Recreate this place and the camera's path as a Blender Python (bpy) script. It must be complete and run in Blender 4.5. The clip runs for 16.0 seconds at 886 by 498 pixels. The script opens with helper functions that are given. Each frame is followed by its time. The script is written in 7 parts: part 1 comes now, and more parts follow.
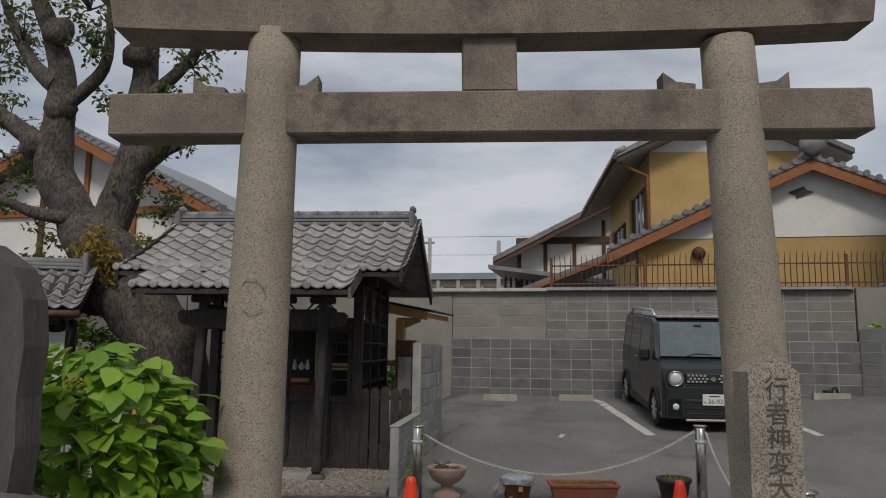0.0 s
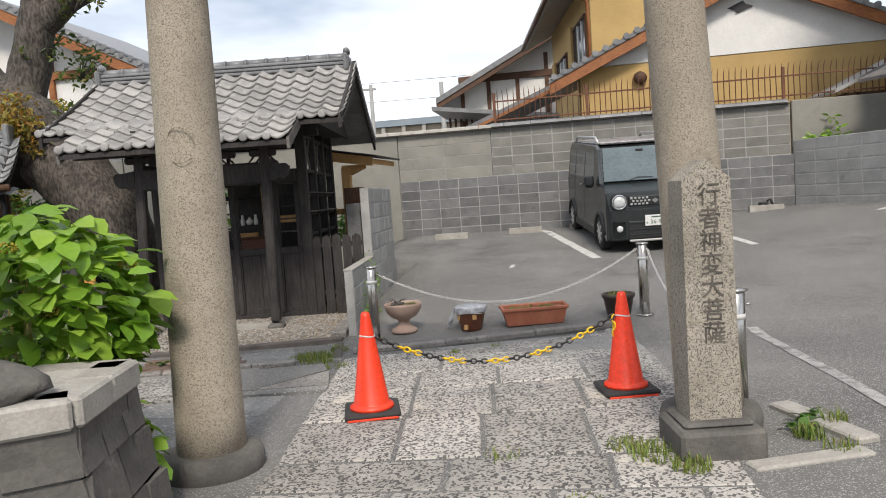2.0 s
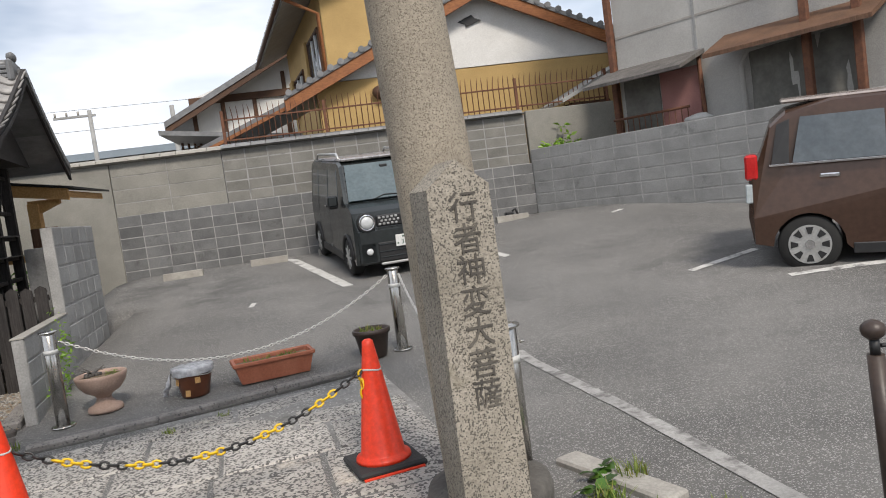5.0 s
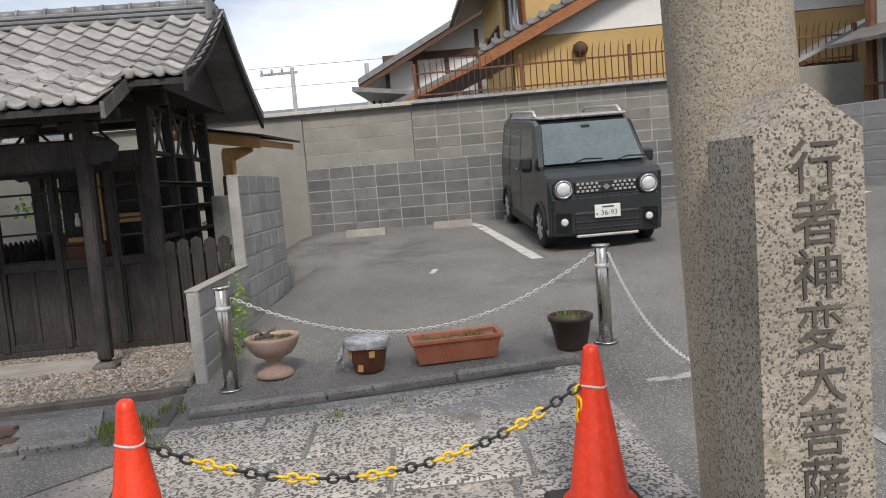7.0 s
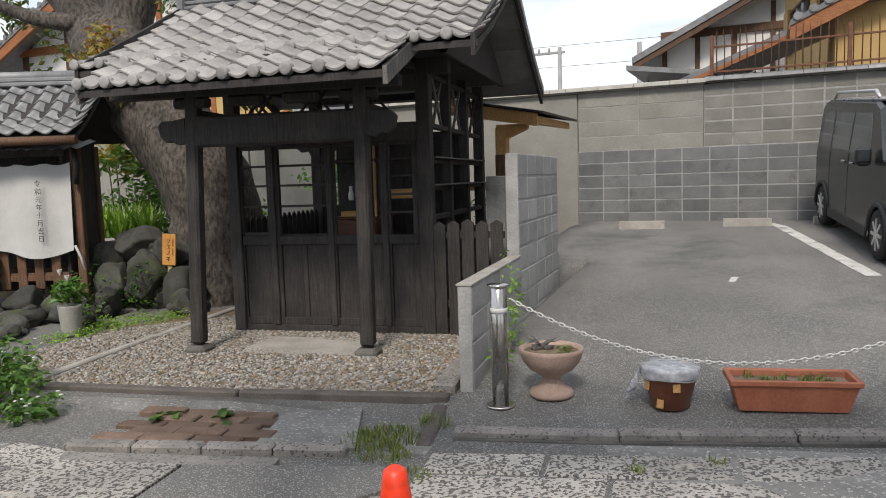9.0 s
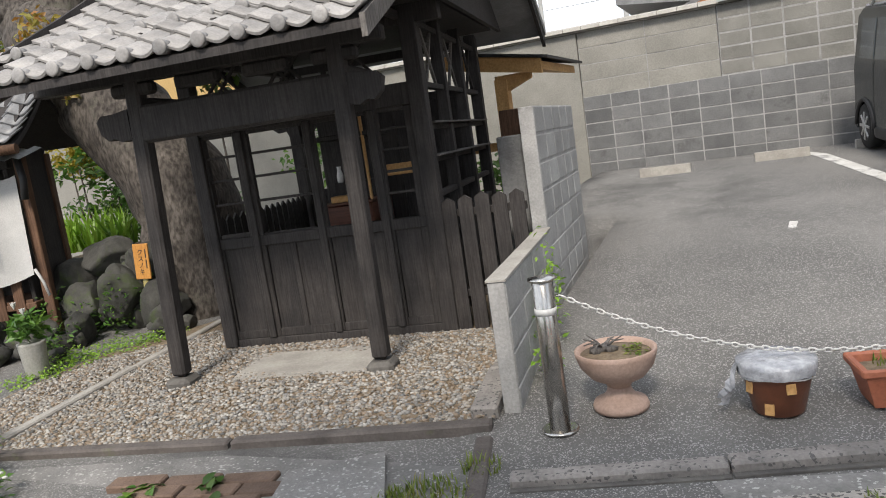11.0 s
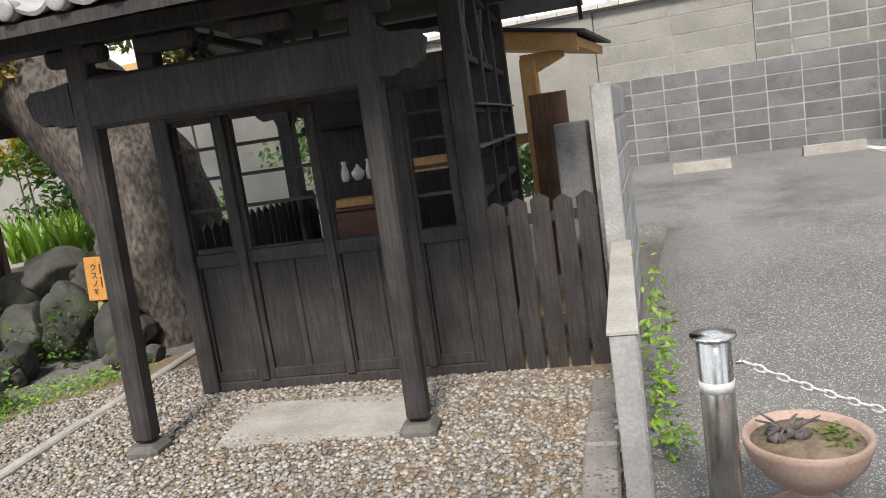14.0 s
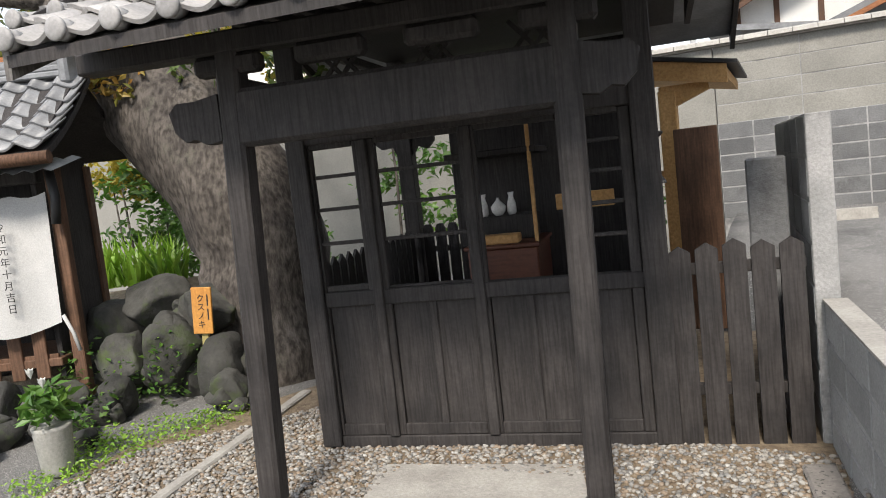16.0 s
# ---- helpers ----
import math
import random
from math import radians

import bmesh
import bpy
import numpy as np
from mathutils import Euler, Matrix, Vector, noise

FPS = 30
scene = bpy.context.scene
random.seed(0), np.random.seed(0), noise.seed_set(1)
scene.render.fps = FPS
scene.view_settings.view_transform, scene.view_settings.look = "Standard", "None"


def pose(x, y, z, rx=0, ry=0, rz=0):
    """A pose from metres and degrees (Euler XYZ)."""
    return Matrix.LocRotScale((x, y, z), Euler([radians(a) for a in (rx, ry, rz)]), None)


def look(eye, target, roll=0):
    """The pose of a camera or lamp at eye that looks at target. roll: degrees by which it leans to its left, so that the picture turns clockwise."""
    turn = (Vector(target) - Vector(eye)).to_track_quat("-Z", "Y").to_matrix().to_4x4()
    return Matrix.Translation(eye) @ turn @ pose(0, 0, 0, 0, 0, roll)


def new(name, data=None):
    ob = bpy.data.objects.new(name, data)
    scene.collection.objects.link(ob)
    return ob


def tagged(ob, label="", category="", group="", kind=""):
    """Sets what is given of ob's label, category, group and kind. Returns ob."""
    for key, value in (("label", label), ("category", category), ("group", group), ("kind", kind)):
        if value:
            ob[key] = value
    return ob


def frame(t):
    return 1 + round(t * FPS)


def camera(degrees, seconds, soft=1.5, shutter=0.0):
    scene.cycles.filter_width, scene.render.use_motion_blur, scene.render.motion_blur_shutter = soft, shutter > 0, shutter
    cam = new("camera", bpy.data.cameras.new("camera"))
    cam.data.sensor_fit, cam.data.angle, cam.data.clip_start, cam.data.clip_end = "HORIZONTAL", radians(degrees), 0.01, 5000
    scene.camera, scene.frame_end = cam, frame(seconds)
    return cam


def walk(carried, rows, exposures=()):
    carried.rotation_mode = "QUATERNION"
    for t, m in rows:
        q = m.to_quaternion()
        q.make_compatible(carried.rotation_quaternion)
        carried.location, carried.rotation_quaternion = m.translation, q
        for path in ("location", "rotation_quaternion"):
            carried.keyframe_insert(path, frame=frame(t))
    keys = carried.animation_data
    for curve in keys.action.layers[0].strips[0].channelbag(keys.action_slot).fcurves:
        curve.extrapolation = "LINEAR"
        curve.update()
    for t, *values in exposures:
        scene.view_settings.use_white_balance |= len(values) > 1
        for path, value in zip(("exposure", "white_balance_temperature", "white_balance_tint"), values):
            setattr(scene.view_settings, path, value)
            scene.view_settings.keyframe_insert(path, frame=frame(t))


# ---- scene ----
cam = camera(62.0, 16.0, 1.0)
PATH = [
    (0, (1.52, 0.066, 1.548), (1.079, 1.997, 1.821), 0.8),
    (0.5, (1.548, 0.031, 1.526), (1.138, 1.984, 1.666), 0.0),
    (1, (1.56, 0.08, 1.494), (1.202, 2.048, 1.485), -1.1),
    (1.5, (1.564, 0.097, 1.483), (1.239, 2.068, 1.378), -1.2),
    (2, (1.572, 0.114, 1.467), (1.249, 2.082, 1.324), -4.0),
    (2.5, (1.598, 0.173, 1.451), (1.473, 2.163, 1.299), -5.5),
    (3, (1.741, 0.429, 1.463), (1.685, 2.426, 1.364), -7.4),
    (3.5, (1.758, 0.622, 1.445), (1.914, 2.611, 1.31), -11.1),
    (3.7, (1.738, 0.72, 1.448), (2.018, 2.696, 1.321), -10.8),
    (5.8, (1.863, 1.808, 1.437), (2.096, 3.789, 1.289), -4.9),
    (6, (1.883, 1.93, 1.447), (1.971, 3.924, 1.325), -5.1),
    (6.5, (1.746, 2.21, 1.431), (1.652, 4.201, 1.267), -7.3),
    (7, (1.622, 2.42, 1.417), (1.465, 4.405, 1.233), -4.7),
    (7.5, (1.557, 2.675, 1.42), (1.038, 4.596, 1.223), -4.3),
    (8, (1.369, 2.865, 1.427), (0.751, 4.747, 1.153), -5.0),
    (8.5, (1.208, 3.044, 1.428), (0.57, 4.922, 1.168), -4.8),
    (9, (1.06, 3.366, 1.441), (0.262, 5.19, 1.251), -1.8),
    (9.2, (1.046, 3.478, 1.46), (0.248, 5.302, 1.262), -1.7),
    (11.3, (0.411, 4.382, 1.513), (-0.354, 6.207, 1.223), -9.8),
    (11.5, (0.331, 4.421, 1.527), (-0.39, 6.264, 1.239), -9.7),
    (12, (0.177, 4.621, 1.508), (-0.524, 6.463, 1.167), -9.2),
    (12.5, (0.06, 4.873, 1.503), (-0.703, 6.693, 1.173), -9.6),
    (13, (-0.149, 4.956, 1.503), (-0.877, 6.791, 1.185), -9.3),
    (13.5, (-0.329, 5.101, 1.504), (-1.018, 6.954, 1.201), -7.4),
    (14, (-0.401, 5.351, 1.514), (-1.122, 7.189, 1.199), -8.3),
    (14.5, (-0.578, 5.422, 1.503), (-1.295, 7.253, 1.138), -9.5),
    (15, (-0.904, 5.402, 1.524), (-1.583, 7.257, 1.215), -7.9),
    (15.5, (-1.086, 5.55, 1.532), (-1.97, 7.331, 1.31), -6.1),
    (16, (-1.162, 5.646, 1.536), (-2.014, 7.445, 1.343), -6.4),
]
EXPO = [(0.0, -0.55, 6850, 11), (0.5, -0.1, 6850, 11), (1.0, 0.3, 6850, 11), (1.5, 0.55, 6850, 11), (3.7, 0.45, 6800, 11), (7.0, 0.4, 6800, 12), (9.2, 0.45, 6800, 11), (11.3, 0.85, 6800, 11), (16.0, 1.1, 6750, 11)]
walk(cam, [(t, look(eye, target, roll)) for t, eye, target, roll in PATH], EXPO)

# ---- world and sun: a bright, clouded day ----
world = bpy.data.worlds.new("overcast_sky")
scene.world = world
world.use_nodes = True
wn, wl = world.node_tree.nodes, world.node_tree.links
wn.clear()
w_out, w_bg = wn.new("ShaderNodeOutputWorld"), wn.new("ShaderNodeBackground")
sky = wn.new("ShaderNodeTexSky")
sky.sky_type, sky.sun_disc = "NISHITA", False
sky.sun_elevation, sky.sun_rotation = radians(58), radians(205)
w_co, w_map, w_noise, w_ramp, w_mix = (wn.new("ShaderNodeTexCoord"), wn.new("ShaderNodeMapping"), wn.new("ShaderNodeTexNoise"),
                                       wn.new("ShaderNodeValToRGB"), wn.new("ShaderNodeMixRGB"))
w_map.inputs["Scale"].default_value = (1.6, 1.6, 5.0)
w_noise.inputs["Scale"].default_value, w_noise.inputs["Detail"].default_value, w_noise.inputs["Roughness"].default_value = 1.3, 5, 0.55
w_ramp.color_ramp.elements[0].position, w_ramp.color_ramp.elements[1].position = 0.36, 0.60
w_ramp.color_ramp.elements[0].color, w_ramp.color_ramp.elements[1].color = (0.30, 0.30, 0.30, 1), (1, 1, 1, 1)
w_mix.inputs["Color2"].default_value = (8.4, 9.1, 10.2, 1)
wl.new(w_co.outputs["Generated"], w_map.inputs["Vector"])
wl.new(w_map.outputs["Vector"], w_noise.inputs["Vector"])
wl.new(w_noise.outputs["Fac"], w_ramp.inputs["Fac"])
wl.new(w_ramp.outputs["Color"], w_mix.inputs["Fac"])
wl.new(sky.outputs["Color"], w_mix.inputs["Color1"])
wl.new(w_mix.outputs["Color"], w_bg.inputs["Color"])
w_bg.inputs["Strength"].default_value = 0.095
wl.new(w_bg.outputs["Background"], w_out.inputs["Surface"])
sun_data = bpy.data.lights.new("sun", "SUN")
sun_data.energy, sun_data.angle, sun_data.color = 2.4, radians(12), (1.0, 0.95, 0.88)
sun = new("sun", sun_data)
sun.matrix_world = look((6, -14, 24), (1, 8, 0))


# ---- materials ----
def material(name, c1, c2, scale=6.0, rough=0.8, bump=0.15, fine=60.0, metal=0.0, speck=None, stain=None, wave=None, vary=0.0, spec=0.5, stretch=(1, 1, 1)):
    """Two-scale procedural surface: broad mottling c1-c2, fine grain, optional specks, stains and wood grain."""
    m = bpy.data.materials.new(name)
    m.use_nodes = True
    n, l = m.node_tree.nodes, m.node_tree.links
    p = n["Principled BSDF"]
    p.inputs["Roughness"].default_value, p.inputs["Metallic"].default_value = rough, metal
    p.inputs["Specular IOR Level"].default_value = spec
    co, info, add, mp = n.new("ShaderNodeTexCoord"), n.new("ShaderNodeObjectInfo"), n.new("ShaderNodeVectorMath"), n.new("ShaderNodeMapping")
    mp.inputs["Scale"].default_value = stretch
    mul = n.new("ShaderNodeMath")
    mul.operation, mul.inputs[1].default_value = "MULTIPLY", 37.0
    l.new(info.outputs["Random"], mul.inputs[0])
    l.new(co.outputs["Object"], add.inputs[0])
    l.new(mul.outputs[0], add.inputs[1])
    l.new(add.outputs[0], mp.inputs["Vector"])
    vec = mp.outputs["Vector"]

    def tex(s, d=4.0, r=0.6):
        t = n.new("ShaderNodeTexNoise")
        t.inputs["Scale"].default_value, t.inputs["Detail"].default_value, t.inputs["Roughness"].default_value = s, d, r
        l.new(vec, t.inputs["Vector"])
        return t.outputs["Fac"]

    def ramp(f, a, b):
        r = n.new("ShaderNodeMapRange")
        r.inputs["From Min"].default_value, r.inputs["From Max"].default_value = a, b
        l.new(f, r.inputs["Value"])
        return r.outputs["Result"]

    def mix(f, a, b, mode="MIX"):
        x = n.new("ShaderNodeMixRGB")
        x.blend_type = mode
        for k, v in (("Fac", f), ("Color1", a), ("Color2", b)):
            if isinstance(v, (tuple, float, int)):
                x.inputs[k].default_value = (*v, 1) if isinstance(v, tuple) else v
            else:
                l.new(v, x.inputs[k])
        return x.outputs["Color"]

    broad, grain = tex(scale), tex(fine, 3.0)
    col = mix(ramp(broad, 0.32, 0.68), c1, c2)
    col = mix(ramp(grain, 0.3, 0.75), col, mix(1.0, col, (0.72, 0.72, 0.72), "MULTIPLY"))
    height = grain
    if wave:
        w = n.new("ShaderNodeTexNoise")
        w.inputs["Scale"].default_value, w.inputs["Detail"].default_value = wave[0], 6.0
        ms = n.new("ShaderNodeMapping")
        ms.inputs["Scale"].default_value = wave[1]
        l.new(vec, ms.inputs["Vector"])
        l.new(ms.outputs["Vector"], w.inputs["Vector"])
        col = mix(ramp(w.outputs["Fac"], 0.4, 0.66), col, mix(1.0, col, wave[2], "MULTIPLY"))
        height = w.outputs["Fac"]
    if speck:
        v = n.new("ShaderNodeTexVoronoi")
        v.inputs["Scale"].default_value = speck[0]
        l.new(vec, v.inputs["Vector"])
        col = mix(ramp(v.outputs["Color"], 1.0 - speck[2], 1.0 - speck[2] + 0.05), col, speck[1])
    if stain:
        col = mix(ramp(tex(stain[0], 6.0, 0.7), stain[2], stain[2] + 0.14), col, stain[1])
    if vary:
        hs = n.new("ShaderNodeHueSaturation")
        mr = n.new("ShaderNodeMapRange")
        mr.inputs["To Min"].default_value, mr.inputs["To Max"].default_value = 1 - vary, 1 + vary
        l.new(info.outputs["Random"], mr.inputs["Value"])
        l.new(mr.outputs["Result"], hs.inputs["Value"])
        l.new(col, hs.inputs["Color"])
        col = hs.outputs["Color"]
    l.new(col, p.inputs["Base Color"])
    rr = n.new("ShaderNodeMapRange")
    rr.inputs["To Min"].default_value, rr.inputs["To Max"].default_value = max(0.02, rough - 0.08), min(1, rough + 0.1)
    l.new(broad, rr.inputs["Value"])
    l.new(rr.outputs["Result"], p.inputs["Roughness"])
    if bump:
        b = n.new("ShaderNodeBump")
        b.inputs["Strength"].default_value, b.inputs["Distance"].default_value = bump, 0.01
        l.new(height, b.inputs["Height"])
        l.new(b.outputs["Normal"], p.inputs["Normal"])
    return m


def island_material(name, ramp_cols, rough=0.6, trans=0.0, bump=0.0):
    """Colour that changes from piece to piece of one joined mesh (pebbles, leaves)."""
    m = bpy.data.materials.new(name)
    m.use_nodes = True
    n, l = m.node_tree.nodes, m.node_tree.links
    p = n["Principled BSDF"]
    p.inputs["Roughness"].default_value = rough
    g, r = n.new("ShaderNodeNewGeometry"), n.new("ShaderNodeValToRGB")
    els = r.color_ramp.elements
    while len(els) < len(ramp_cols):
        els.new(0.5)
    for i, c in enumerate(ramp_cols):
        els[i].position, els[i].color = i / (len(ramp_cols) - 1), (*c, 1)
    l.new(g.outputs["Random Per Island"], r.inputs["Fac"])
    col = r.outputs["Color"]
    co, t, mx = n.new("ShaderNodeTexCoord"), n.new("ShaderNodeTexNoise"), n.new("ShaderNodeMixRGB")
    t.inputs["Scale"].default_value = 40
    mx.blend_type, mx.inputs["Color2"].default_value = "MULTIPLY", (0.7, 0.7, 0.7, 1)
    l.new(co.outputs["Object"], t.inputs["Vector"])
    l.new(t.outputs["Fac"], mx.inputs["Fac"])
    l.new(col, mx.inputs["Color1"])
    col = mx.outputs["Color"]
    l.new(col, p.inputs["Base Color"])
    if trans:
        tr, ms, out = n.new("ShaderNodeBsdfTranslucent"), n.new("ShaderNodeMixShader"), n["Material Output"]
        ms.inputs["Fac"].default_value = trans
        l.new(col, tr.inputs["Color"])
        l.new(p.outputs["BSDF"], ms.inputs[1])
        l.new(tr.outputs["BSDF"], ms.inputs[2])
        l.new(ms.outputs["Shader"], out.inputs["Surface"])
    return m


ASPHALT = material("asphalt", (0.115, 0.112, 0.107), (0.185, 0.179, 0.169), 0.9, 0.92, 1.0, 80, speck=(160, (0.32, 0.31, 0.293), 0.28), stain=(0.35, (0.075, 0.073, 0.07), 0.56))
GRANITE = material("paving_granite", (0.33, 0.31, 0.28), (0.48, 0.45, 0.41), 3, 0.85, 0.7, 60, speck=(72, (0.085, 0.08, 0.075), 0.42), stain=(2.2, (0.56, 0.50, 0.42), 0.60), vary=0.2)
SLAB = material("weathered_slab", (0.15, 0.147, 0.14), (0.26, 0.25, 0.235), 2.2, 0.88, 0.6, 70, speck=(80, (0.36, 0.35, 0.33), 0.22), stain=(1.6, (0.10, 0.098, 0.09), 0.58), vary=0.25)
KERB = material("kerb_stone", (0.20, 0.185, 0.17), (0.31, 0.285, 0.26), 5, 0.88, 0.5, 60, speck=(80, (0.10, 0.095, 0.09), 0.25), vary=0.1)
DARKKERB = material("mossy_kerb_stone", (0.085, 0.073, 0.066), (0.15, 0.13, 0.117), 5, 0.9, 0.5, 60, stain=(4, (0.10, 0.11, 0.05), 0.62))
BRICK = material("brown_brick", (0.13, 0.085, 0.06), (0.20, 0.135, 0.10), 6, 0.9, 0.5, 70, vary=0.25)
TORII = material("torii_granite", (0.29, 0.25, 0.195), (0.40, 0.35, 0.275), 2.2, 0.85, 0.5, 80, speck=(210, (0.15, 0.125, 0.095), 0.30), stain=(1.3, (0.17, 0.145, 0.115), 0.62))
TORII_TOP = material("sooty_granite", (0.17, 0.14, 0.115), (0.29, 0.245, 0.195), 2.2, 0.88, 0.5, 70, speck=(210, (0.10, 0.085, 0.07), 0.28), stain=(1.6, (0.085, 0.072, 0.062), 0.53))
MARKER = material("marker_granite", (0.28, 0.25, 0.20), (0.40, 0.36, 0.30), 3, 0.85, 0.9, 60, speck=(190, (0.10, 0.09, 0.075), 0.33), stain=(3.0, (0.19, 0.17, 0.125), 0.60))
# darkened stone colour, stands for the shade inside cut letters
CARVED_SHADE = material("carved_shadow_stone", (0.055, 0.05, 0.045), (0.14, 0.125, 0.105), 8, 0.95, 0.4, 60)
DARKSTONE = material("dark_stone", (0.075, 0.07, 0.065), (0.15, 0.14, 0.125), 3, 0.9, 0.7, 40, stain=(4, (0.24, 0.225, 0.2), 0.63))
STELE = material("slate_stele", (0.05, 0.048, 0.045), (0.10, 0.095, 0.088), 2, 0.75, 0.5, 20, stretch=(3, 3, 0.6))
LEDGE = material("pale_ledge_stone", (0.30, 0.28, 0.25), (0.42, 0.40, 0.36), 4, 0.88, 0.4, 60, stain=(3, (0.18, 0.165, 0.15), 0.6))
BLOCK = material("concrete_block", (0.255, 0.255, 0.25), (0.36, 0.36, 0.35), 2.4, 0.92, 0.6, 70, stain=(1.6, (0.15, 0.15, 0.15), 0.60), vary=0.13)
OLDBLOCK = material("old_concrete_block", (0.12, 0.121, 0.122), (0.205, 0.205, 0.203), 1.6, 0.92, 0.6, 60, stain=(1.5, (0.06, 0.06, 0.058), 0.58), vary=0.14)
UPBLOCK = material("upper_wall_block", (0.17, 0.165, 0.148), (0.26, 0.252, 0.228), 1.6, 0.92, 0.5, 60, stain=(1.1, (0.12, 0.115, 0.105), 0.60), vary=0.1)
RENDERWALL = material("cement_render", (0.22, 0.212, 0.188), (0.31, 0.298, 0.265), 1.1, 0.92, 0.35, 50, stain=(0.8, (0.18, 0.172, 0.155), 0.60))
MORTAR = material("mortar", (0.27, 0.27, 0.26), (0.39, 0.38, 0.37), 5, 0.95, 0.4, 60, stain=(2.0, (0.13, 0.13, 0.13), 0.55))
BLACKWOOD = material("charred_wood", (0.029, 0.026, 0.025), (0.060, 0.053, 0.050), 4, 0.72, 0.5, 50, wave=(6, (14, 14, 0.8), (0.55, 0.53, 0.52)), spec=0.35)
GREYWOOD = material("weathered_wood", (0.10, 0.092, 0.085), (0.20, 0.185, 0.17), 4, 0.85, 0.5, 50, wave=(6, (14, 14, 0.9), (0.55, 0.53, 0.52)))
BROWNWOOD = material("brown_wood", (0.12, 0.062, 0.034), (0.20, 0.105, 0.06), 4, 0.7, 0.4, 50, wave=(6, (12, 12, 0.9), (0.6, 0.55, 0.5)))
REDWOOD = material("reddish_altar_wood", (0.10, 0.032, 0.016), (0.16, 0.055, 0.028), 3, 0.5, 0.2, 40, wave=(4, (1, 8, 10), (0.7, 0.6, 0.55)))
NEWWOOD = material("new_cedar", (0.50, 0.28, 0.10), (0.62, 0.37, 0.15), 3, 0.65, 0.2, 40, wave=(5, (12, 2, 9), (0.8, 0.74, 0.66)))
TILE = material("roof_tile", (0.22, 0.212, 0.205), (0.36, 0.345, 0.33), 5, 0.50, 0.25, 60, stain=(5, (0.33, 0.30, 0.27), 0.62), vary=0.22)
DARKTILE = material("dark_roof_tile", (0.15, 0.152, 0.155), (0.24, 0.243, 0.247), 5, 0.42, 0.2, 60, vary=0.2)
ORANGE = material("cone_plastic", (0.83, 0.045, 0.012), (0.88, 0.06, 0.018), 3, 0.42, 0.06, 40, stain=(7, (0.55, 0.05, 0.02), 0.68))
RUBBER = material("black_rubber", (0.02, 0.02, 0.02), (0.04, 0.04, 0.04), 6, 0.8, 0.3, 60)
YELLOWP = material("yellow_plastic", (0.80, 0.50, 0.01), (0.86, 0.56, 0.02), 6, 0.4, 0.05)
BLACKP = material("black_plastic", (0.015, 0.015, 0.016), (0.03, 0.03, 0.03), 6, 0.4, 0.05)
STEEL = material("brushed_steel", (0.50, 0.48, 0.45), (0.62, 0.60, 0.56), 8, 0.24, 0.06, 90, metal=1.0, stretch=(1, 1, 0.2))
CHAINW = material("galvanised_chain", (0.62, 0.61, 0.58), (0.74, 0.73, 0.70), 20, 0.45, 0.05, 60, metal=0.4)
BANDW = material("pale_tape", (0.52, 0.52, 0.51), (0.62, 0.62, 0.60), 9, 0.5, 0.05)
PINKCLAY = material("pinkish_clay", (0.37, 0.255, 0.20), (0.47, 0.335, 0.27), 5, 0.75, 0.25, 60, stain=(6, (0.32, 0.22, 0.17), 0.6))
TERRA_FOOT = material("weathered_brown_foot", (0.17, 0.11, 0.09), (0.25, 0.17, 0.145), 5, 0.8, 0.3, 60, stain=(6, (0.12, 0.09, 0.075), 0.6))
TERRA = material("terracotta", (0.33, 0.105, 0.055), (0.42, 0.15, 0.085), 5, 0.6, 0.15, 60, stain=(8, (0.22, 0.09, 0.055), 0.62))
GLAZE = material("brown_glaze", (0.10, 0.035, 0.018), (0.17, 0.06, 0.03), 5, 0.3, 0.1, 40)
DARKPOT = material("dark_brown_pot", (0.035, 0.022, 0.017), (0.06, 0.04, 0.03), 5, 0.45, 0.1)
SOIL = material("dry_soil", (0.14, 0.10, 0.065), (0.27, 0.21, 0.14), 18, 0.95, 1.0, 60)
FILMBAG = material("cloudy_plastic_film", (0.30, 0.31, 0.33), (0.55, 0.56, 0.58), 16, 0.22, 0.9, 30)
WHITEP = material("white_plaster", (0.70, 0.69, 0.66), (0.80, 0.79, 0.765), 1.2, 0.9, 0.12, 60, stain=(0.9, (0.60, 0.585, 0.55), 0.62))
OCHRE = material("ochre_plaster", (0.45, 0.30, 0.12), (0.54, 0.37, 0.155), 1.2, 0.9, 0.15, 60, stain=(0.8, (0.40, 0.25, 0.085), 0.62))
EAVEWOOD = material("orange_eave_wood", (0.27, 0.095, 0.03), (0.38, 0.15, 0.05), 3, 0.65, 0.2, 40, wave=(5, (2, 9, 9), (0.7, 0.62, 0.55)))
DARKEAVE = material("dark_eave_wood", (0.07, 0.035, 0.02), (0.12, 0.06, 0.033), 3, 0.75, 0.3, 40)
SOFFIT = material("grey_soffit", (0.30, 0.27, 0.23), (0.37, 0.335, 0.29), 3, 0.85, 0.1)
RUST = material("rusty_iron", (0.11, 0.045, 0.026), (0.20, 0.085, 0.045), 12, 0.8, 0.5, 60)
GLASS_DARK = material("dim_window_glass", (0.06, 0.075, 0.085), (0.10, 0.115, 0.125), 2, 0.08, 0.0, 20, spec=0.8)
GLASS_GREEN = material("windscreen_glass", (0.07, 0.10, 0.11), (0.12, 0.155, 0.165), 1.5, 0.05, 0.0, 20, spec=0.9)
PALEGLASS = material("frosted_glass", (0.42, 0.47, 0.49), (0.52, 0.57, 0.58), 3, 0.3, 0.0)
CARDARK = material("dark_grey_car_paint", (0.030, 0.036, 0.038), (0.036, 0.043, 0.045), 2, 0.22, 0.0, 20, metal=0.35, spec=0.8)
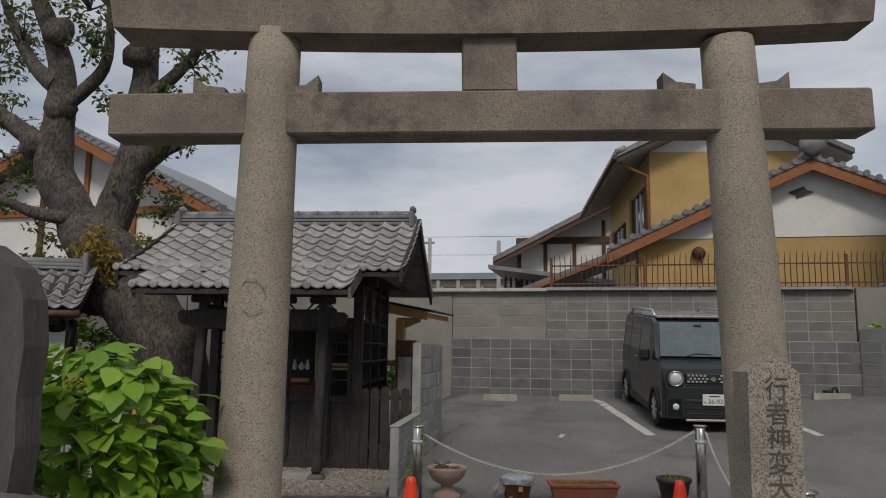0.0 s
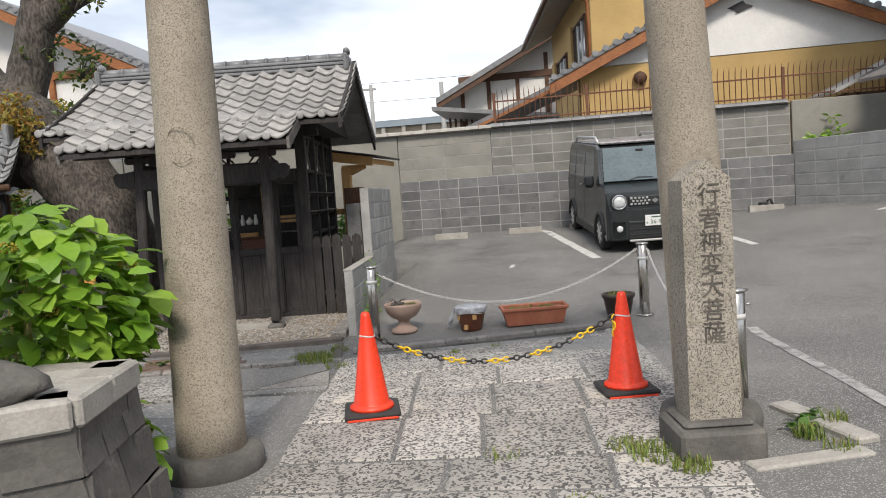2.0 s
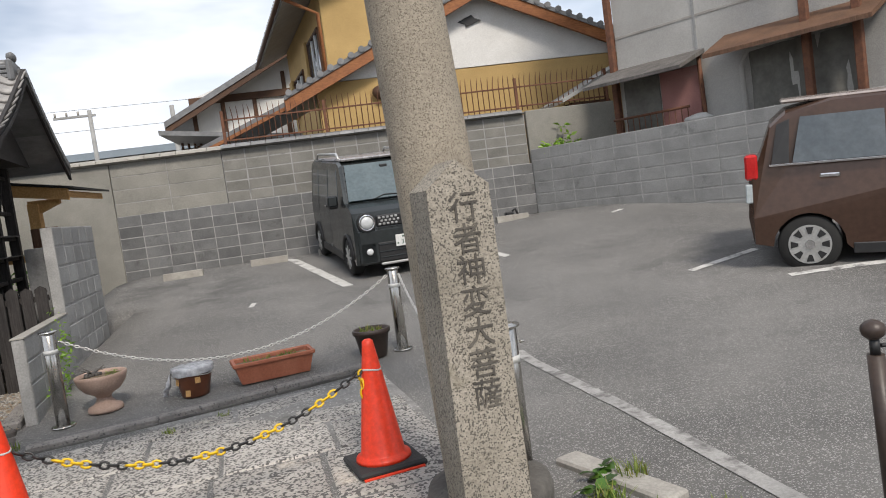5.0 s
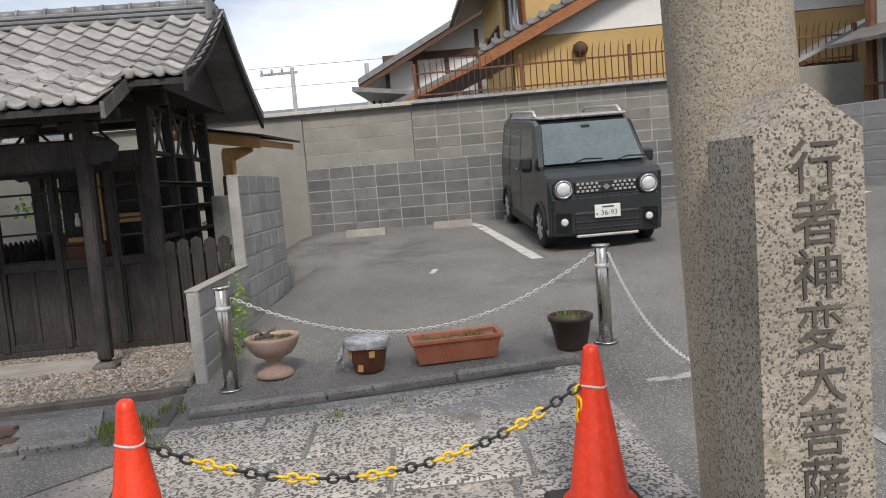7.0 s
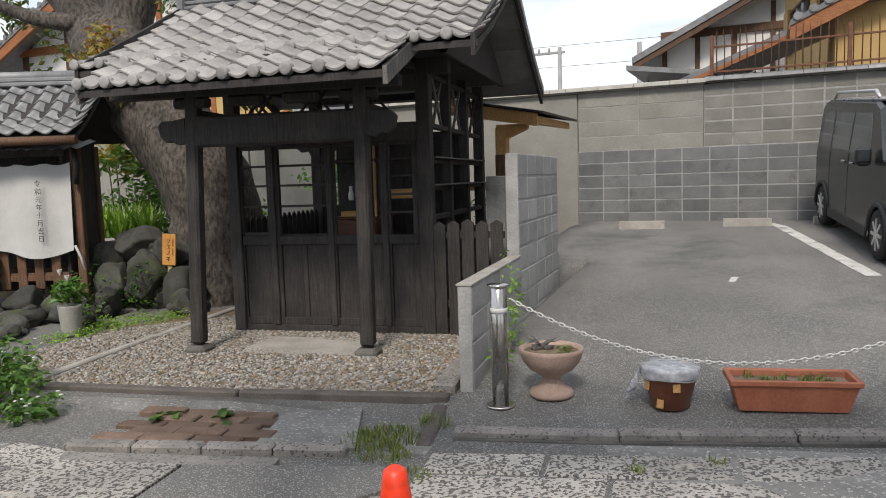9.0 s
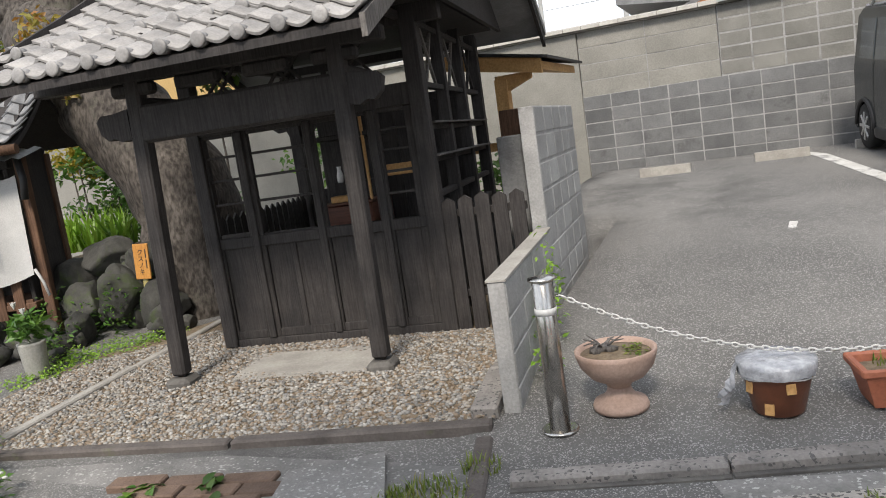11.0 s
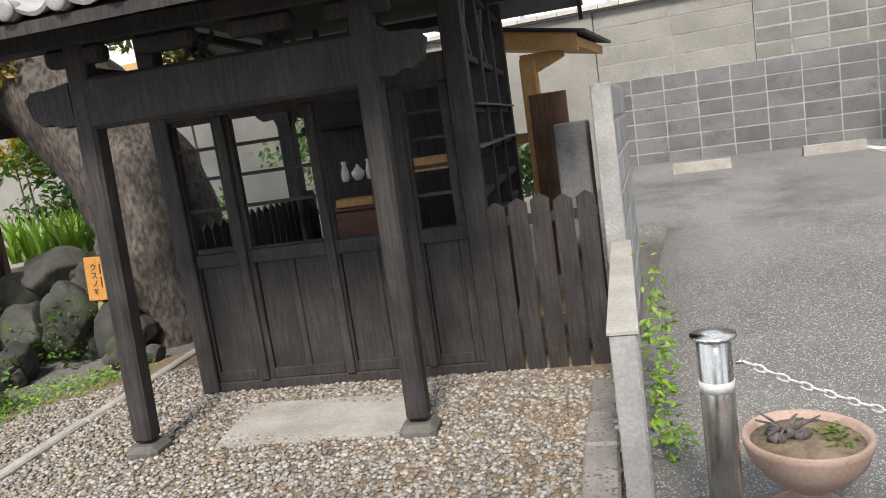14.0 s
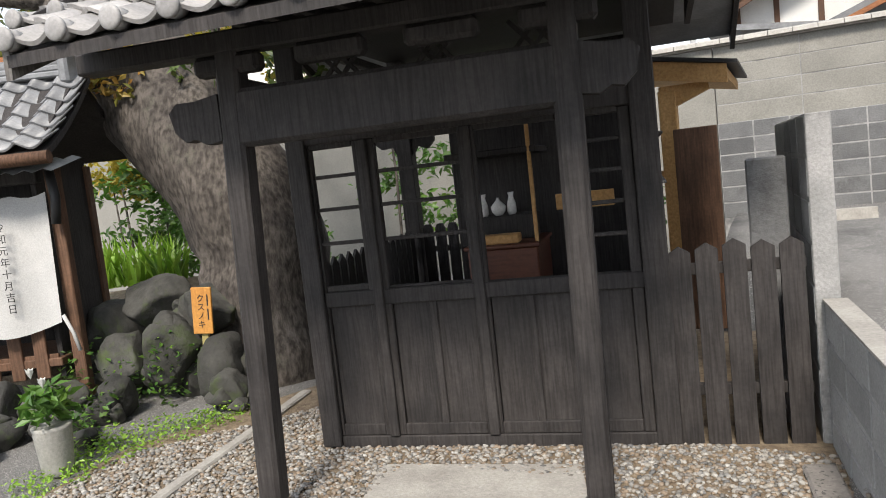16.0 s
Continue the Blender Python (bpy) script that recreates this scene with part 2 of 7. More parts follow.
CARROOF = material("silver_roof_paint", (0.42, 0.40, 0.40), (0.48, 0.46, 0.46), 2, 0.28, 0.0, 20, metal=0.5)
CARBROWN = material("brown_car_paint", (0.075, 0.040, 0.027), (0.085, 0.046, 0.031), 2, 0.22, 0.0, 20, metal=0.4, spec=0.8)
CARSHINE = material("pale_bronze_roof_paint", (0.42, 0.36, 0.33), (0.48, 0.42, 0.385), 2, 0.25, 0.0, 20, metal=0.5)
TRIM = material("black_trim", (0.012, 0.012, 0.013), (0.022, 0.022, 0.023), 8, 0.55, 0.1)
TYRE = material("tyre_rubber", (0.013, 0.013, 0.013), (0.022, 0.022, 0.021), 8, 0.85, 0.3)
ALLOY = material("wheel_silver", (0.55, 0.55, 0.54), (0.64, 0.64, 0.63), 6, 0.35, 0.0, metal=0.7)
CHROME = material("chrome", (0.75, 0.75, 0.76), (0.82, 0.82, 0.83), 6, 0.1, 0.0, metal=1.0)
LAMPGLASS = material("headlight_glass", (0.52, 0.54, 0.55), (0.68, 0.70, 0.71), 9, 0.1, 0.0, spec=0.9)
AMBER = material("amber_lens", (0.55, 0.13, 0.02), (0.65, 0.19, 0.03), 6, 0.2, 0.0)
REDLENS = material("red_lens", (0.45, 0.01, 0.01), (0.55, 0.02, 0.02), 6, 0.15, 0.0)
PLATE = material("plate_white", (0.72, 0.72, 0.70), (0.78, 0.78, 0.76), 6, 0.5, 0.0)
PLATEINK = material("plate_green", (0.02, 0.07, 0.05), (0.03, 0.09, 0.06), 6, 0.5, 0.0)
INK = material("black_ink", (0.015, 0.014, 0.014), (0.025, 0.024, 0.024), 9, 0.8, 0.0)
LINE = material("worn_road_paint", (0.52, 0.51, 0.48), (0.66, 0.65, 0.62), 5, 0.85, 0.5, 60, stain=(7, (0.16, 0.155, 0.15), 0.52))
FADED = material("faded_road_paint", (0.30, 0.295, 0.28), (0.42, 0.41, 0.39), 4, 0.9, 0.6, 70, stain=(6, (0.13, 0.125, 0.12), 0.48))
CLOTH = material("white_cotton", (0.46, 0.455, 0.44), (0.56, 0.55, 0.53), 3, 0.9, 0.25, 120)
BARK = material("camphor_bark", (0.06, 0.05, 0.043), (0.155, 0.135, 0.115), 4, 0.95, 1.6, 26, wave=(11, (2.6, 2.6, 1.1), (0.30, 0.28, 0.26)), stain=(1.8, (0.13, 0.125, 0.095), 0.60))
ROCK = material("garden_rock", (0.026, 0.026, 0.023), (0.085, 0.082, 0.072), 4, 0.92, 1.0, 30, stain=(5, (0.05, 0.065, 0.025), 0.52), vary=0.3)
SIGNWOOD = material("sign_board_wood", (0.55, 0.24, 0.045), (0.64, 0.31, 0.07), 4, 0.6, 0.1, wave=(5, (10, 10, 1), (0.85, 0.8, 0.75)))
BAMBOO = material("pale_stake", (0.34, 0.28, 0.10), (0.44, 0.37, 0.15), 6, 0.6, 0.2)
POTCERAMIC = material("white_ceramic", (0.66, 0.65, 0.62), (0.74, 0.73, 0.70), 5, 0.25, 0.0)
GREYPOT = material("grey_stone_vase", (0.32, 0.31, 0.28), (0.42, 0.41, 0.37), 5, 0.85, 0.3)
TIN = material("grey_tin", (0.27, 0.27, 0.26), (0.36, 0.36, 0.35), 2, 0.7, 0.2, 40, stain=(1.2, (0.16, 0.15, 0.14), 0.6))
STUCCO = material("grey_stucco", (0.40, 0.385, 0.36), (0.50, 0.485, 0.455), 0.9, 0.92, 0.25, 60, stain=(0.7, (0.33, 0.315, 0.29), 0.6))
PINK = material("faded_pink_board", (0.33, 0.155, 0.14), (0.42, 0.21, 0.19), 2, 0.85, 0.15, stain=(2, (0.30, 0.20, 0.18), 0.6))
TARP = material("grey_tarp", (0.13, 0.125, 0.11), (0.19, 0.185, 0.165), 3, 0.8, 0.5, 10)
FARWALL = material("beige_far_facade", (0.42, 0.36, 0.27), (0.50, 0.43, 0.33), 0.5, 0.9, 0.05)
FARROOF = material("blue_grey_far_roof", (0.13, 0.16, 0.18), (0.17, 0.20, 0.22), 0.5, 0.7, 0.05)
PEBBLE = island_material("river_pebbles", [(0.10, 0.098, 0.092), (0.24, 0.225, 0.20), (0.40, 0.37, 0.32), (0.20, 0.155, 0.11), (0.31, 0.235, 0.165), (0.15, 0.15, 0.148), (0.46, 0.44, 0.40), (0.27, 0.255, 0.235)], 0.7)
LEAF = island_material("camphor_leaves", [(0.06, 0.12, 0.02), (0.11, 0.17, 0.03), (0.045, 0.085, 0.018), (0.16, 0.19, 0.035), (0.20, 0.16, 0.03)], 0.45, 0.35)
LEAFRED = island_material("new_orange_leaves", [(0.38, 0.21, 0.04), (0.36, 0.27, 0.05), (0.25, 0.26, 0.05), (0.40, 0.16, 0.035)], 0.45, 0.35)
HYDR = island_material("hydrangea_leaves", [(0.19, 0.38, 0.035), (0.29, 0.50, 0.05), (0.11, 0.25, 0.028), (0.36, 0.55, 0.07), (0.17, 0.33, 0.035)], 0.38, 0.35)
SHRUB = island_material("shrub_leaves", [(0.06, 0.16, 0.025), (0.12, 0.26, 0.035), (0.04, 0.09, 0.02), (0.18, 0.32, 0.045)], 0.45, 0.35)
YSHRUB = island_material("yellow_shrub_leaves", [(0.42, 0.33, 0.03), (0.50, 0.40, 0.05), (0.30, 0.28, 0.03)], 0.5, 0.35)
GRASS = island_material("weed_blades", [(0.16, 0.25, 0.04), (0.26, 0.32, 0.06), (0.11, 0.18, 0.03), (0.32, 0.29, 0.08)], 0.6, 0.35)
PETAL = island_material("white_petals", [(0.75, 0.75, 0.70), (0.80, 0.80, 0.77)], 0.6, 0.2)


# ---- mesh tools ----
class Shape:
    """Collects vertices and faces of one mesh."""

    def __init__(self):
        self.v, self.f, self.smooth = [], [], []

    def add(self, vs, fs, m=None, smooth=False):
        k = len(self.v)
        for p in vs:
            self.v.append(tuple(m @ Vector(p)) if m else tuple(p))
        for f in fs:
            self.f.append([k + i for i in f])
            self.smooth.append(smooth)
        return self

    def box(self, x0, x1, y0, y1, z0, z1, bev=0.006, m=None):
        """A box with chamfered edges."""
        b = min(bev, 0.45 * min(abs(x1 - x0), abs(y1 - y0), abs(z1 - z0)))
        vs, idx = [], {}
        for i, x in enumerate((x0, x1)):
            for j, y in enumerate((y0, y1)):
                for k, z in enumerate((z0, z1)):
                    sx, sy, sz = (1 - 2 * i) * b, (1 - 2 * j) * b, (1 - 2 * k) * b
                    for a, p in enumerate(((x, y + sy, z + sz), (x + sx, y, z + sz), (x + sx, y + sy, z))):
                        idx[i, j, k, a] = len(vs)
                        vs.append(p)
        fs = []
        for a in range(3):
            for s in (0, 1):
                cs = [(0, 0), (1, 0), (1, 1), (0, 1)]
                if s != (a == 1):
                    pass
                q = []
                for c in cs:
                    t = [0, 0, 0]
                    t[a], t[(a + 1) % 3], t[(a + 2) % 3] = s, c[0], c[1]
                    q.append(idx[(*t, a)])
                fs.append(q if s else q[::-1])
        for a in range(3):
            b1, b2 = (a + 1) % 3, (a + 2) % 3
            for s1 in (0, 1):
                for s2 in (0, 1):
                    t0, t1 = [0, 0, 0], [0, 0, 0]
                    t0[a], t1[a] = 0, 1
                    t0[b1] = t1[b1] = s1
                    t0[b2] = t1[b2] = s2
                    q = [idx[(*t0, b1)], idx[(*t1, b1)], idx[(*t1, b2)], idx[(*t0, b2)]]
                    fs.append(q[::-1] if s1 == s2 else q)
        for i in (0, 1):
            for j in (0, 1):
                for k in (0, 1):
                    q = [idx[i, j, k, 0], idx[i, j, k, 1], idx[i, j, k, 2]]
                    fs.append(q if (i + j + k) % 2 else q[::-1])
        return self.add(vs, fs, m)

    def prism(self, poly, d0, d1, axis="y", m=None):
        """A polygon (in the two other axes, in order) pushed along an axis."""
        def p3(a, b, d):
            return {"x": (d, a, b), "y": (a, d, b), "z": (a, b, d)}[axis]
        n = len(poly)
        vs = [p3(a, b, d0) for a, b in poly] + [p3(a, b, d1) for a, b in poly]
        fs = [list(range(n))[::-1], list(range(n, 2 * n))] + [[i, (i + 1) % n, n + (i + 1) % n, n + i] for i in range(n)]
        return self.add(vs, fs, m)

    def tube(self, pts, radii, n=10, m=None, caps=True, smooth=True):
        """A round bar along points; radii: one or one per point."""
        pts = [Vector(p) for p in pts]
        if not isinstance(radii, (list, tuple)):
            radii = [radii] * len(pts)
        vs, fs = [], []
        side = None
        for i, p in enumerate(pts):
            d = (pts[min(i + 1, len(pts) - 1)] - pts[max(i - 1, 0)]).normalized()
            if side is None:
                side = d.orthogonal().normalized()
            side = (side - d * side.dot(d)).normalized()
            up = d.cross(side)
            for k in range(n):
                a = 2 * math.pi * k / n
                vs.append(p + (side * math.cos(a) + up * math.sin(a)) * radii[i])
        for i in range(len(pts) - 1):
            for k in range(n):
                a, b = i * n + k, i * n + (k + 1) % n
                fs.append([a, b, b + n, a + n])
        self.add(vs, fs, m, smooth)
        if caps:
            k = len(self.v) - len(vs)
            self.f += [[k + i for i in range(n)][::-1], [k + len(vs) - n + i for i in range(n)]]
            self.smooth += [False, False]
        return self

    def lathe(self, prof, n=20, m=None, smooth=True):
        """A turned body: profile of (radius, z) from bottom to top, closed at both ends."""
        vs, fs = [], []
        for r, z in prof:
            for k in range(n):
                a = 2 * math.pi * k / n
                vs.append((r * math.cos(a), r * math.sin(a), z))
        for i in range(len(prof) - 1):
            for k in range(n):
                a, b = i * n + k, i * n + (k + 1) % n
                fs.append([a, b, b + n, a + n])
        fs += [list(range(n))[::-1], [len(vs) - n + i for i in range(n)]]
        self.add(vs, fs, m, smooth)
        self.smooth[-1] = self.smooth[-2] = False
        return self

    def lump(self, c, r, seed=0, rough=0.25, sub=2, m=None, smooth=True):
        """An uneven stone-like lump; r: the three half sizes."""
        bm = bmesh.new()
        bmesh.ops.create_icosphere(bm, subdivisions=sub, radius=1)
        vs = []
        for v in bm.verts:
            k = 1 + rough * (noise.noise(v.co * 1.3 + Vector((seed * 7.3, seed, 1))) + 0.5 * noise.noise(v.co * 3 + Vector((seed, 3, 1))))
            vs.append((c[0] + v.co.x * r[0] * k, c[1] + v.co.y * r[1] * k, c[2] + v.co.z * r[2] * k))
        fs = [[v.index for v in f.verts] for f in bm.faces]
        bm.free()
        return self.add(vs, fs, m, smooth)

    def rock(self, r, seed, m):
        """A broken stone with flat faces and a rough skin."""
        rg = random.Random(seed)
        bm = bmesh.new()
        bmesh.ops.create_icosphere(bm, subdivisions=4, radius=1)
        cuts = [(Vector((rg.gauss(0, 1), rg.gauss(0, 1), rg.gauss(0, 1))).normalized(), rg.uniform(0.58, 0.86)) for _ in range(13)]
        vs = []
        for v in bm.verts:
            p = v.co.copy()
            for n, d in cuts:
                k = p.dot(n)
                if k > d:
                    p -= n * (k - d) * 0.94
            p *= 1.15 + 0.10 * noise.noise(p * 2.1 + Vector((seed, 0, 0))) + 0.05 * noise.noise(p * 7)
            vs.append((p.x * r[0], p.y * r[1], p.z * r[2]))
        fs = [[v.index for v in f.verts] for f in bm.faces]
        bm.free()
        return self.add(vs, fs, m, True)

    def mesh(self, name, mat):
        me = bpy.data.meshes.new(name)
        me.from_pydata(self.v, [], self.f)
        me.polygons.foreach_set("use_smooth", self.smooth)
        me.materials.append(mat)
        me.update()
        return me


def part(name, shape, mat, parent=None, label=""):
    me = shape if isinstance(shape, bpy.types.Mesh) else shape.mesh(name, mat)
    ob = new(name, me)
    if parent:
        ob.parent = parent
    return tagged(ob, label)


def thing(name, label, category, m=None, group="", kind=""):
    ob = new(name)
    if m:
        ob.matrix_world = m
    return tagged(ob, label, category, group, kind)


def solid(name, shape, mat, label, category, group="", kind=""):
    return tagged(part(name, shape, mat), label, category, group, kind)


def structure(name, shape, mat, label=""):
    return tagged(part(name, shape, mat), label, "", "", "structure")


def place(ob, m):
    ob.matrix_world = m
    return ob


def text_shape(body, size, depth, m):
    """Lettering in the built-in font, as mesh data, laid in the xz plane of m."""
    cu = bpy.data.curves.new("lettering", "FONT")
    cu.body, cu.size, cu.extrude, cu.align_x, cu.align_y, cu.resolution_u = body, size, depth, "CENTER", "CENTER", 2
    tmp = bpy.data.objects.new("lettering", cu)
    scene.collection.objects.link(tmp)
    bpy.context.view_layer.update()
    me = bpy.data.meshes.new_from_object(tmp.evaluated_get(bpy.context.evaluated_depsgraph_get()))
    s = Shape()
    mm = m @ pose(0, 0, 0, 90)
    s.add([tuple(v.co) for v in me.vertices], [list(p.vertices) for p in me.polygons], mm)
    bpy.data.objects.remove(tmp)
    bpy.data.curves.remove(cu)
    bpy.data.meshes.remove(me)
    return s


def lot_z(x, y):
    """Height of the ground: paved court level, a dip at the kerb, a car park that rises to its back wall."""
    if y < 5.5:
        return 0.0
    dip = -0.04 * min(1.0, (y - 5.5) / 1.7)
    if x < (-0.95 if y < 12.25 else -1.8):
        return dip if y < 7.2 else -0.04 + 0.01 * min(1, (y - 7.2) / 1.0)
    east = 0.06 * max(0.0, min(x - 3.6, 4.0)) * max(0.0, min(1.0, (y - 5.5) / 2.4))
    if y < 7.4:
        return dip + east
    return -0.04 + 0.087 * min(y - 7.4, 7.5) + east


rnd = random.Random(7)

# ---- ground ----
def build_ground():
    xs = [-600, -200, -60, -25] + [-14 + 0.8 * i for i in range(16)] + [-1.85, -1.78, -1.4, -1.0, -0.9] + [-0.4 + 0.8 * i for i in range(18)] + [25, 60, 200, 600]
    ys = [-600, -200, -60, -20, -6, -2, 1, 3, 4.5] + [5.5 + 0.3 * i for i in range(38)] + [17.5, 25, 60, 200, 900]
    s = Shape()
    s.add([(x, y, lot_z(x, y)) for y in ys for x in xs],
          [[j * len(xs) + i, j * len(xs) + i + 1, (j + 1) * len(xs) + i + 1, (j + 1) * len(xs) + i] for j in range(len(ys) - 1) for i in range(len(xs) - 1)], None, True)
    structure("ground", s, ASPHALT, "grey worn asphalt of the car park and lane")


build_ground()


def sheet(name, poly, lift, mat, label, step=0.5):
    """A thin flat slab that follows the ground, with its outline given in plan."""
    s = Shape()
    zs = [lot_z(x, y) + lift for x, y in poly]
    n = len(poly)
    s.add([(x, y, z) for (x, y), z in zip(poly, zs)] + [(x, y, z - lift - 0.03) for (x, y), z in zip(poly, zs)],
          [list(range(n))] + [[i, i + n, (i + 1) % n + n, (i + 1) % n] for i in range(n)])
    return structure(name, s, mat, label)


def strip(name, a, b, w, mat, label, lift=0.006, n=24):
    """A painted line on the ground from a to b."""
    s = Shape()
    d = (Vector(b) - Vector(a)).normalized()
    q = Vector((-d.y, d.x)) * w / 2
    vs = []
    for i in range(n + 1):
        p = Vector(a).lerp(Vector(b), i / n)
        j = 1 + 0.12 * noise.noise(Vector((p.x * 4, p.y * 4, 0)))
        for k in (-1, 1):
            x, y = p.x + q.x * k * j, p.y + q.y * k * j
            vs.append((x, y, lot_z(x, y) + lift))
    s.add(vs, [[2 * i, 2 * i + 1, 2 * i + 3, 2 * i + 2] for i in range(n)])
    return structure(name, s, mat, label)


strip("parking_line", (1.12, 15.5), (2.07, 11.75), 0.16, LINE, "worn white painted parking line")
strip("parking_line", (3.34, 7.62), (3.54, 4.0), 0.10, FADED, "faded white painted line on asphalt")
strip("parking_line", (4.25, 12.9), (4.45, 11.9), 0.12, LINE, "worn white painted parking line")
strip("parking_line", (5.75, 8.95), (6.75, 9.25), 0.11, LINE, "worn white painted parking line")
strip("parking_line", (6.3, 8.0), (8.6, 7.4), 0.11, LINE, "worn white painted parking line")
strip("parking_mark", (0.76, 11.3), (0.79, 11.55), 0.07, LINE, "short white paint mark on asphalt", n=4)
strip("parking_mark", (6.9, 13.75), (7.15, 13.9), 0.10, LINE, "short white paint mark on asphalt", n=4)
strip("parking_mark", (2.54, 7.36), (2.88, 7.46), 0.09, FADED, "faded white paint mark on asphalt", n=4)


# ---- block walls ----
def block_wall(name, a, b, z0, rows, bw, bh, th, mats, label, base=None, coping=None, parts=True, joint=0.020, stagger=False, proud=0.004, rise=0.0):
    """A wall of laid blocks from a to b; mats: one material per row from the bottom. Blocks stand proud of a mortar core."""
    a, b = Vector(a), Vector(b)
    length = (b - a).length
    ang = math.degrees(math.atan2(b.y - a.y, b.x - a.x))
    m = pose(a.x, a.y, z0, 0, 0, ang)
    core = Shape().box(0, length, proud, th - proud, -0.6, rows * bh - 0.004, 0.004)
    wall = place(structure(name, core, MORTAR, label), m)
    meshes = {}
    n = max(1, round(length / bw))
    w = length / n
    pieces = []
    for r in range(rows):
        for i in range(n + (1 if stagger and r % 2 else 0)):
            x0 = i * w - (w / 2 if stagger and r % 2 else 0)
            pieces.append((max(0, x0), min(length, x0 + w), r))
    joined = {}
    for x0, x1, r in pieces:
        mat = mats[r] if isinstance(mats, (list, tuple)) else mats
        if parts:
            key = (round(x1 - x0, 3), mat.name)
            if key not in meshes:
                meshes[key] = Shape().box(joint / 2, x1 - x0 - joint / 2, 0, th, joint / 2, bh - joint / 2, 0.006).mesh("block", mat)
            ob = new("block", meshes[key])
            ob.parent = wall
            ob.location = (x0, rnd.uniform(-0.0015, 0.0015), r * bh)
        else:
            joined.setdefault(mat.name, (mat, Shape()))[1].box(x0 + joint / 2, x1 - joint / 2, 0, th, r * bh + joint / 2, (r + 1) * bh - joint / 2, 0.006)
    for mat, s in joined.values():
        tagged(part("block", s, mat, wall), kind="stuff")
    return wall


BACK = 16.30
Z_LOT = 0.72
# back wall of the car park: dark lower courses, set-back upper courses
low = block_wall("wall_north", (-1.95, BACK), (6.35, BACK), 0.55, 6, 0.44, 0.2135, 0.16, OLDBLOCK, "old grey concrete block wall with dark stains and efflorescence", joint=0.013)
block_wall("wall_north_upper", (0.14, BACK + 0.05), (6.3, BACK + 0.05), 1.835, 5, 0.44, 0.204, 0.13, UPBLOCK, "upper courses of weathered grey block wall")
structure("wall_north_west", Shape().box(-16, -1.96, BACK + 0.02, BACK + 0.2, -0.3, 2.84, 0.01), RENDERWALL, "beige cement garden wall")
upper = block_wall("wall_north_panel", (-1.95, BACK + 0.04), (0.13, BACK + 0.04), 1.82, 4, 1.04, 0.256, 0.14, RENDERWALL, "beige rendered block panels of the wall", joint=0.006)


def coping(name, x0, x1, y, z, mat, label):
    s = Shape()
    x = x0
    ob = structure(name, Shape().box(x0, x1, y - 0.02, y + 0.2, z, z + 0.035, 0.01), mat, label)
    me = Shape().prism([(-0.05, 0), (0.27, 0), (0.24, 0.05), (0.11, 0.085), (-0.02, 0.05)], 0.004, 0.286, "x").mesh("coping_tile", DARKTILE if mat == UPBLOCK else LEDGE)
    while x < x1 - 0.1:
        c = new("coping_tile", me)
        c.parent = ob
        c.location = (x, y - 0.03, z + 0.025)
        x += 0.29
    return ob


coping("wall_coping", -6.2, 0.14, BACK, 2.842, LEDGE, "pale tile coping along the garden wall")
coping("wall_coping", 0.15, 6.3, BACK, 2.858, UPBLOCK, "grey tile coping along the wall")
# low wall beside the hall and the higher wall behind it
block_wall("wall_low", (-1.03, 9.65), (-0.82, 7.87), -0.045, 4, 0.40, 0.1925, 0.10, BLOCK, "low grey concrete block wall")
structure("wall_low_cap", Shape().prism([(-0.825, 7.865), (-0.715, 7.878), (-0.927, 9.66), (-1.037, 9.65)], 0.725, 0.737, "z"), LEDGE, "cement cap on the low block wall")
block_wall("wall_high", (-1.22, 11.6), (-1.07, 9.665), -0.045, 8, 0.40, 0.212, 0.12, BLOCK, "grey concrete block wall beside the hall")
structure("cement_pier", Shape().box(-1.36, -1.16, 9.95, 10.12, -0.1, 1.45, 0.01), OLDBLOCK, "short cement pier behind the fence")
# right-hand wall
block_wall("wall_east", (6.33, 16.28), (11.6, 7.3), 0.25, 8, 0.52, 0.232, 0.14, BLOCK, "grey concrete block wall round the car park", parts=False)
structure("wall_corner", Shape().box(6.34, 8.3, BACK + 0.05, BACK + 0.19, 0.6, 2.92, 0.01), RENDERWALL, "cement-faced wall at the corner of the car park")


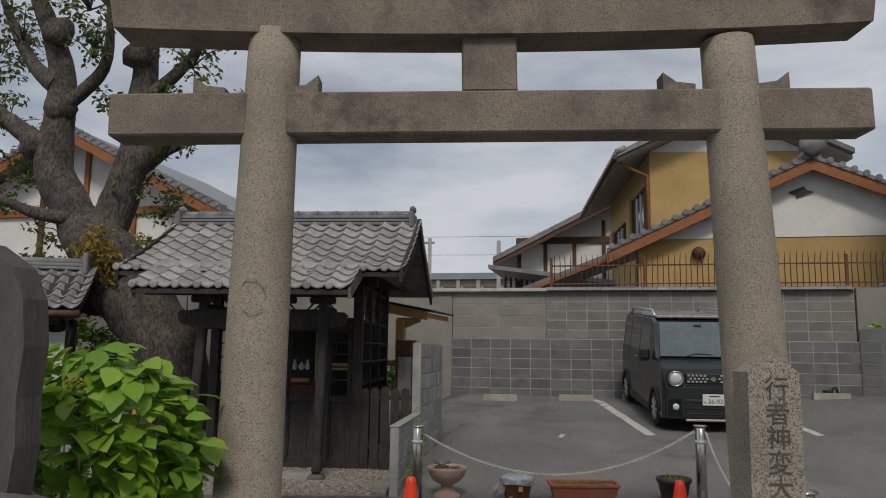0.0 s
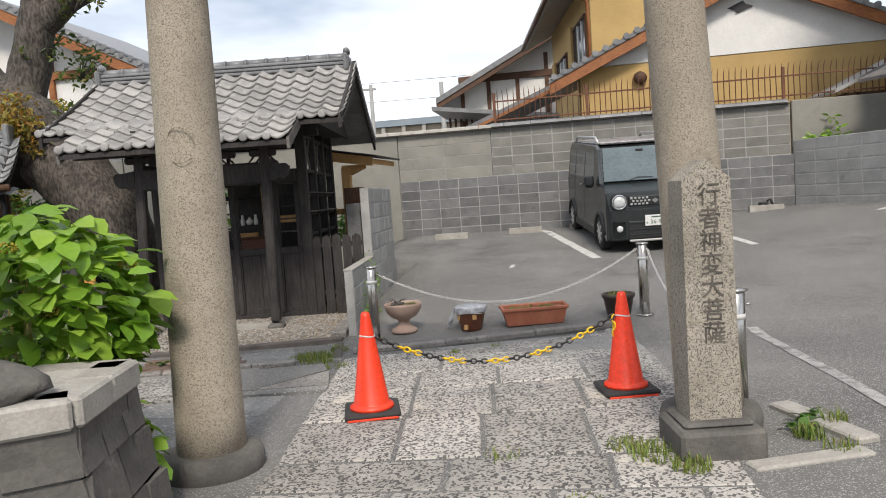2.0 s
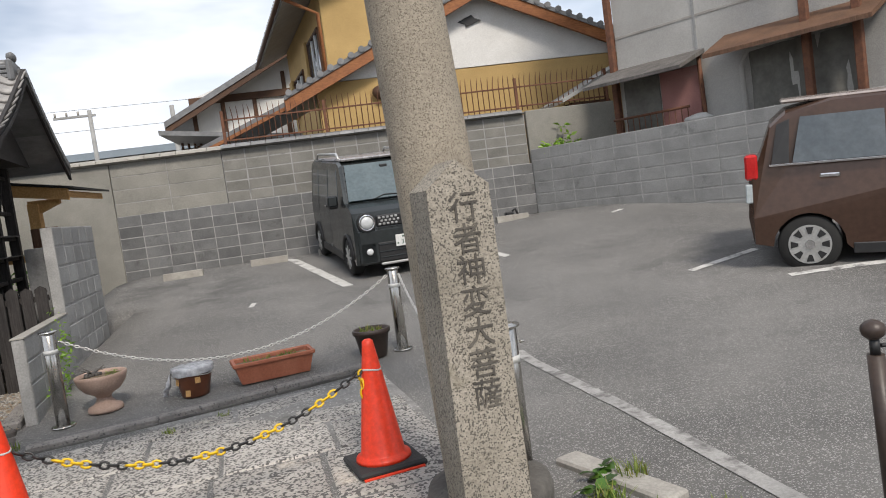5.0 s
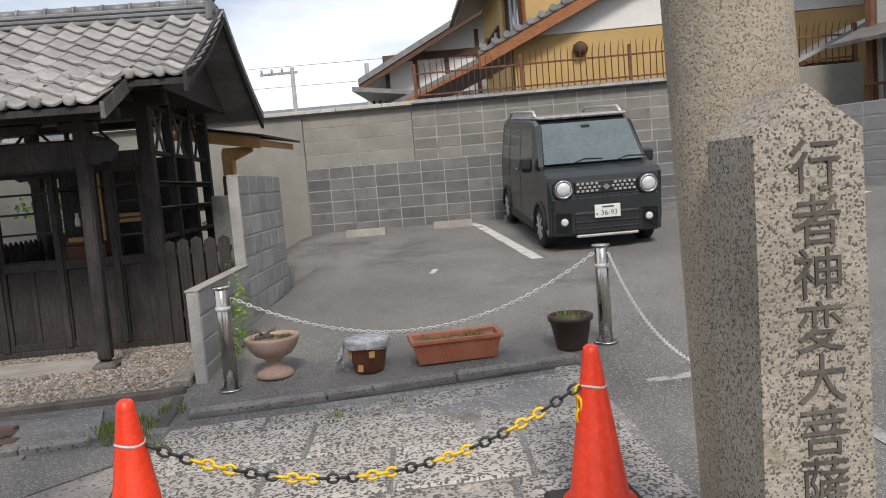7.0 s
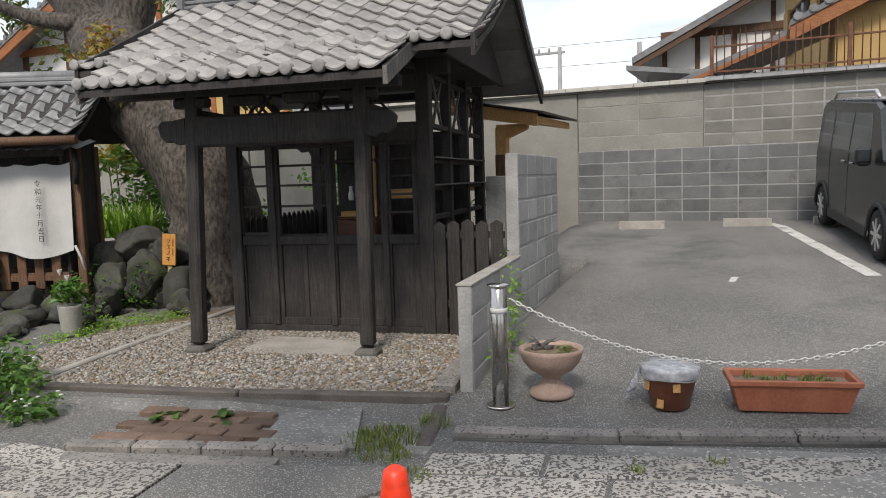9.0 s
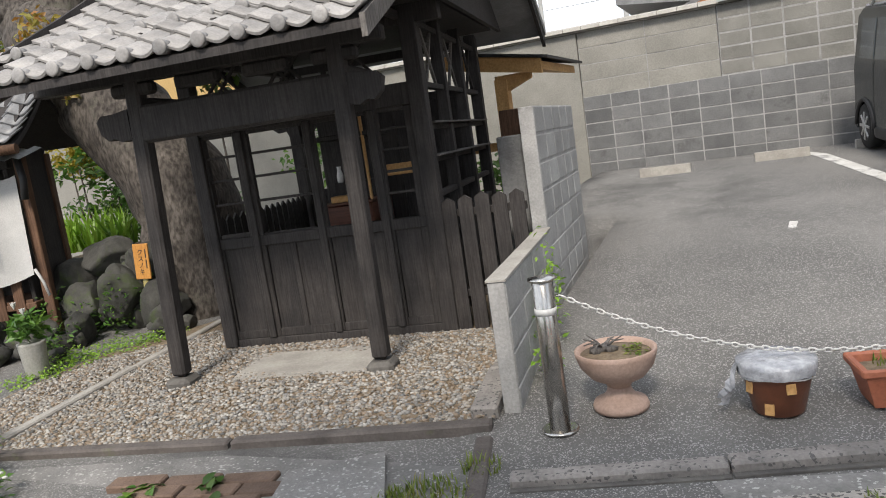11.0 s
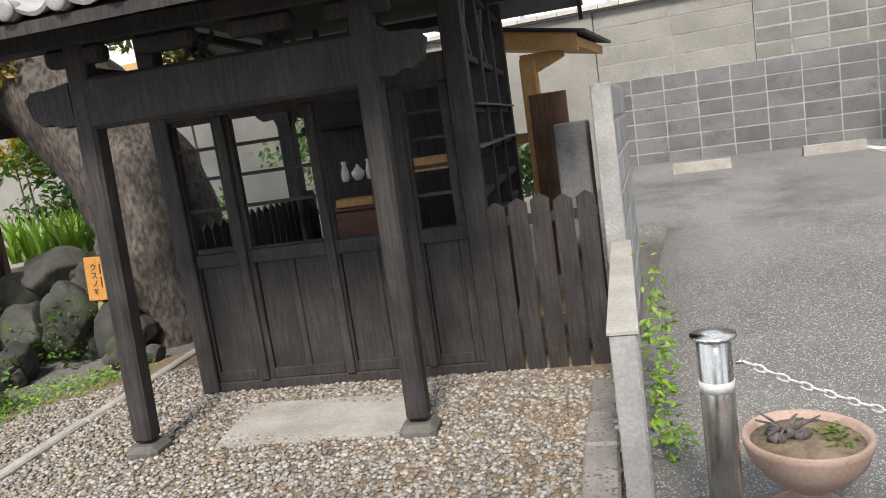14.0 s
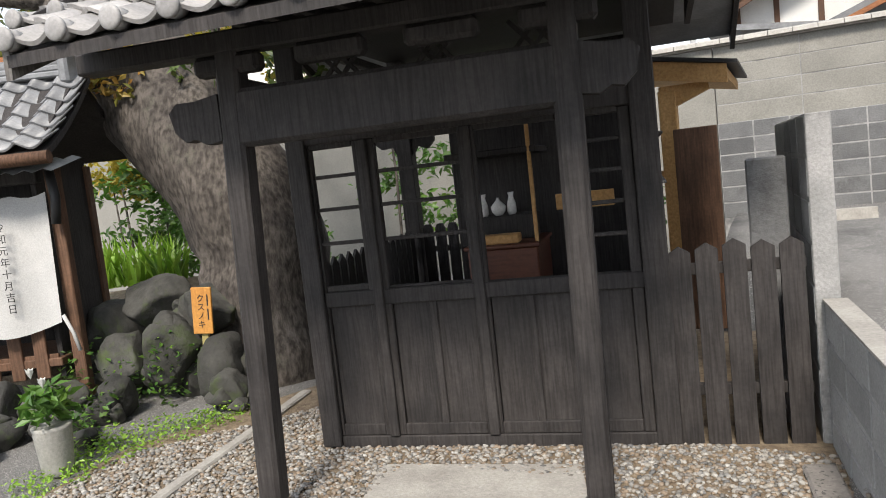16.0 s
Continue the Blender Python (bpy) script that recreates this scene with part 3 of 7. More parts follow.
# ---- court paving ----
def paving():
    """Granite slabs of the approach, in rows across, set between a left edge and the right kerb."""
    base = sheet("pavement", [(-0.35, 1.0), (2.6, 1.0), (2.45, 5.2), (2.12, 7.78), (-0.56, 7.08), (-0.1, 3.8)], -0.012, SLAB, "granite slab paving of the shrine approach")
    rows = [(1.0, 1.55), (1.55, 2.1), (2.1, 2.62), (2.62, 3.12), (3.12, 3.62), (3.62, 4.06), (4.06, 4.85), (4.85, 5.62), (5.62, 6.24), (6.24, 6.88), (6.88, 7.22)]
    cols = {0: [0, .4, .75, 1], 1: [0, .2, .55, .85, 1], 2: [0, .36, .7, 1], 3: [0, .15, .5, .8, 1], 4: [0, .3, .62, .9, 1], 5: [0, .40, .74, 1],
            6: [0, .27, .47, .72, 1], 7: [0, .28, .50, .74, 1], 8: [0, .28, .52, .78, 1], 9: [0, .34, .70, 1], 10: [0, .22, .55, .8, 1]}
    for i, (y0, y1) in enumerate(rows):
        for c0, c1 in zip(cols[i], cols[i][1:]):
            def pt(c, y):
                left = -0.35 + (0.25 * (y - 1) / 2.8 if y < 3.8 else 0.25 - 0.14 * (y - 3.8))
                x = left + (2.42 - 0.08 * max(0, y - 4) - left) * c
                yy = y + max(0, y - 3.2) / 3.6 * (0.27 * (x - 0.6))
                return x, yy
            g = 0.014
            q = [pt(c0, y0), pt(c1, y0), pt(c1, y1), pt(c0, y1)]
            cx, cy = sum(p[0] for p in q) / 4, sum(p[1] for p in q) / 4
            q = [(x + (g if x < cx else -g), y + (g if y < cy else -g)) for x, y in q]
            s = Shape()
            lift = rnd.uniform(0.004, 0.014)
            top = [(x - (0.012 if x > cx else -0.012) - cx, y - (0.012 if y > cy else -0.012) - cy, lot_z(x, y) + lift) for x, y in q]
            mid = [(x - cx, y - cy, lot_z(x, y) + lift - 0.010) for x, y in q]
            bot = [(x - cx, y - cy, lot_z(x, y) - 0.05) for x, y in q]
            s.add(top + mid + bot, [[0, 1, 2, 3]] + [[j, j + 4, (j + 1) % 4 + 4, (j + 1) % 4] for j in range(4)] + [[j + 4, j + 8, (j + 1) % 4 + 8, (j + 1) % 4 + 4] for j in range(4)])
            ob = part("slab", s, GRANITE, base)
            ob.location = (cx, cy, 0)


paving()


def bar(name, a, b, w, z0, z1, mat, label, n=3, bev=0.012):
    """A row of kerb stones from a to b (left side at a-b), tops following z0 to z1 above ground."""
    a, b = Vector(a), Vector(b)
    ang = math.degrees(math.atan2(b.y - a.y, b.x - a.x))
    ob = thing(name, label, "kerb", None, "", "structure")
    length = (b - a).length / n
    for i in range(n):
        p = a.lerp(b, i / n)
        c = a.lerp(b, (i + 0.5) / n)
        s = Shape().box(0.004, length - 0.004, 0, w, z0, z1, bev)
        k = part("kerb_stone", s, mat, ob)
        k.matrix_world = pose(p.x, p.y, lot_z(c.x, c.y), 0, math.degrees(math.atan2(lot_z(p.x, p.y) - lot_z(*(p + (b - a) / n)), length)), ang)
    return ob


bar("kerb", (-0.56, 7.12), (2.14, 7.82), 0.10, -0.12, 0.05, KERB, "low grey kerb stones between paving and asphalt", 3)
# dark stone strip added as the shade in the gap before the kerb
bar("kerb_gap_shade", (-0.55, 7.085), (2.15, 7.785), 0.035, -0.1, 0.012, DARKSTONE, "dark strip standing for the shaded gap before the kerb", 3, 0.002)
bar("kerb", (2.46, 4.75), (2.13, 7.78), 0.20, -0.12, 0.012, GRANITE, "flat granite edging stones", 4)
bar("kerb", (-3.95, 7.08), (-2.31, 7.385), 0.09, -0.12, 0.045, DARKKERB, "dark mossy kerb stone before the gravel", 1)
bar("kerb", (-2.30, 7.39), (-0.82, 7.67), 0.09, -0.12, 0.045, DARKKERB, "dark mossy kerb stone before the gravel", 1)
bar("kerb", (-0.62, 6.95), (-0.80, 7.62), 0.09, -0.12, 0.02, DARKKERB, "dark edging stone", 1)
bar("kerb", (-4.03, 7.2), (-4.60, 10.25), 0.085, -0.1, 0.045, LEDGE, "narrow cement edging strip in the gravel", 2)
bar("kerb", (-0.83, 7.80), (-1.03, 9.35), 0.15, -0.12, 0.05, KERB, "rough granite footing along the low wall", 3)
bar("kerb", (2.78, 4.92), (3.05, 4.22), 0.15, -0.1, 0.035, LEDGE, "broken cement drain edging", 2)
bar("kerb", (2.45, 3.85), (3.09, 4.07), 0.12, -0.1, 0.02, LEDGE, "flat cement drain edging", 1)


def left_court():
    base = sheet("pavement_west", [(-6.5, 1.5), (-0.36, 1.5), (-0.12, 3.8), (-0.56, 6.68), (-0.86, 7.38), (-3.42, 6.78), (-6.5, 6.4)], -0.004, SLAB, "grey stone flags of the court")
    base.location = (-0.05, 0.26, 0)
    ys = [1.6, 2.5, 3.3, 4.1, 4.75, 5.3, 5.75, 6.05]
    for j in range(len(ys) - 1):
        x = -6.3 + (j % 2) * 0.4
        while x < -0.9:
            w = rnd.uniform(0.75, 1.2)
            x1 = min(x + w, -0.30 - 0.05 * j)
            y0, y1 = ys[j] + 0.04 * x, ys[j + 1] + 0.04 * x
            z = lot_z(x, y1) + rnd.uniform(0.002, 0.010)
            s = Shape().box(0.008, x1 - x - 0.008, 0.008, y1 - y0 - 0.008, -0.05, 0, 0.008)
            k = part("slab", s, SLAB if (j + round(x * 3)) % 3 else GRANITE, base)
            k.location = (x, y0, z)
            x = x1
    # flags, cement and a pale triangle before the gravel
    for q, mat in (([(-1.66, 6.86), (-1.24, 7.11), (-0.92, 6.46), (-1.48, 6.3)], SLAB), ([(-2.47, 5.7), (-1.63, 5.92), (-1.5, 5.25), (-1.86, 5.18)], GRANITE), ([(-1.61, 5.93), (-0.61, 6.24), (-0.49, 5.99), (-0.92, 5.37), (-1.49, 5.26)], ASPHALT), ([(-0.9, 5.37), (-0.46, 5.95), (-0.31, 5.47)], KERB), ([(-1.82, 5.15), (-1.2, 5.27), (-1.16, 5.15), (-1.71, 5.05)], GRANITE), ([(-1.18, 5.27), (-0.3, 5.44), (-0.28, 5.3), (-1.14, 5.15)], SLAB), ([(-2.31, 5.74), (-1.16, 6.05), (-1.2, 6.17), (-2.4, 5.86)], KERB)):
        cx, cy = sum(p[0] for p in q) / len(q), sum(p[1] for p in q) / len(q)
        s = Shape().prism([(x - cx, y - cy) for x, y in q], -0.05, 0.0, "z")
        part("flag", s, mat, base).location = (cx, cy, lot_z(cx, cy) + 0.024 + rnd.uniform(0, 0.004))
    # brick patch of long worn pieces
    me = Shape().box(0.004, 0.302, 0.004, 0.118, -0.05, 0.0, 0.008).mesh("brick", BRICK)
    m = pose(-2.48, 6.08, 0, 0, 0, 13.1)
    for r in range(5):
        for c in range(3):
            p = m @ Vector((c * 0.308 + (0.154 if r % 2 else 0), r * 0.124, 0))
            k = new("brick", me)
            k.parent = base
            k.matrix_world = pose(p.x, p.y, lot_z(p.x, p.y) + rnd.uniform(0.016, 0.030), rnd.uniform(-2, 2), 0, 13.1 + rnd.uniform(-1, 1))


left_court()
bar("kerb", (-2.53, 6.16), (-0.98, 6.64), 0.10, -0.1, 0.05, KERB, "low row of worn kerb stones in the court", 4)


# ---- gravel ----
def in_poly(x, y, poly):
    k = False
    for (x0, y0), (x1, y1) in zip(poly, poly[1:] + poly[:1]):
        if (y0 > y) != (y1 > y) and x < (x1 - x0) * (y - y0) / (y1 - y0) + x0:
            k = not k
    return k


GRAVEL = [(-4.18, 7.15), (-3.9, 7.2), (-0.84, 7.75), (-1.0, 9.5), (-1.2, 12.2), (-4.0, 12.2), (-5.2, 9.0), (-5.0, 7.3)]


def pebbles(name, poly, count, r0, r1, seed, label, lift=0.0, mat=PEBBLE, avoid=()):
    rg = random.Random(seed)
    xs, ys = [p[0] for p in poly], [p[1] for p in poly]
    bm = bmesh.new()
    bmesh.ops.create_icosphere(bm, subdivisions=1, radius=1)
    base = [v.co.copy() for v in bm.verts]
    fs = [[v.index for v in f.verts] for f in bm.faces]
    bm.free()
    s = Shape()
    k = 0
    while k < count:
        x, y = rg.uniform(min(xs), max(xs)), rg.uniform(min(ys), max(ys))
        if not in_poly(x, y, poly) or any(a <= x <= b and c <= y <= d for a, b, c, d in avoid):
            continue
        r = rg.uniform(r0, r1)
        m = pose(x, y, lot_z(x, y) + lift + r * 0.25, rg.uniform(-20, 20), rg.uniform(-20, 20), rg.uniform(0, 360)) @ Matrix.Diagonal((r, r * rg.uniform(0.6, 0.95), r * rg.uniform(0.4, 0.65), 1))
        s.add(base, fs, m, True)
        k += 1
    return tagged(part(name, s, mat), label, "gravel", "", "stuff")


structure("gravel_bed", Shape().add([(x, y, lot_z(-2, y) + 0.022) for x, y in GRAVEL], [list(range(len(GRAVEL)))]), SOIL, "bed of the gravel yard")
pebbles("gravel", [(-4.18, 7.15), (-3.9, 7.2), (-0.84, 7.75), (-1.0, 9.5), (-4.3, 9.9), (-5.1, 8.9), (-5.0, 7.3)], 21000, 0.008, 0.021, 3, "mixed grey and brown river pebbles", 0.02, avoid=[(-3.15, -2.12, 8.58, 9.05)])

# the gate and the plinth beside it stand on one line
NEAR = Matrix.Translation((1.60, 0.17, 1.451)) @ Matrix.Diagonal((0.95, 0.95, 0.97, 1)) @ Matrix.Translation((-1.653, 0.258, -1.453))


# ---- torii ----
def torii():
    t = thing("torii", "weathered granite shrine gate with a sooty lintel", "shrine gate", pose(-0.45, 4.07, -0.03, 0, 0, 2.7) @ Matrix.Translation((0.45, -4.07, 0)) @ NEAR)
    L, R = Vector((-0.545, 3.755, 0)), Vector((2.50, 4.30, 0))
    ang = math.degrees(math.atan2(R.y - L.y, R.x - L.x))
    u = (R - L).normalized()

    def column(p, lean):
        s = Shape()
        pts, rad = [], []
        for i in range(13):
            k = i / 12
            pts.append((p.x + u.x * lean * k, p.y + u.y * lean * k, 0.05 + 3.47 * k))
            rad.append(0.205 - 0.042 * k)
        s.tube(pts, rad, 32)
        part("column", s, TORII, t)
        part("base_ring", Shape().lathe([(0.30, -0.1), (0.31, 0.05), (0.295, 0.10), (0.25, 0.115), (0.20, 0.118)], 28, Matrix.Translation(p)), DARKSTONE, t)

    column(L, 0.05)
    column(R, -0.16)
    m = pose(L.x, L.y, 0, 0, -1.3, ang)
    w = (R - L).length
    part("tie_beam", Shape().box(-0.86, w + 0.76, -0.115, 0.115, 2.85, 3.115, 0.012, m), TORII_TOP, t)
    for x, d in ((0.22, 1), (-0.16, -1), (w - 0.32, -1), (w + 0.07, 1)):
        x1 = x + d * 0.20
        poly = [(x, 3.115), (x1, 3.115), (x1, 3.235), (x + d * 0.12, 3.175), (x, 3.16)]
        if d < 0:
            poly = poly[::-1]
        part("wedge", Shape().prism(poly, -0.07, 0.07, "y", m), TORII_TOP, t)
    part("strut", Shape().box(1.32, 1.66, -0.10, 0.10, 3.115, 3.50, 0.012, m), TORII_TOP, t)

    def curved(z0, z1, x0, x1, d, rise, flare, name):
        s = Shape()
        vs, fs, n = [], [], 24
        for i in range(n + 1):
            k = i / n
            x = x0 + (x1 - x0) * k
            e = (2 * k - 1) ** 2 * rise
            f = flare * (2 * k - 1)
            vs += [(x, -d, z0 + e), (x, d, z0 + e), (x + f, d, z1 + e * 1.2), (x + f, -d, z1 + e * 1.2)]
        for i in range(n):
            for j in range(4):
                fs.append([4 * i + j, 4 * i + (j + 1) % 4, 4 * i + 4 + (j + 1) % 4, 4 * i + 4 + j][::-1])
        fs += [[0, 1, 2, 3], [4 * n + 3, 4 * n + 2, 4 * n + 1, 4 * n]]
        s.add(vs, fs, m)
        part(name, s, TORII_TOP, t)

    curved(3.46, 3.72, -0.84, w + 0.78, 0.15, 0.06, 0.05, "lower_lintel")
    curved(3.725, 3.96, -1.05, w + 1.0, 0.19, 0.09, 0.10, "top_lintel")
    # faint ring mark on a column
    part("ring_mark", Shape().tube([(L.x + 0.06 + 0.09 * math.cos(a) * 0.9, L.y - 0.20 + abs(math.cos(a)) * 0.03, 1.88 + 0.10 * math.sin(a)) for a in [0.2 + 0.36 * i for i in range(16)]], 0.003, 6), TORII, t, "faint round mark")


torii()


def marker_stone():
    t = thing("stone_marker", "granite marker pillar with carved characters on a square base", "stone pillar", pose(2.30, 4.24, 0, 0, 0, 9))
    part("pedestal", Shape().box(-0.225, 0.225, -0.24, 0.19, -0.1, 0.155, 0.02).box(-0.185, 0.185, -0.175, 0.165, 0.15, 0.185, 0.02), DARKSTONE, t, "dark damp stone base")
    vs, w0, w1, d0, d1 = [], 0.138, 0.127, 0.115, 0.11
    prof = [(-w0, 0.18), (w0, 0.18), (w1, 1.46), (0.0, 1.565), (-w1, 1.46)]
    part("shaft", Shape().prism(prof, -d0, d0), MARKER, t)
    s = Shape()
    k = 0
    # letters lie on the face; the shade of their grooves is in the colour
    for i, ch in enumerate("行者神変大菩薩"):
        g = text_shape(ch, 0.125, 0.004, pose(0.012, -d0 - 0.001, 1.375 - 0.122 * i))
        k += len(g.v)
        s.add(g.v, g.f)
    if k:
        part("inscription", s, CARVED_SHADE, t, "carved characters reading 行者神変大菩薩")


marker_stone()


# ---- cones and chain ----
def cone_thing(x, y, rot):
    c = thing("traffic_cone", "orange plastic traffic cone on a black rubber base", "traffic cone", pose(x, y, 0.012, 0, 0, rot), "cones across the approach")
    part("base", Shape().box(-0.19, 0.19, -0.19, 0.19, 0, 0.035, 0.012), RUBBER, c, "square black rubber base")
    part("under_plate", Shape().box(-0.17, 0.17, -0.20, 0.17, -0.006, 0.008, 0.003), ORANGE, c)
    part("cone", Shape().lathe([(0.155, 0.034), (0.150, 0.055), (0.128, 0.066), (0.122, 0.075), (0.034, 0.665), (0.030, 0.69), (0.018, 0.70)], 28), ORANGE, c)
    part("cord", Shape().tube([(0.052 * math.cos(a), 0.052 * math.sin(a), 0.535 + 0.006 * math.sin(2 * a)) for a in [i * 0.524 for i in range(13)]], 0.006, 6), BANDW, c, "pale cord loop")
    return c


CL, CR = (0.20, 4.98), (1.95, 5.38)
cone_thing(*CL, 16)
cone_thing(*CR, 12)


def catenary(a, b, sag, n):
    a, b = Vector(a), Vector(b)
    return [a.lerp(b, i / n) - Vector((0, 0, sag * 4 * (i / n) * (1 - i / n))) for i in range(n + 1)]


def link(s, p, q, r, wide, twist):
    """One oval chain link between two points."""
    p, q = Vector(p), Vector(q)
    d = (q - p).normalized()
    side = d.cross(Vector((0, 0, 1))).normalized() if abs(d.z) < 0.95 else Vector((1, 0, 0))
    up = side.cross(d)
    side = side * math.cos(twist) + up * math.sin(twist)
    c, h = (p + q) / 2, (q - p).length / 2 * 1.22
    pts = [c + d * (math.cos(a) * h) + side * (math.sin(a) * wide) for a in [i * math.pi / 4 for i in range(9)]]
    s.tube(pts, r, 5, None, False)


def plastic_chain():
    t = thing("plastic_chain", "yellow and black plastic chain hung between the cones", "chain")
    a, b = (CL[0] + 0.06, CL[1] + 0.01, 0.53), (CR[0] - 0.06, CR[1] - 0.02, 0.55)
    pts = catenary(a, b, 0.24, 44)
    pts += [Vector(b) + Vector((0, 0, -0.05 * i)) for i in range(1, 6)]
    for i in range(len(pts) - 1):
        s = Shape()
        link(s, pts[i], pts[i + 1], 0.0065, 0.017, (i % 2) * 1.57 + 0.4)
        part("link", s, YELLOWP if (i // 4) % 2 else BLACKP, t)


plastic_chain()


def bollard(x, y, label="brushed steel bollard with a flat cap"):
    z = lot_z(x, y)
    c = thing("bollard", label, "bollard", pose(x, y, z), "steel bollards at the car park")
    part("post", Shape().lathe([(0.053, 0), (0.053, 0.77), (0.047, 0.775)], 28), STEEL, c)
    part("flange", Shape().lathe([(0.095, 0), (0.095, 0.008), (0.085, 0.014)], 24), STEEL, c)
    part("cap", Shape().lathe([(0.062, 0.768), (0.072, 0.774), (0.070, 0.784), (0.02, 0.788)], 24), STEEL, c)
    part("band", Shape().lathe([(0.055, 0.60), (0.055, 0.635)], 24), BANDW, c, "pale tape band")
    part("eye_bolt", Shape().tube([(0.06, 0, 0.69), (0.085, 0, 0.69)], 0.008, 6), STEEL, c)
    return c


BL, BR, BT = (-0.470, 7.71), (2.40, 8.27), (2.58, 4.77)
for b in (BL, BR, BT):
    bollard(*b)


def metal_chain(a, b, sag, label):
    t = thing("metal_chain", label, "chain")
    n = int((Vector(b) - Vector(a)).length / 0.033)
    pts = catenary(a, b, sag, n)
    s = Shape()
    for i in range(n):
        link(s, pts[i], pts[i + 1], 0.0042, 0.0105, (i % 2) * 1.57 + 0.5)
    tagged(part("chain_link", s, CHAINW, t), kind="stuff")


metal_chain((BL[0] + 0.08, BL[1], lot_z(*BL) + 0.69), (BR[0] - 0.06, BR[1], lot_z(*BR) + 0.72), 0.42, "pale galvanised chain between steel bollards")
metal_chain((BR[0] + 0.05, BR[1] - 0.03, lot_z(*BR) + 0.72), (BT[0], BT[1] + 0.07, 0.70), 0.33, "pale galvanised chain between steel bollards")


# ---- pots ----
def leaf_cloud(s, centre, size, count, leaf, rg, tilt=60, hang=0.0, shell=0.0):
    """Small pointed folded leaves scattered in an ellipsoid."""
    for _ in range(count):
        while True:
            p = Vector((rg.uniform(-1, 1), rg.uniform(-1, 1), rg.uniform(-1, 1)))
            if shell <= p.length <= 1:
                break
        q = Vector((centre[0] + p.x * size[0], centre[1] + p.y * size[1], centre[2] + p.z * size[2]))
        l = leaf * rg.uniform(0.6, 1.2)
        m = pose(q.x, q.y, q.z, rg.uniform(-tilt, tilt) - hang, rg.uniform(-tilt, tilt), rg.uniform(0, 360))
        w = l * 0.24
        s.add([(0, 0, 0), (w, l * 0.45, 0.06 * l), (0, l, -0.08 * l), (-w, l * 0.45, 0.06 * l), (0, l * 0.5, -0.02 * l)], [[0, 1, 4], [1, 2, 4], [2, 3, 4], [3, 0, 4]], m)


def blades(s, x, y, z, rad, count, h, rg, w=0.005):
    for _ in range(count):
        a, r = rg.uniform(0, 6.28), rad * math.sqrt(rg.random())
        px, py = x + r * math.cos(a), y + r * math.sin(a)
        hh, t = h * rg.uniform(0.5, 1.2), rg.uniform(0, 6.28)
        dx, dy = math.cos(t), math.sin(t)
        b = hh * rg.uniform(0.2, 0.9)
        s.add([(px - dy * w, py + dx * w, z), (px + dy * w, py - dx * w, z), (px + dx * b * 0.4 + dy * w * 0.8, py + dy * b * 0.4 - dx * w * 0.8, z + hh * 0.6),
               (px + dx * b * 0.4 - dy * w * 0.8, py + dy * b * 0.4 + dx * w * 0.8, z + hh * 0.6), (px + dx * b, py + dy * b, z + hh)], [[0, 1, 2, 3], [3, 2, 4]])


rg = random.Random(11)


def urn(x, y):
    t = thing("pedestal_urn", "pinkish clay pedestal urn with a withered plant", "planter", pose(x, y, lot_z(x, y)) @ Matrix.Scale(0.93, 4))
    part("bowl", Shape().lathe([(0.065, 0.13), (0.075, 0.15), (0.15, 0.19), (0.20, 0.25), (0.222, 0.315), (0.225, 0.34), (0.215, 0.345), (0.20, 0.335), (0.19, 0.30)], 32), PINKCLAY, t)
    part("foot", Shape().lathe([(0.15, 0), (0.155, 0.02), (0.145, 0.045), (0.10, 0.065), (0.07, 0.10), (0.062, 0.135)], 32), PINKCLAY, t)
    part("soil", Shape().lathe([(0.195, 0.29), (0.195, 0.315), (0.10, 0.325), (0.02, 0.33)], 20), SOIL, t)
    s = Shape()
    for i in range(7):
        s.lump((rg.uniform(-0.11, -0.01), rg.uniform(-0.08, 0.06), 0.34), (0.035, 0.028, 0.03), i, 0.7, 1)
    for i in range(9):
        a = rg.uniform(0, 6.28)
        s.tube([(-0.06, 0, 0.34), (-0.06 + 0.05 * math.cos(a), 0.05 * math.sin(a), 0.38), (-0.06 + 0.11 * math.cos(a), 0.11 * math.sin(a), 0.36 + rg.uniform(0, 0.06))], [0.008, 0.006, 0.003], 5)
    tagged(part("dead_stump", s, GREYWOOD, t, "withered brown plant stump"), kind="stuff")
    s = Shape()
    leaf_cloud(s, (0.10, 0.02, 0.335), (0.07, 0.1, 0.012), 60, 0.035, rg, 30)
    tagged(part("seedling", s, GRASS, t), kind="stuff")


urn(-0.205, 7.96)


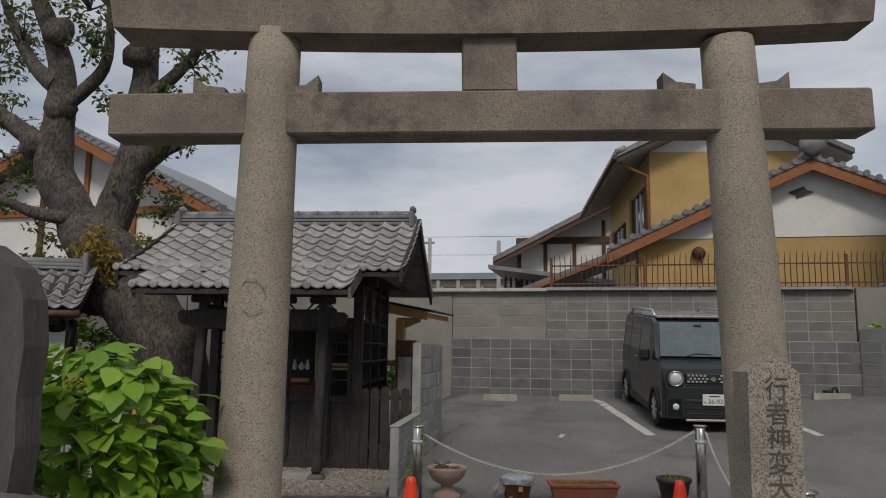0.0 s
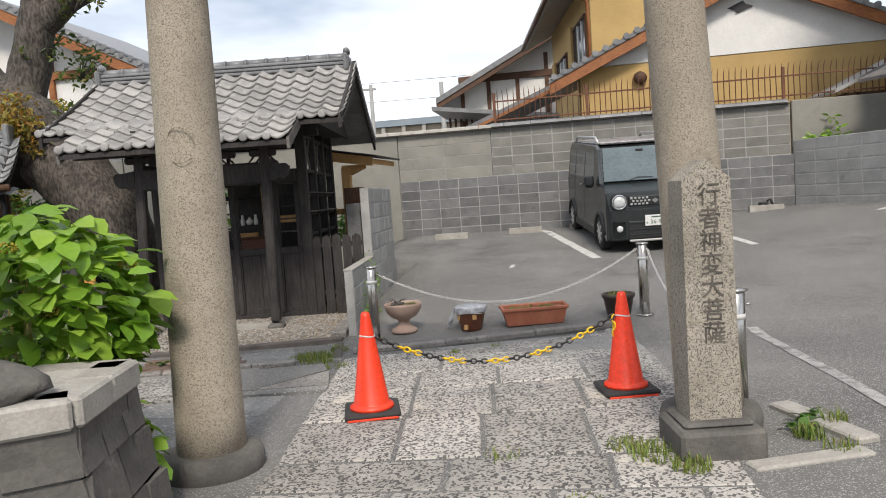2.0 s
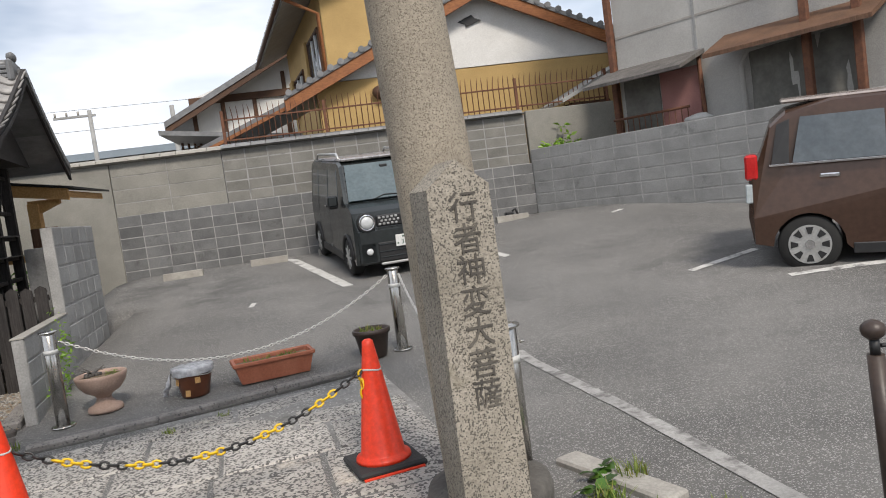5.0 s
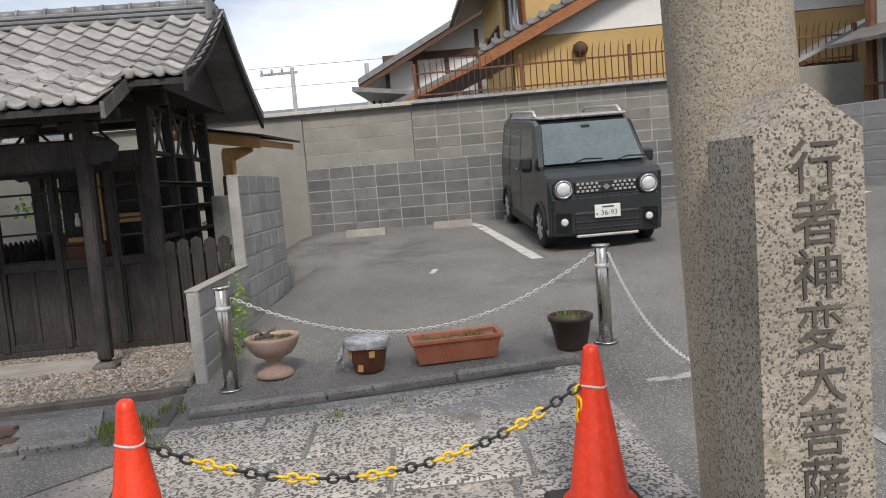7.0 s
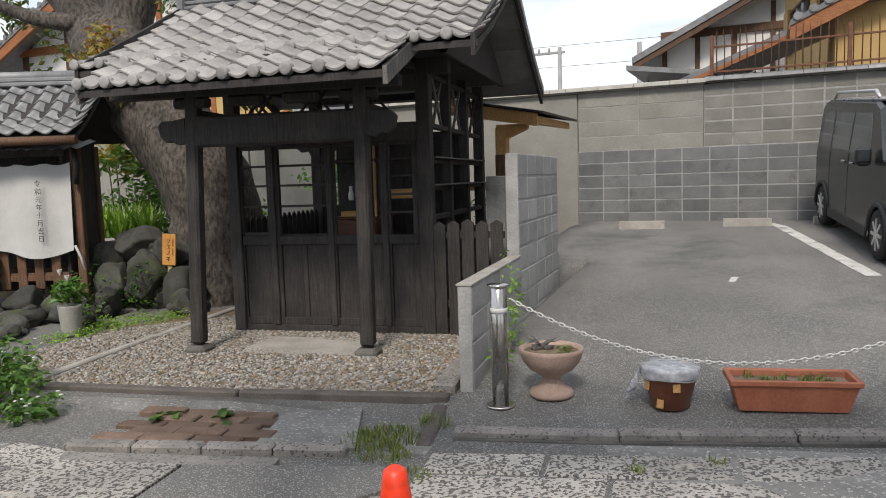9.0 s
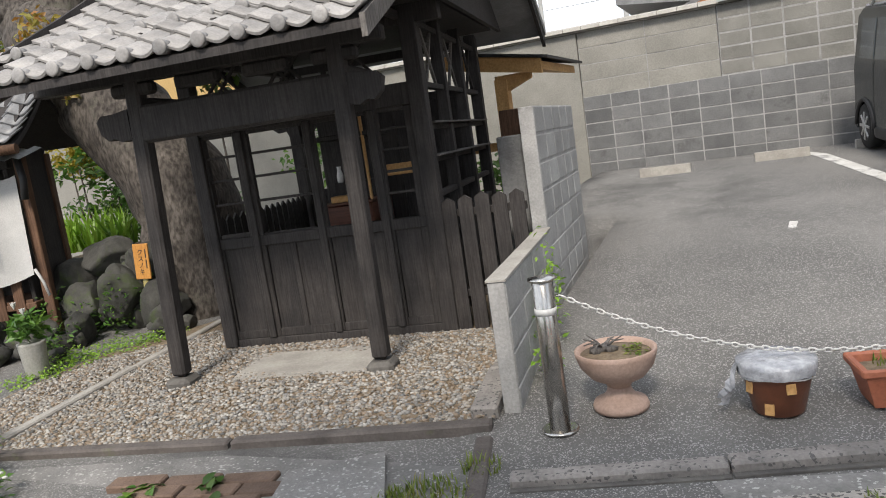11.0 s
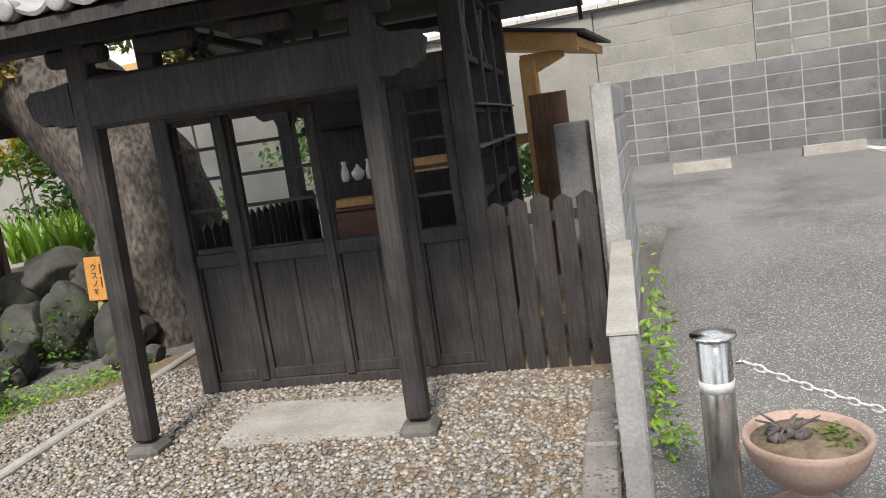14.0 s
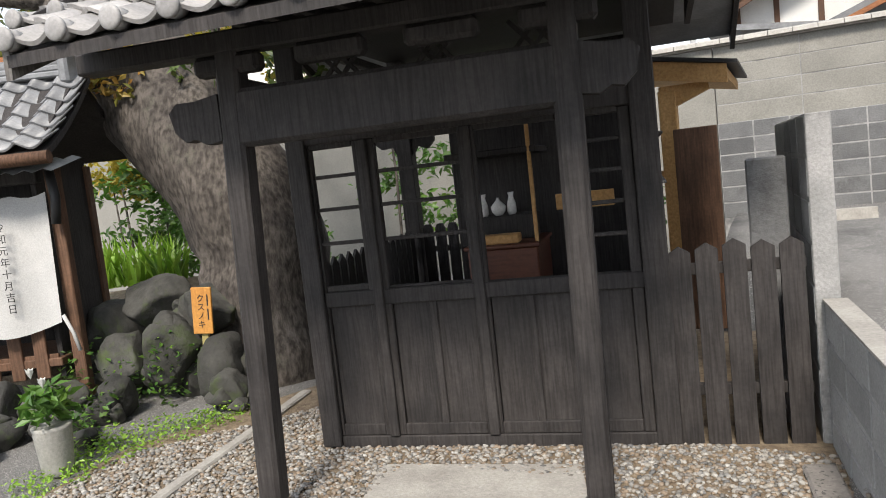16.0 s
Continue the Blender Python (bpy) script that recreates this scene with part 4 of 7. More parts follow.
def drum_pot(x, y):
    t = thing("lidded_pot", "brown glazed pot wrapped in cloudy plastic film", "pot", pose(x, y, lot_z(x, y)))
    part("pot", Shape().lathe([(0.105, 0), (0.115, 0.01), (0.145, 0.14), (0.165, 0.235), (0.17, 0.25)], 28), GLAZE, t)
    s = Shape()
    prof = [(0.175, 0.20), (0.182, 0.245), (0.176, 0.262), (0.10, 0.272), (0.02, 0.275)]
    n = 28
    vs, fs = [], []
    for r, z in prof:
        for k in range(n):
            a = 2 * math.pi * k / n
            j = 1 + 0.05 * noise.noise(Vector((math.cos(a) * 4, math.sin(a) * 4, z * 20)))
            vs.append((r * j * math.cos(a), r * j * math.sin(a), z + 0.008 * noise.noise(Vector((a * 3, r * 30, 0)))))
    for i in range(len(prof) - 1):
        for k in range(n):
            a, b = i * n + k, i * n + (k + 1) % n
            fs.append([a, b, b + n, a + n])
    fs.append([len(vs) - n + i for i in range(n)])
    s.add(vs, fs, None, True)
    vs = []
    for i in range(7):
        for j in range(5):
            a = 3.0 + 0.12 * j
            r = 0.178 + 0.035 * math.sin(i * 1.3 + j * 1.9) * i / 6 + 0.012 * i
            vs.append((r * math.cos(a), r * math.sin(a), 0.235 - 0.032 * i + 0.012 * math.sin(j * 2.2 + i)))
    s.add(vs, [[i * 5 + j, i * 5 + j + 1, i * 5 + j + 6, i * 5 + j + 5] for i in range(6) for j in range(4)])
    part("plastic_film", s, FILMBAG, t, "crumpled cloudy plastic cover")
    part("string", Shape().tube([(0.163 * math.cos(a), 0.163 * math.sin(a), 0.195 + 0.008 * math.sin(3 * a)) for a in [i * 0.2618 for i in range(25)]], 0.005, 6), BANDW, t)
    for a, z, h in ((-1.9, 0.02, 0.09), (-1.2, 0.13, 0.05), (-2.5, 0.12, 0.06)):
        r = 0.128 + z * 0.22
        part("tape_scrap", Shape().box(-0.022, 0.022, -0.004, 0.004, 0, h, 0.002, pose(r * math.cos(a), r * math.sin(a), z, -8, 0, math.degrees(a) + 90)), NEWWOOD, t, "yellowed tape scrap")


drum_pot(0.54, 7.95)


def box_planter(x, y, rot):
    t = thing("window_box", "long terracotta plastic planter with sparse weeds", "planter", pose(x, y, lot_z(x, y) + 0.012, 3, 0, rot))
    s = Shape()
    a, b, c, d, h = 0.30, 0.085, 0.35, 0.115, 0.19
    vs = [(-a, -b, 0), (a, -b, 0), (a, b, 0), (-a, b, 0), (-c, -d, h), (c, -d, h), (c, d, h), (-c, d, h),
          (-c + 0.02, -d + 0.02, h), (c - 0.02, -d + 0.02, h), (c - 0.02, d - 0.02, h), (-c + 0.02, d - 0.02, h),
          (-c + 0.03, -d + 0.03, h - 0.05), (c - 0.03, -d + 0.03, h - 0.05), (c - 0.03, d - 0.03, h - 0.05), (-c + 0.03, d - 0.03, h - 0.05)]
    fs = [[3, 2, 1, 0]] + [[i + o, (i + 1) % 4 + o, (i + 1) % 4 + 4 + o, i + 4 + o] for o in (0, 4, 8) for i in range(4)]
    part("trough", s.add(vs, fs), TERRA, t)
    part("rim", Shape().box(-c - 0.01, c + 0.01, -d - 0.012, -d + 0.002, h - 0.03, h + 0.006, 0.006).box(-c - 0.01, c + 0.01, d - 0.002, d + 0.012, h - 0.03, h + 0.006, 0.006)
         .box(-c - 0.012, -c + 0.002, -d, d, h - 0.03, h + 0.005, 0.006).box(c - 0.002, c + 0.012, -d, d, h - 0.03, h + 0.005, 0.006), TERRA, t)
    part("soil", Shape().box(-c + 0.025, c - 0.025, -d + 0.025, d - 0.025, h - 0.09, h - 0.03, 0.01), SOIL, t)
    s = Shape()
    for i in range(9):
        blades(s, rg.uniform(-0.26, 0.28), rg.uniform(-0.05, 0.06), h - 0.035, 0.04, 14, 0.05, rg, 0.004)
    tagged(part("weeds", s, GRASS, t), kind="stuff")


box_planter(1.21, 8.08, 13)


def round_pot(x, y):
    t = thing("round_pot", "dark brown plastic flower pot with low weeds", "pot", pose(x, y, lot_z(x, y)))
    part("pot", Shape().lathe([(0.115, 0), (0.12, 0.01), (0.16, 0.22), (0.175, 0.225), (0.178, 0.265), (0.16, 0.268), (0.155, 0.22)], 28), DARKPOT, t)
    part("soil", Shape().lathe([(0.15, 0.20), (0.15, 0.235), (0.02, 0.24)], 20), SOIL, t)
    s = Shape()
    blades(s, 0, 0, 0.235, 0.11, 60, 0.06, rg, 0.004)
    tagged(part("weeds", s, GRASS, t), kind="stuff")


round_pot(2.12, 8.19)

# ---- the dark wooden hall ----
def tile_mesh(w=0.262, length=0.30, thick=0.018, amp=0.024, mat=TILE, name="roof_tile"):
    """A wavy pantile; x across, y up the slope from its lower edge, z out of the roof."""
    n = 10
    vs, fs = [], []
    for y, lift in ((0.0, 0.022), (length, 0.0)):
        for top in (1, 0):
            for i in range(n + 1):
                t = i / n
                z = amp * math.cos(2 * math.pi * (t - 0.06)) + 0.5 * amp * max(0, math.cos(2 * math.pi * (t - 0.02))) ** 2
                vs.append(((t - 0.5) * (w + 0.02), y, z + lift + (thick if top else 0)))
    k = n + 1
    for i in range(n):
        fs += [[i, i + 1, 2 * k + i + 1, 2 * k + i], [k + i + 1, k + i, 3 * k + i, 3 * k + i + 1], [k + i, k + i + 1, i + 1, i]]
    fs += [[0, 2 * k, 3 * k, k], [n, k + n, 3 * k + n, 2 * k + n]]
    s = Shape()
    s.add(vs, fs, None, True)
    for i in range(n):
        s.smooth[3 * i + 2] = False
    return s.mesh(name, mat)


def roof_slope(parent, tile, x0, x1, p_low, p_high, sag, rows, cols, disc=None, base=None):
    """Lay tiles on a slightly hollow slope between two (y, z) edges."""
    w = (x1 - x0) / cols
    pts = []
    for i in range(rows + 1):
        k = i / rows
        y, z = p_low[0] + (p_high[0] - p_low[0]) * k, p_low[1] + (p_high[1] - p_low[1]) * k - sag * 4 * k * (1 - k)
        pts.append((y, z))
    face = 1 if p_high[0] > p_low[0] else -1
    for i in range(rows):
        (ya, za), (yb, zb) = pts[i], pts[i + 1]
        a = math.degrees(math.atan2(zb - za, abs(yb - ya)))
        for c in range(cols):
            ob = new("roof_tile", tile)
            ob.parent = parent
            x = x0 + (c + 0.5) * w
            m = pose(x, ya, za + 0.02, 0, 0, 0 if face > 0 else 180) @ pose(0, 0, 0, a - 2 + rnd.uniform(-0.7, 0.7), rnd.uniform(-0.6, 0.6), rnd.uniform(-0.5, 0.5))
            ob.matrix_local = m
            if i == 0 and disc:
                d = new("eave_disc", disc)
                d.parent = parent
                d.matrix_local = pose(x - 0.45 * w + 0.012, ya - 0.018 * face, za + 0.06, 0, 0, 0)
    for i in range(rows):
        s = Shape()
        (ya, za), (yb, zb) = pts[i], pts[i + 1]
        vs = [(x0, ya, za), (x1, ya, za), (x1, yb, zb), (x0, yb, zb)]
        s.add(vs + [(x, y, z - 0.05) for x, y, z in vs], [[0, 1, 2, 3], [7, 6, 5, 4], [0, 4, 5, 1], [1, 5, 6, 2], [3, 2, 6, 7], [0, 3, 7, 4]])
        part("roof_boarding", s, BLACKWOOD, parent)
    return pts


def hall():
    H = pose(-3.73, 9.26, -0.03, 0, 0, 9.5)
    t = thing("wooden_hall", "small dark charred-wood worship hall with a grey tiled roof", "shrine hall", H)
    W, D = 1.95, 2.55

    def wood(name, x0, x1, y0, y1, z0, z1, bev=0.006, mat=BLACKWOOD, label="", m=None):
        return part(name, Shape().box(x0, x1, y0, y1, z0, z1, bev, m), mat, t, label)

    inv = H.inverted()
    # corner and wall posts
    for x, y, w in ((0.0, 0, 0.12), (W, 0, 0.13), (0, 2.03, 0.13), (W, D, 0.12), (0.42, 2.03, 0.05), (W, D * 0.33, 0.10), (W, D * 0.66, 0.10)):
        wood("wall_post", x - w / 2, x + w / 2, y - w / 2, y + w / 2, 0.03, 3.0 if y else 2.75)
    # sill, rail, lintel of the front
    wood("sill", 0.06, W - 0.06, -0.04, 0.05, 0.0, 0.09)
    part("footing", Shape().box(-0.08, W + 0.10, -0.10, 0.10, -0.08, 0.012, 0.01), LEDGE, t, "pale cement footing")
    wood("mid_rail", 0.06, W - 0.06, -0.035, 0.035, 0.875, 0.965)
    wood("lintel", -0.05, W + 0.05, -0.05, 0.05, 1.83, 2.0)
    wood("head_beam", -0.3, W + 0.25, -0.06, 0.06, 2.42, 2.60)
    # doors: outer edges and the edges of the opening
    for x0, w0, w1, x1, kind in ((0.06, 0.075, 0.34, 0.40, "glazed"), (0.405, 0.47, 0.96, 1.0, "glazed"), (1.005, 1.05, 1.50, 1.55, "open"), (1.555, 1.60, 1.82, W - 0.068, "small")):
        d = part("door", Shape().box(x0, w0, -0.03, 0.025, 0.09, 1.83, 0.006), BLACKWOOD, t)
        part("stile", Shape().box(w1, x1, -0.03, 0.025, 0.09, 1.83, 0.006), BLACKWOOD, d)
        n = 2 if w1 - w0 > 0.3 else 1
        xs = [w0 + (w1 - w0) * i / n for i in range(n + 1)]
        for a, b in zip(xs, xs[1:]):
            part("panel", Shape().box(a + 0.004, b - 0.004, -0.008, 0.008, 0.11, 0.88, 0.003), BLACKWOOD, d)
        for a in xs[1:-1]:
            part("muntin", Shape().box(a - 0.022, a + 0.022, -0.024, 0.02, 0.09, 0.88, 0.005), BLACKWOOD, d)
        part("bottom_rail", Shape().box(w0, w1, -0.027, 0.02, 0.09, 0.16, 0.005), BLACKWOOD, d)
        part("top_rail", Shape().box(w0, w1, -0.027, 0.02, 1.80, 1.835, 0.005), BLACKWOOD, d)
        if kind == "glazed":
            part("sash_rail", Shape().box(w0, w1, -0.02, 0.02, 0.965, 1.0 if w0 < 0.3 else 0.98, 0.005), BLACKWOOD, d)
            for z in (1.24, 1.44, 1.63):
                part("glazing_bar", Shape().box(w0, w1, -0.012, 0.012, z, z + 0.022, 0.003), BLACKWOOD, d)
        if kind == "small":
            for z in (1.16, 1.33, 1.50, 1.66):
                part("glazing_bar", Shape().box(w0, w1, -0.012, 0.012, z, z + 0.022, 0.003), BLACKWOOD, d)
    for x in (0.4025, 1.0025, 1.5525):
        wood("door_post", x - 0.03, x + 0.03, -0.055, -0.031, 0.09, 1.83, 0.006)
    for i in range(11):
        a = i * 0.19 - 0.05
        wood("rafter", a, a + 0.05, -1.05, 0.2, 2.46, 2.52, 0.004)
    # porch posts, beams and brackets
    for px, py, lean in ((-3.49, 8.35, 2.3), (-1.97, 8.67, 0.6)):
        q = inv @ Vector((px, py, 0))
        wood("porch_post", -0.057, 0.057, -0.06, 0.06, 0.10, 2.32, 0.018, m=pose(q.x, q.y, 0, 0, lean, 0))
        part("post_base", Shape().box(q.x - 0.10, q.x + 0.10, q.y - 0.10, q.y + 0.10, -0.06, 0.085, 0.03), DARKSTONE, t, "grey stone post base")
    pm = inv @ pose(-3.41, 8.36, -0.03, 0, 0, 12.2)
    span = 1.48
    wood("porch_beam", -0.05, span + 0.05, -0.055, 0.05, 1.80, 2.06, 0.02, m=pm)
    for x, d in ((-0.06, -1), (span + 0.06, 1)):
        poly = [(x, 1.84), (x + d * 0.08, 1.83), (x + d * 0.13, 1.86), (x + d * 0.18, 1.85), (x + d * 0.23, 1.90), (x + d * 0.25, 1.99), (x + d * 0.21, 2.03), (x + d * 0.12, 2.03), (x, 2.05)]
        part("beam_nose", Shape().prism(poly if d > 0 else poly[::-1], -0.045, 0.045, "y", pm), BLACKWOOD, t, "carved beam end")
    wood("eave_purlin", -0.75, span + 0.35, -0.06, 0.06, 2.22, 2.32, 0.01, m=pm)
    for x in (0.0, span / 2 - 0.25, span / 2 + 0.25, span):
        wood("bracket", x - 0.16, x + 0.16, -0.05, 0.05, 2.13, 2.22, 0.02, m=pm)
    for x in (0.0, span):
        wood("tie", x - 0.045, x + 0.045, 0.0, 0.85, 1.98, 2.12, 0.015, m=pm)
    # transom lattice between lintel and head beam
    for i in range(3):
        c = 0.33 + 0.55 * i
        for s in (-1, 1):
            for k in (0, 1):
                m = pose(c + s * 0.10 * k, 0, 2.20, 0, s * 48, 0)
                wood("lattice_bar", -0.20, 0.20, -0.012, 0.012, -0.012, 0.012, 0.003, BLACKWOOD, "", m)
    # right side: open lattice wall
    for z, y0, y1 in ((0.85, 0, D), (1.08, 0, D), (1.36, 0, D), (1.62, 0, D), (1.95, 0, D), (2.42, 0, D)):
        wood("side_rail", W - 0.035, W + 0.03, y0, y1, z, z + 0.045, 0.005)
        if z in (1.36, 1.62):
            wood("side_shelf", W - 0.05, W + 0.09, y0 + 0.06, y1 - 0.06, z + 0.045, z + 0.06, 0.003, GREYWOOD, "weathered grey ledge board")
    for k in range(3):
        y = 0.05 + k * D / 3
        for s in (-1, 1):
            m = pose(W, y + D / 6, 2.20, s * 52, 0, 0)
            wood("side_brace", -0.012, 0.012, -0.30, 0.30, -0.016, 0.016, 0.003, GREYWOOD if k < 2 else BLACKWOOD, "", m)
    wood("side_panel", W - 0.012, W + 0.012, 0.05, D - 0.05, 0.05, 0.85, 0.003)
    wood("side_beam", W - 0.06, W + 0.06, -0.2, D + 0.2, 2.60, 2.76)
    wood("side_beam", -0.06, 0.06, -0.2, D + 0.2, 2.60, 2.76)
    # left side and back: low pickets, open above
    for z in (0.34, 0.94):
        wood("side_rail", -0.03, 0.0, 0.06, 1.96, z, z + 0.05, 0.005)
        wood("back_rail", 0.07, 0.40, 2.04, 2.07, z, z + 0.05, 0.005)
    for z in (1.95, 2.42):
        wood("side_rail", -0.03, 0.03, 0.06, 1.96, z, z + 0.06, 0.005)
        wood("back_rail", 0.065, W, 2.0, 2.06, z, z + 0.08, 0.005)
    for i in range(15):
        a = 0.09 + i * 0.123
        poly = [(a, 0.05), (a + 0.105, 0.05), (a + 0.105, 1.10), (a + 0.052, 1.15), (a, 1.10)]
        part("picket", Shape().prism(poly, 0.003, 0.021, "x"), BLACKWOOD, t)
    for i in range(3):
        a = 0.075 + i * 0.108
        poly = [(a, 0.05), (a + 0.088, 0.05), (a + 0.088, 1.14), (a + 0.07, 1.18), (a + 0.018, 1.18), (a, 1.14)]
        part("picket", Shape().prism(poly, 2.015, 2.036), BLACKWOOD, t)
    part("carved_bracket", Shape().prism([(-0.26, 1.90), (-0.20, 1.85), (-0.10, 1.86), (-0.06, 1.76), (0.06, 1.76), (0.11, 1.85), (0.20, 1.82), (0.26, 1.88), (0.26, 1.95), (-0.26, 1.95)], 1.99, 2.05), BLACKWOOD, t, "carved dark bracket")
    wood("back_panel", 0.45, W - 0.04, 2.02, 2.044, 0.05, 1.95, 0.003)
    # roof: in world-aligned terms, parented to a roof part
    rx0, rx1 = -4.90, -1.20
    roof = part("roof", Shape().box(rx0 + 0.2, rx1 - 0.15, 10.35, 10.65, 3.30, 3.50, 0.02), BLACKWOOD, t, "grey pantile roof")
    roof.matrix_local = inv @ pose(-1.27, 10.5, -0.13, 0, 0, 8) @ Matrix.Translation((1.27, -10.5, 0))
    tile = tile_mesh()
    disc = Shape().lathe([(0.048, 0), (0.05, 0.012), (0.044, 0.018), (0.02, 0.020)], 14, pose(0, 0, 0, 90)).tube([(0, 0.06, 0.0), (0, 0.0, 0.0)], 0.045, 12).mesh("eave_disc", TILE)
    roof_slope(roof, tile, rx0, rx1, (8.72, 2.62), (10.42, 3.50), 0.07, 8, 14, disc)
    roof_slope(roof, tile, -4.36, -1.74, (8.12, 2.35), (8.95, 2.735), 0.0, 4, 10, disc)
    for i in range(6):
        s = Shape()
        k0, k1 = i / 6, (i + 1) / 6
        ya, yb = 12.45 - 1.95 * k0, 12.45 - 1.95 * k1
        za, zb = 2.58 + 0.94 * k0 - 0.28 * k0 * (1 - k0), 2.58 + 0.94 * k1 - 0.28 * k1 * (1 - k1)
        vs = [(rx0, ya, za), (rx1, ya, za), (rx1, yb, zb), (rx0, yb, zb)]
        s.add(vs + [(x, y, z + 0.09) for x, y, z in vs], [[0, 1, 2, 3], [7, 6, 5, 4], [0, 4, 5, 1], [1, 5, 6, 2], [2, 6, 7, 3], [3, 7, 4, 0]])
        part("back_slope", s, DARKTILE, roof)
    # ridge: stacked courses with a round cap and end ornaments
    for z, w in ((3.49, 0.16), (3.545, 0.14), (3.60, 0.12)):
        part("ridge_course", Shape().box(rx0 + 0.02, rx1 - 0.14, 10.5 - w, 10.5 + w, z, z + 0.045, 0.012), DARKTILE, roof)
    for i in range(12):
        a = rx0 + 0.04 + i * 0.297
        part("ridge_cap", Shape().tube([(a, 10.5, 3.665), (a + 0.29, 10.5, 3.665)], 0.062, 14).tube([(a - 0.012, 10.5, 3.665), (a + 0.02, 10.5, 3.665)], 0.070, 14), DARKTILE, roof)
    for x in (rx0 + 0.0, rx1 - 0.16):
        part("ridge_end", Shape().box(x, x + 0.07, 10.28, 10.72, 3.44, 3.70, 0.03).lump((x + 0.035, 10.5, 3.74), (0.05, 0.11, 0.07), 2, 0.2), DARKTILE, roof, "ornamental ridge-end tile")
    # barge boards and gable
    for x in (rx1 - 0.05, rx0 + 0.02):
        for ya, za, yb, zb in ((8.70, 2.50, 9.5, 2.90), (9.5, 2.90, 10.5, 3.44), (10.5, 3.44, 11.5, 2.90), (11.5, 2.90, 12.46, 2.46)):
            part("barge_board", Shape().add([(x, ya, za), (x, yb, zb), (x, yb, zb + 0.17), (x, ya, za + 0.17), (x + 0.035, ya, za), (x + 0.035, yb, zb), (x + 0.035, yb, zb + 0.17), (x + 0.035, ya, za + 0.17)],
                                            [[3, 2, 1, 0], [4, 5, 6, 7], [0, 1, 5, 4], [2, 3, 7, 6], [1, 2, 6, 5], [3, 0, 4, 7]]), BLACKWOOD, roof)
    for ya, za, yb, zb in ((8.12, 2.25, 8.90, 2.60),):
        for x in (-1.76, -4.38):
            part("porch_barge", Shape().add([(x, ya, za), (x, yb, zb), (x, yb, zb + 0.13), (x, ya, za + 0.13), (x + 0.035, ya, za), (x + 0.035, yb, zb), (x + 0.035, yb, zb + 0.13), (x + 0.035, ya, za + 0.13)],
                                            [[3, 2, 1, 0], [4, 5, 6, 7], [0, 1, 5, 4], [2, 3, 7, 6], [1, 2, 6, 5], [3, 0, 4, 7]]), GREYWOOD, roof, "weathered grey barge board")
    part("ceiling", Shape().add([(-4.0, 9.1, 2.66), (-1.7, 9.1, 2.66), (-1.7, 11.9, 2.66), (-4.0, 11.9, 2.66), (-4.0, 9.1, 2.69), (-1.7, 9.1, 2.69), (-1.7, 11.9, 2.69), (-4.0, 11.9, 2.69)],
                                [[3, 2, 1, 0], [4, 5, 6, 7], [0, 1, 5, 4], [1, 2, 6, 5], [2, 3, 7, 6], [3, 0, 4, 7]]), BLACKWOOD, roof)
    part("gable_board", Shape().prism([(9.2, 2.62), (11.8, 2.62), (10.5, 3.36)], rx1 - 0.42, rx1 - 0.38, "x"), BLACKWOOD, roof)
    # floor slab inside, step slab outside
    part("floor_slab", Shape().box(0.02, W - 0.02, 0.06, D, -0.06, 0.03, 0.01), DARKSTONE, t)
    return H, W, D


H, W_HALL, D_HALL = hall()
step = Shape().prism([(-3.10, 8.42), (-2.0, 8.62), (-2.2, 9.2), (-3.28, 9.02)], -0.1, 0.0, "z")
solid("step_slab", step, LEDGE, "flat pale cement slab before the hall door", "slab")


def altar():
    t = thing("altar", "reddish-brown wooden altar cabinet with a yellow board", "altar", H @ pose(1.045, 0.5, 0.0))
    part("cabinet", Shape().box(-0.225, 0.22, 0, 0.6, 0.03, 1.085, 0.01), REDWOOD, t)
    part("top_board", Shape().box(-0.245, 0.24, -0.02, 0.6, 1.085, 1.11, 0.006), REDWOOD, t)
    part("yellow_board", Shape().box(-0.165, 0.10, 0.03, 0.17, 1.11, 1.165, 0.006), NEWWOOD, t, "pale yellow wooden block")
    part("shelf", Shape().box(-0.21, 0.17, 0.28, 0.55, 1.11, 1.27, 0.006), BLACKWOOD, t)
    part("back_screen", Shape().box(-0.42, 0.36, 0.60, 0.63, 0.03, 2.0, 0.006), BLACKWOOD, t)
    part("side_upright", Shape().box(0.205, 0.228, 0.02, 0.05, 1.11, 1.95, 0.004), NEWWOOD, t, "pale wooden upright")
    part("canopy_board", Shape().box(-0.32, 0.26, 0.02, 0.60, 1.66, 1.70, 0.006), BLACKWOOD, t)
    return t


altar()
for dx, w in ((-0.105, 0), (-0.005, 1), (0.085, 0)):
    prof = [(0.024, 0), (0.032, 0.02), (0.030, 0.07), (0.016, 0.12), (0.022, 0.15)] if not w else [(0.025, 0), (0.047, 0.03), (0.052, 0.06), (0.03, 0.085), (0.015, 0.10), (0.008, 0.12)]
    solid("offering_vase", Shape().lathe(prof, 16, H @ pose(0.98 + dx, 0.86, 1.27)), POTCERAMIC, "small white ceramic offering vase on the altar shelf", "vase", "vases on the altar")
solid("cross_board", Shape().box(-0.20, 0.16, -0.02, 0.02, 1.28, 1.38, 0.004, H @ pose(1.58, 0.7, 0.0)), NEWWOOD, "pale wooden board behind the glazed panel", "board")


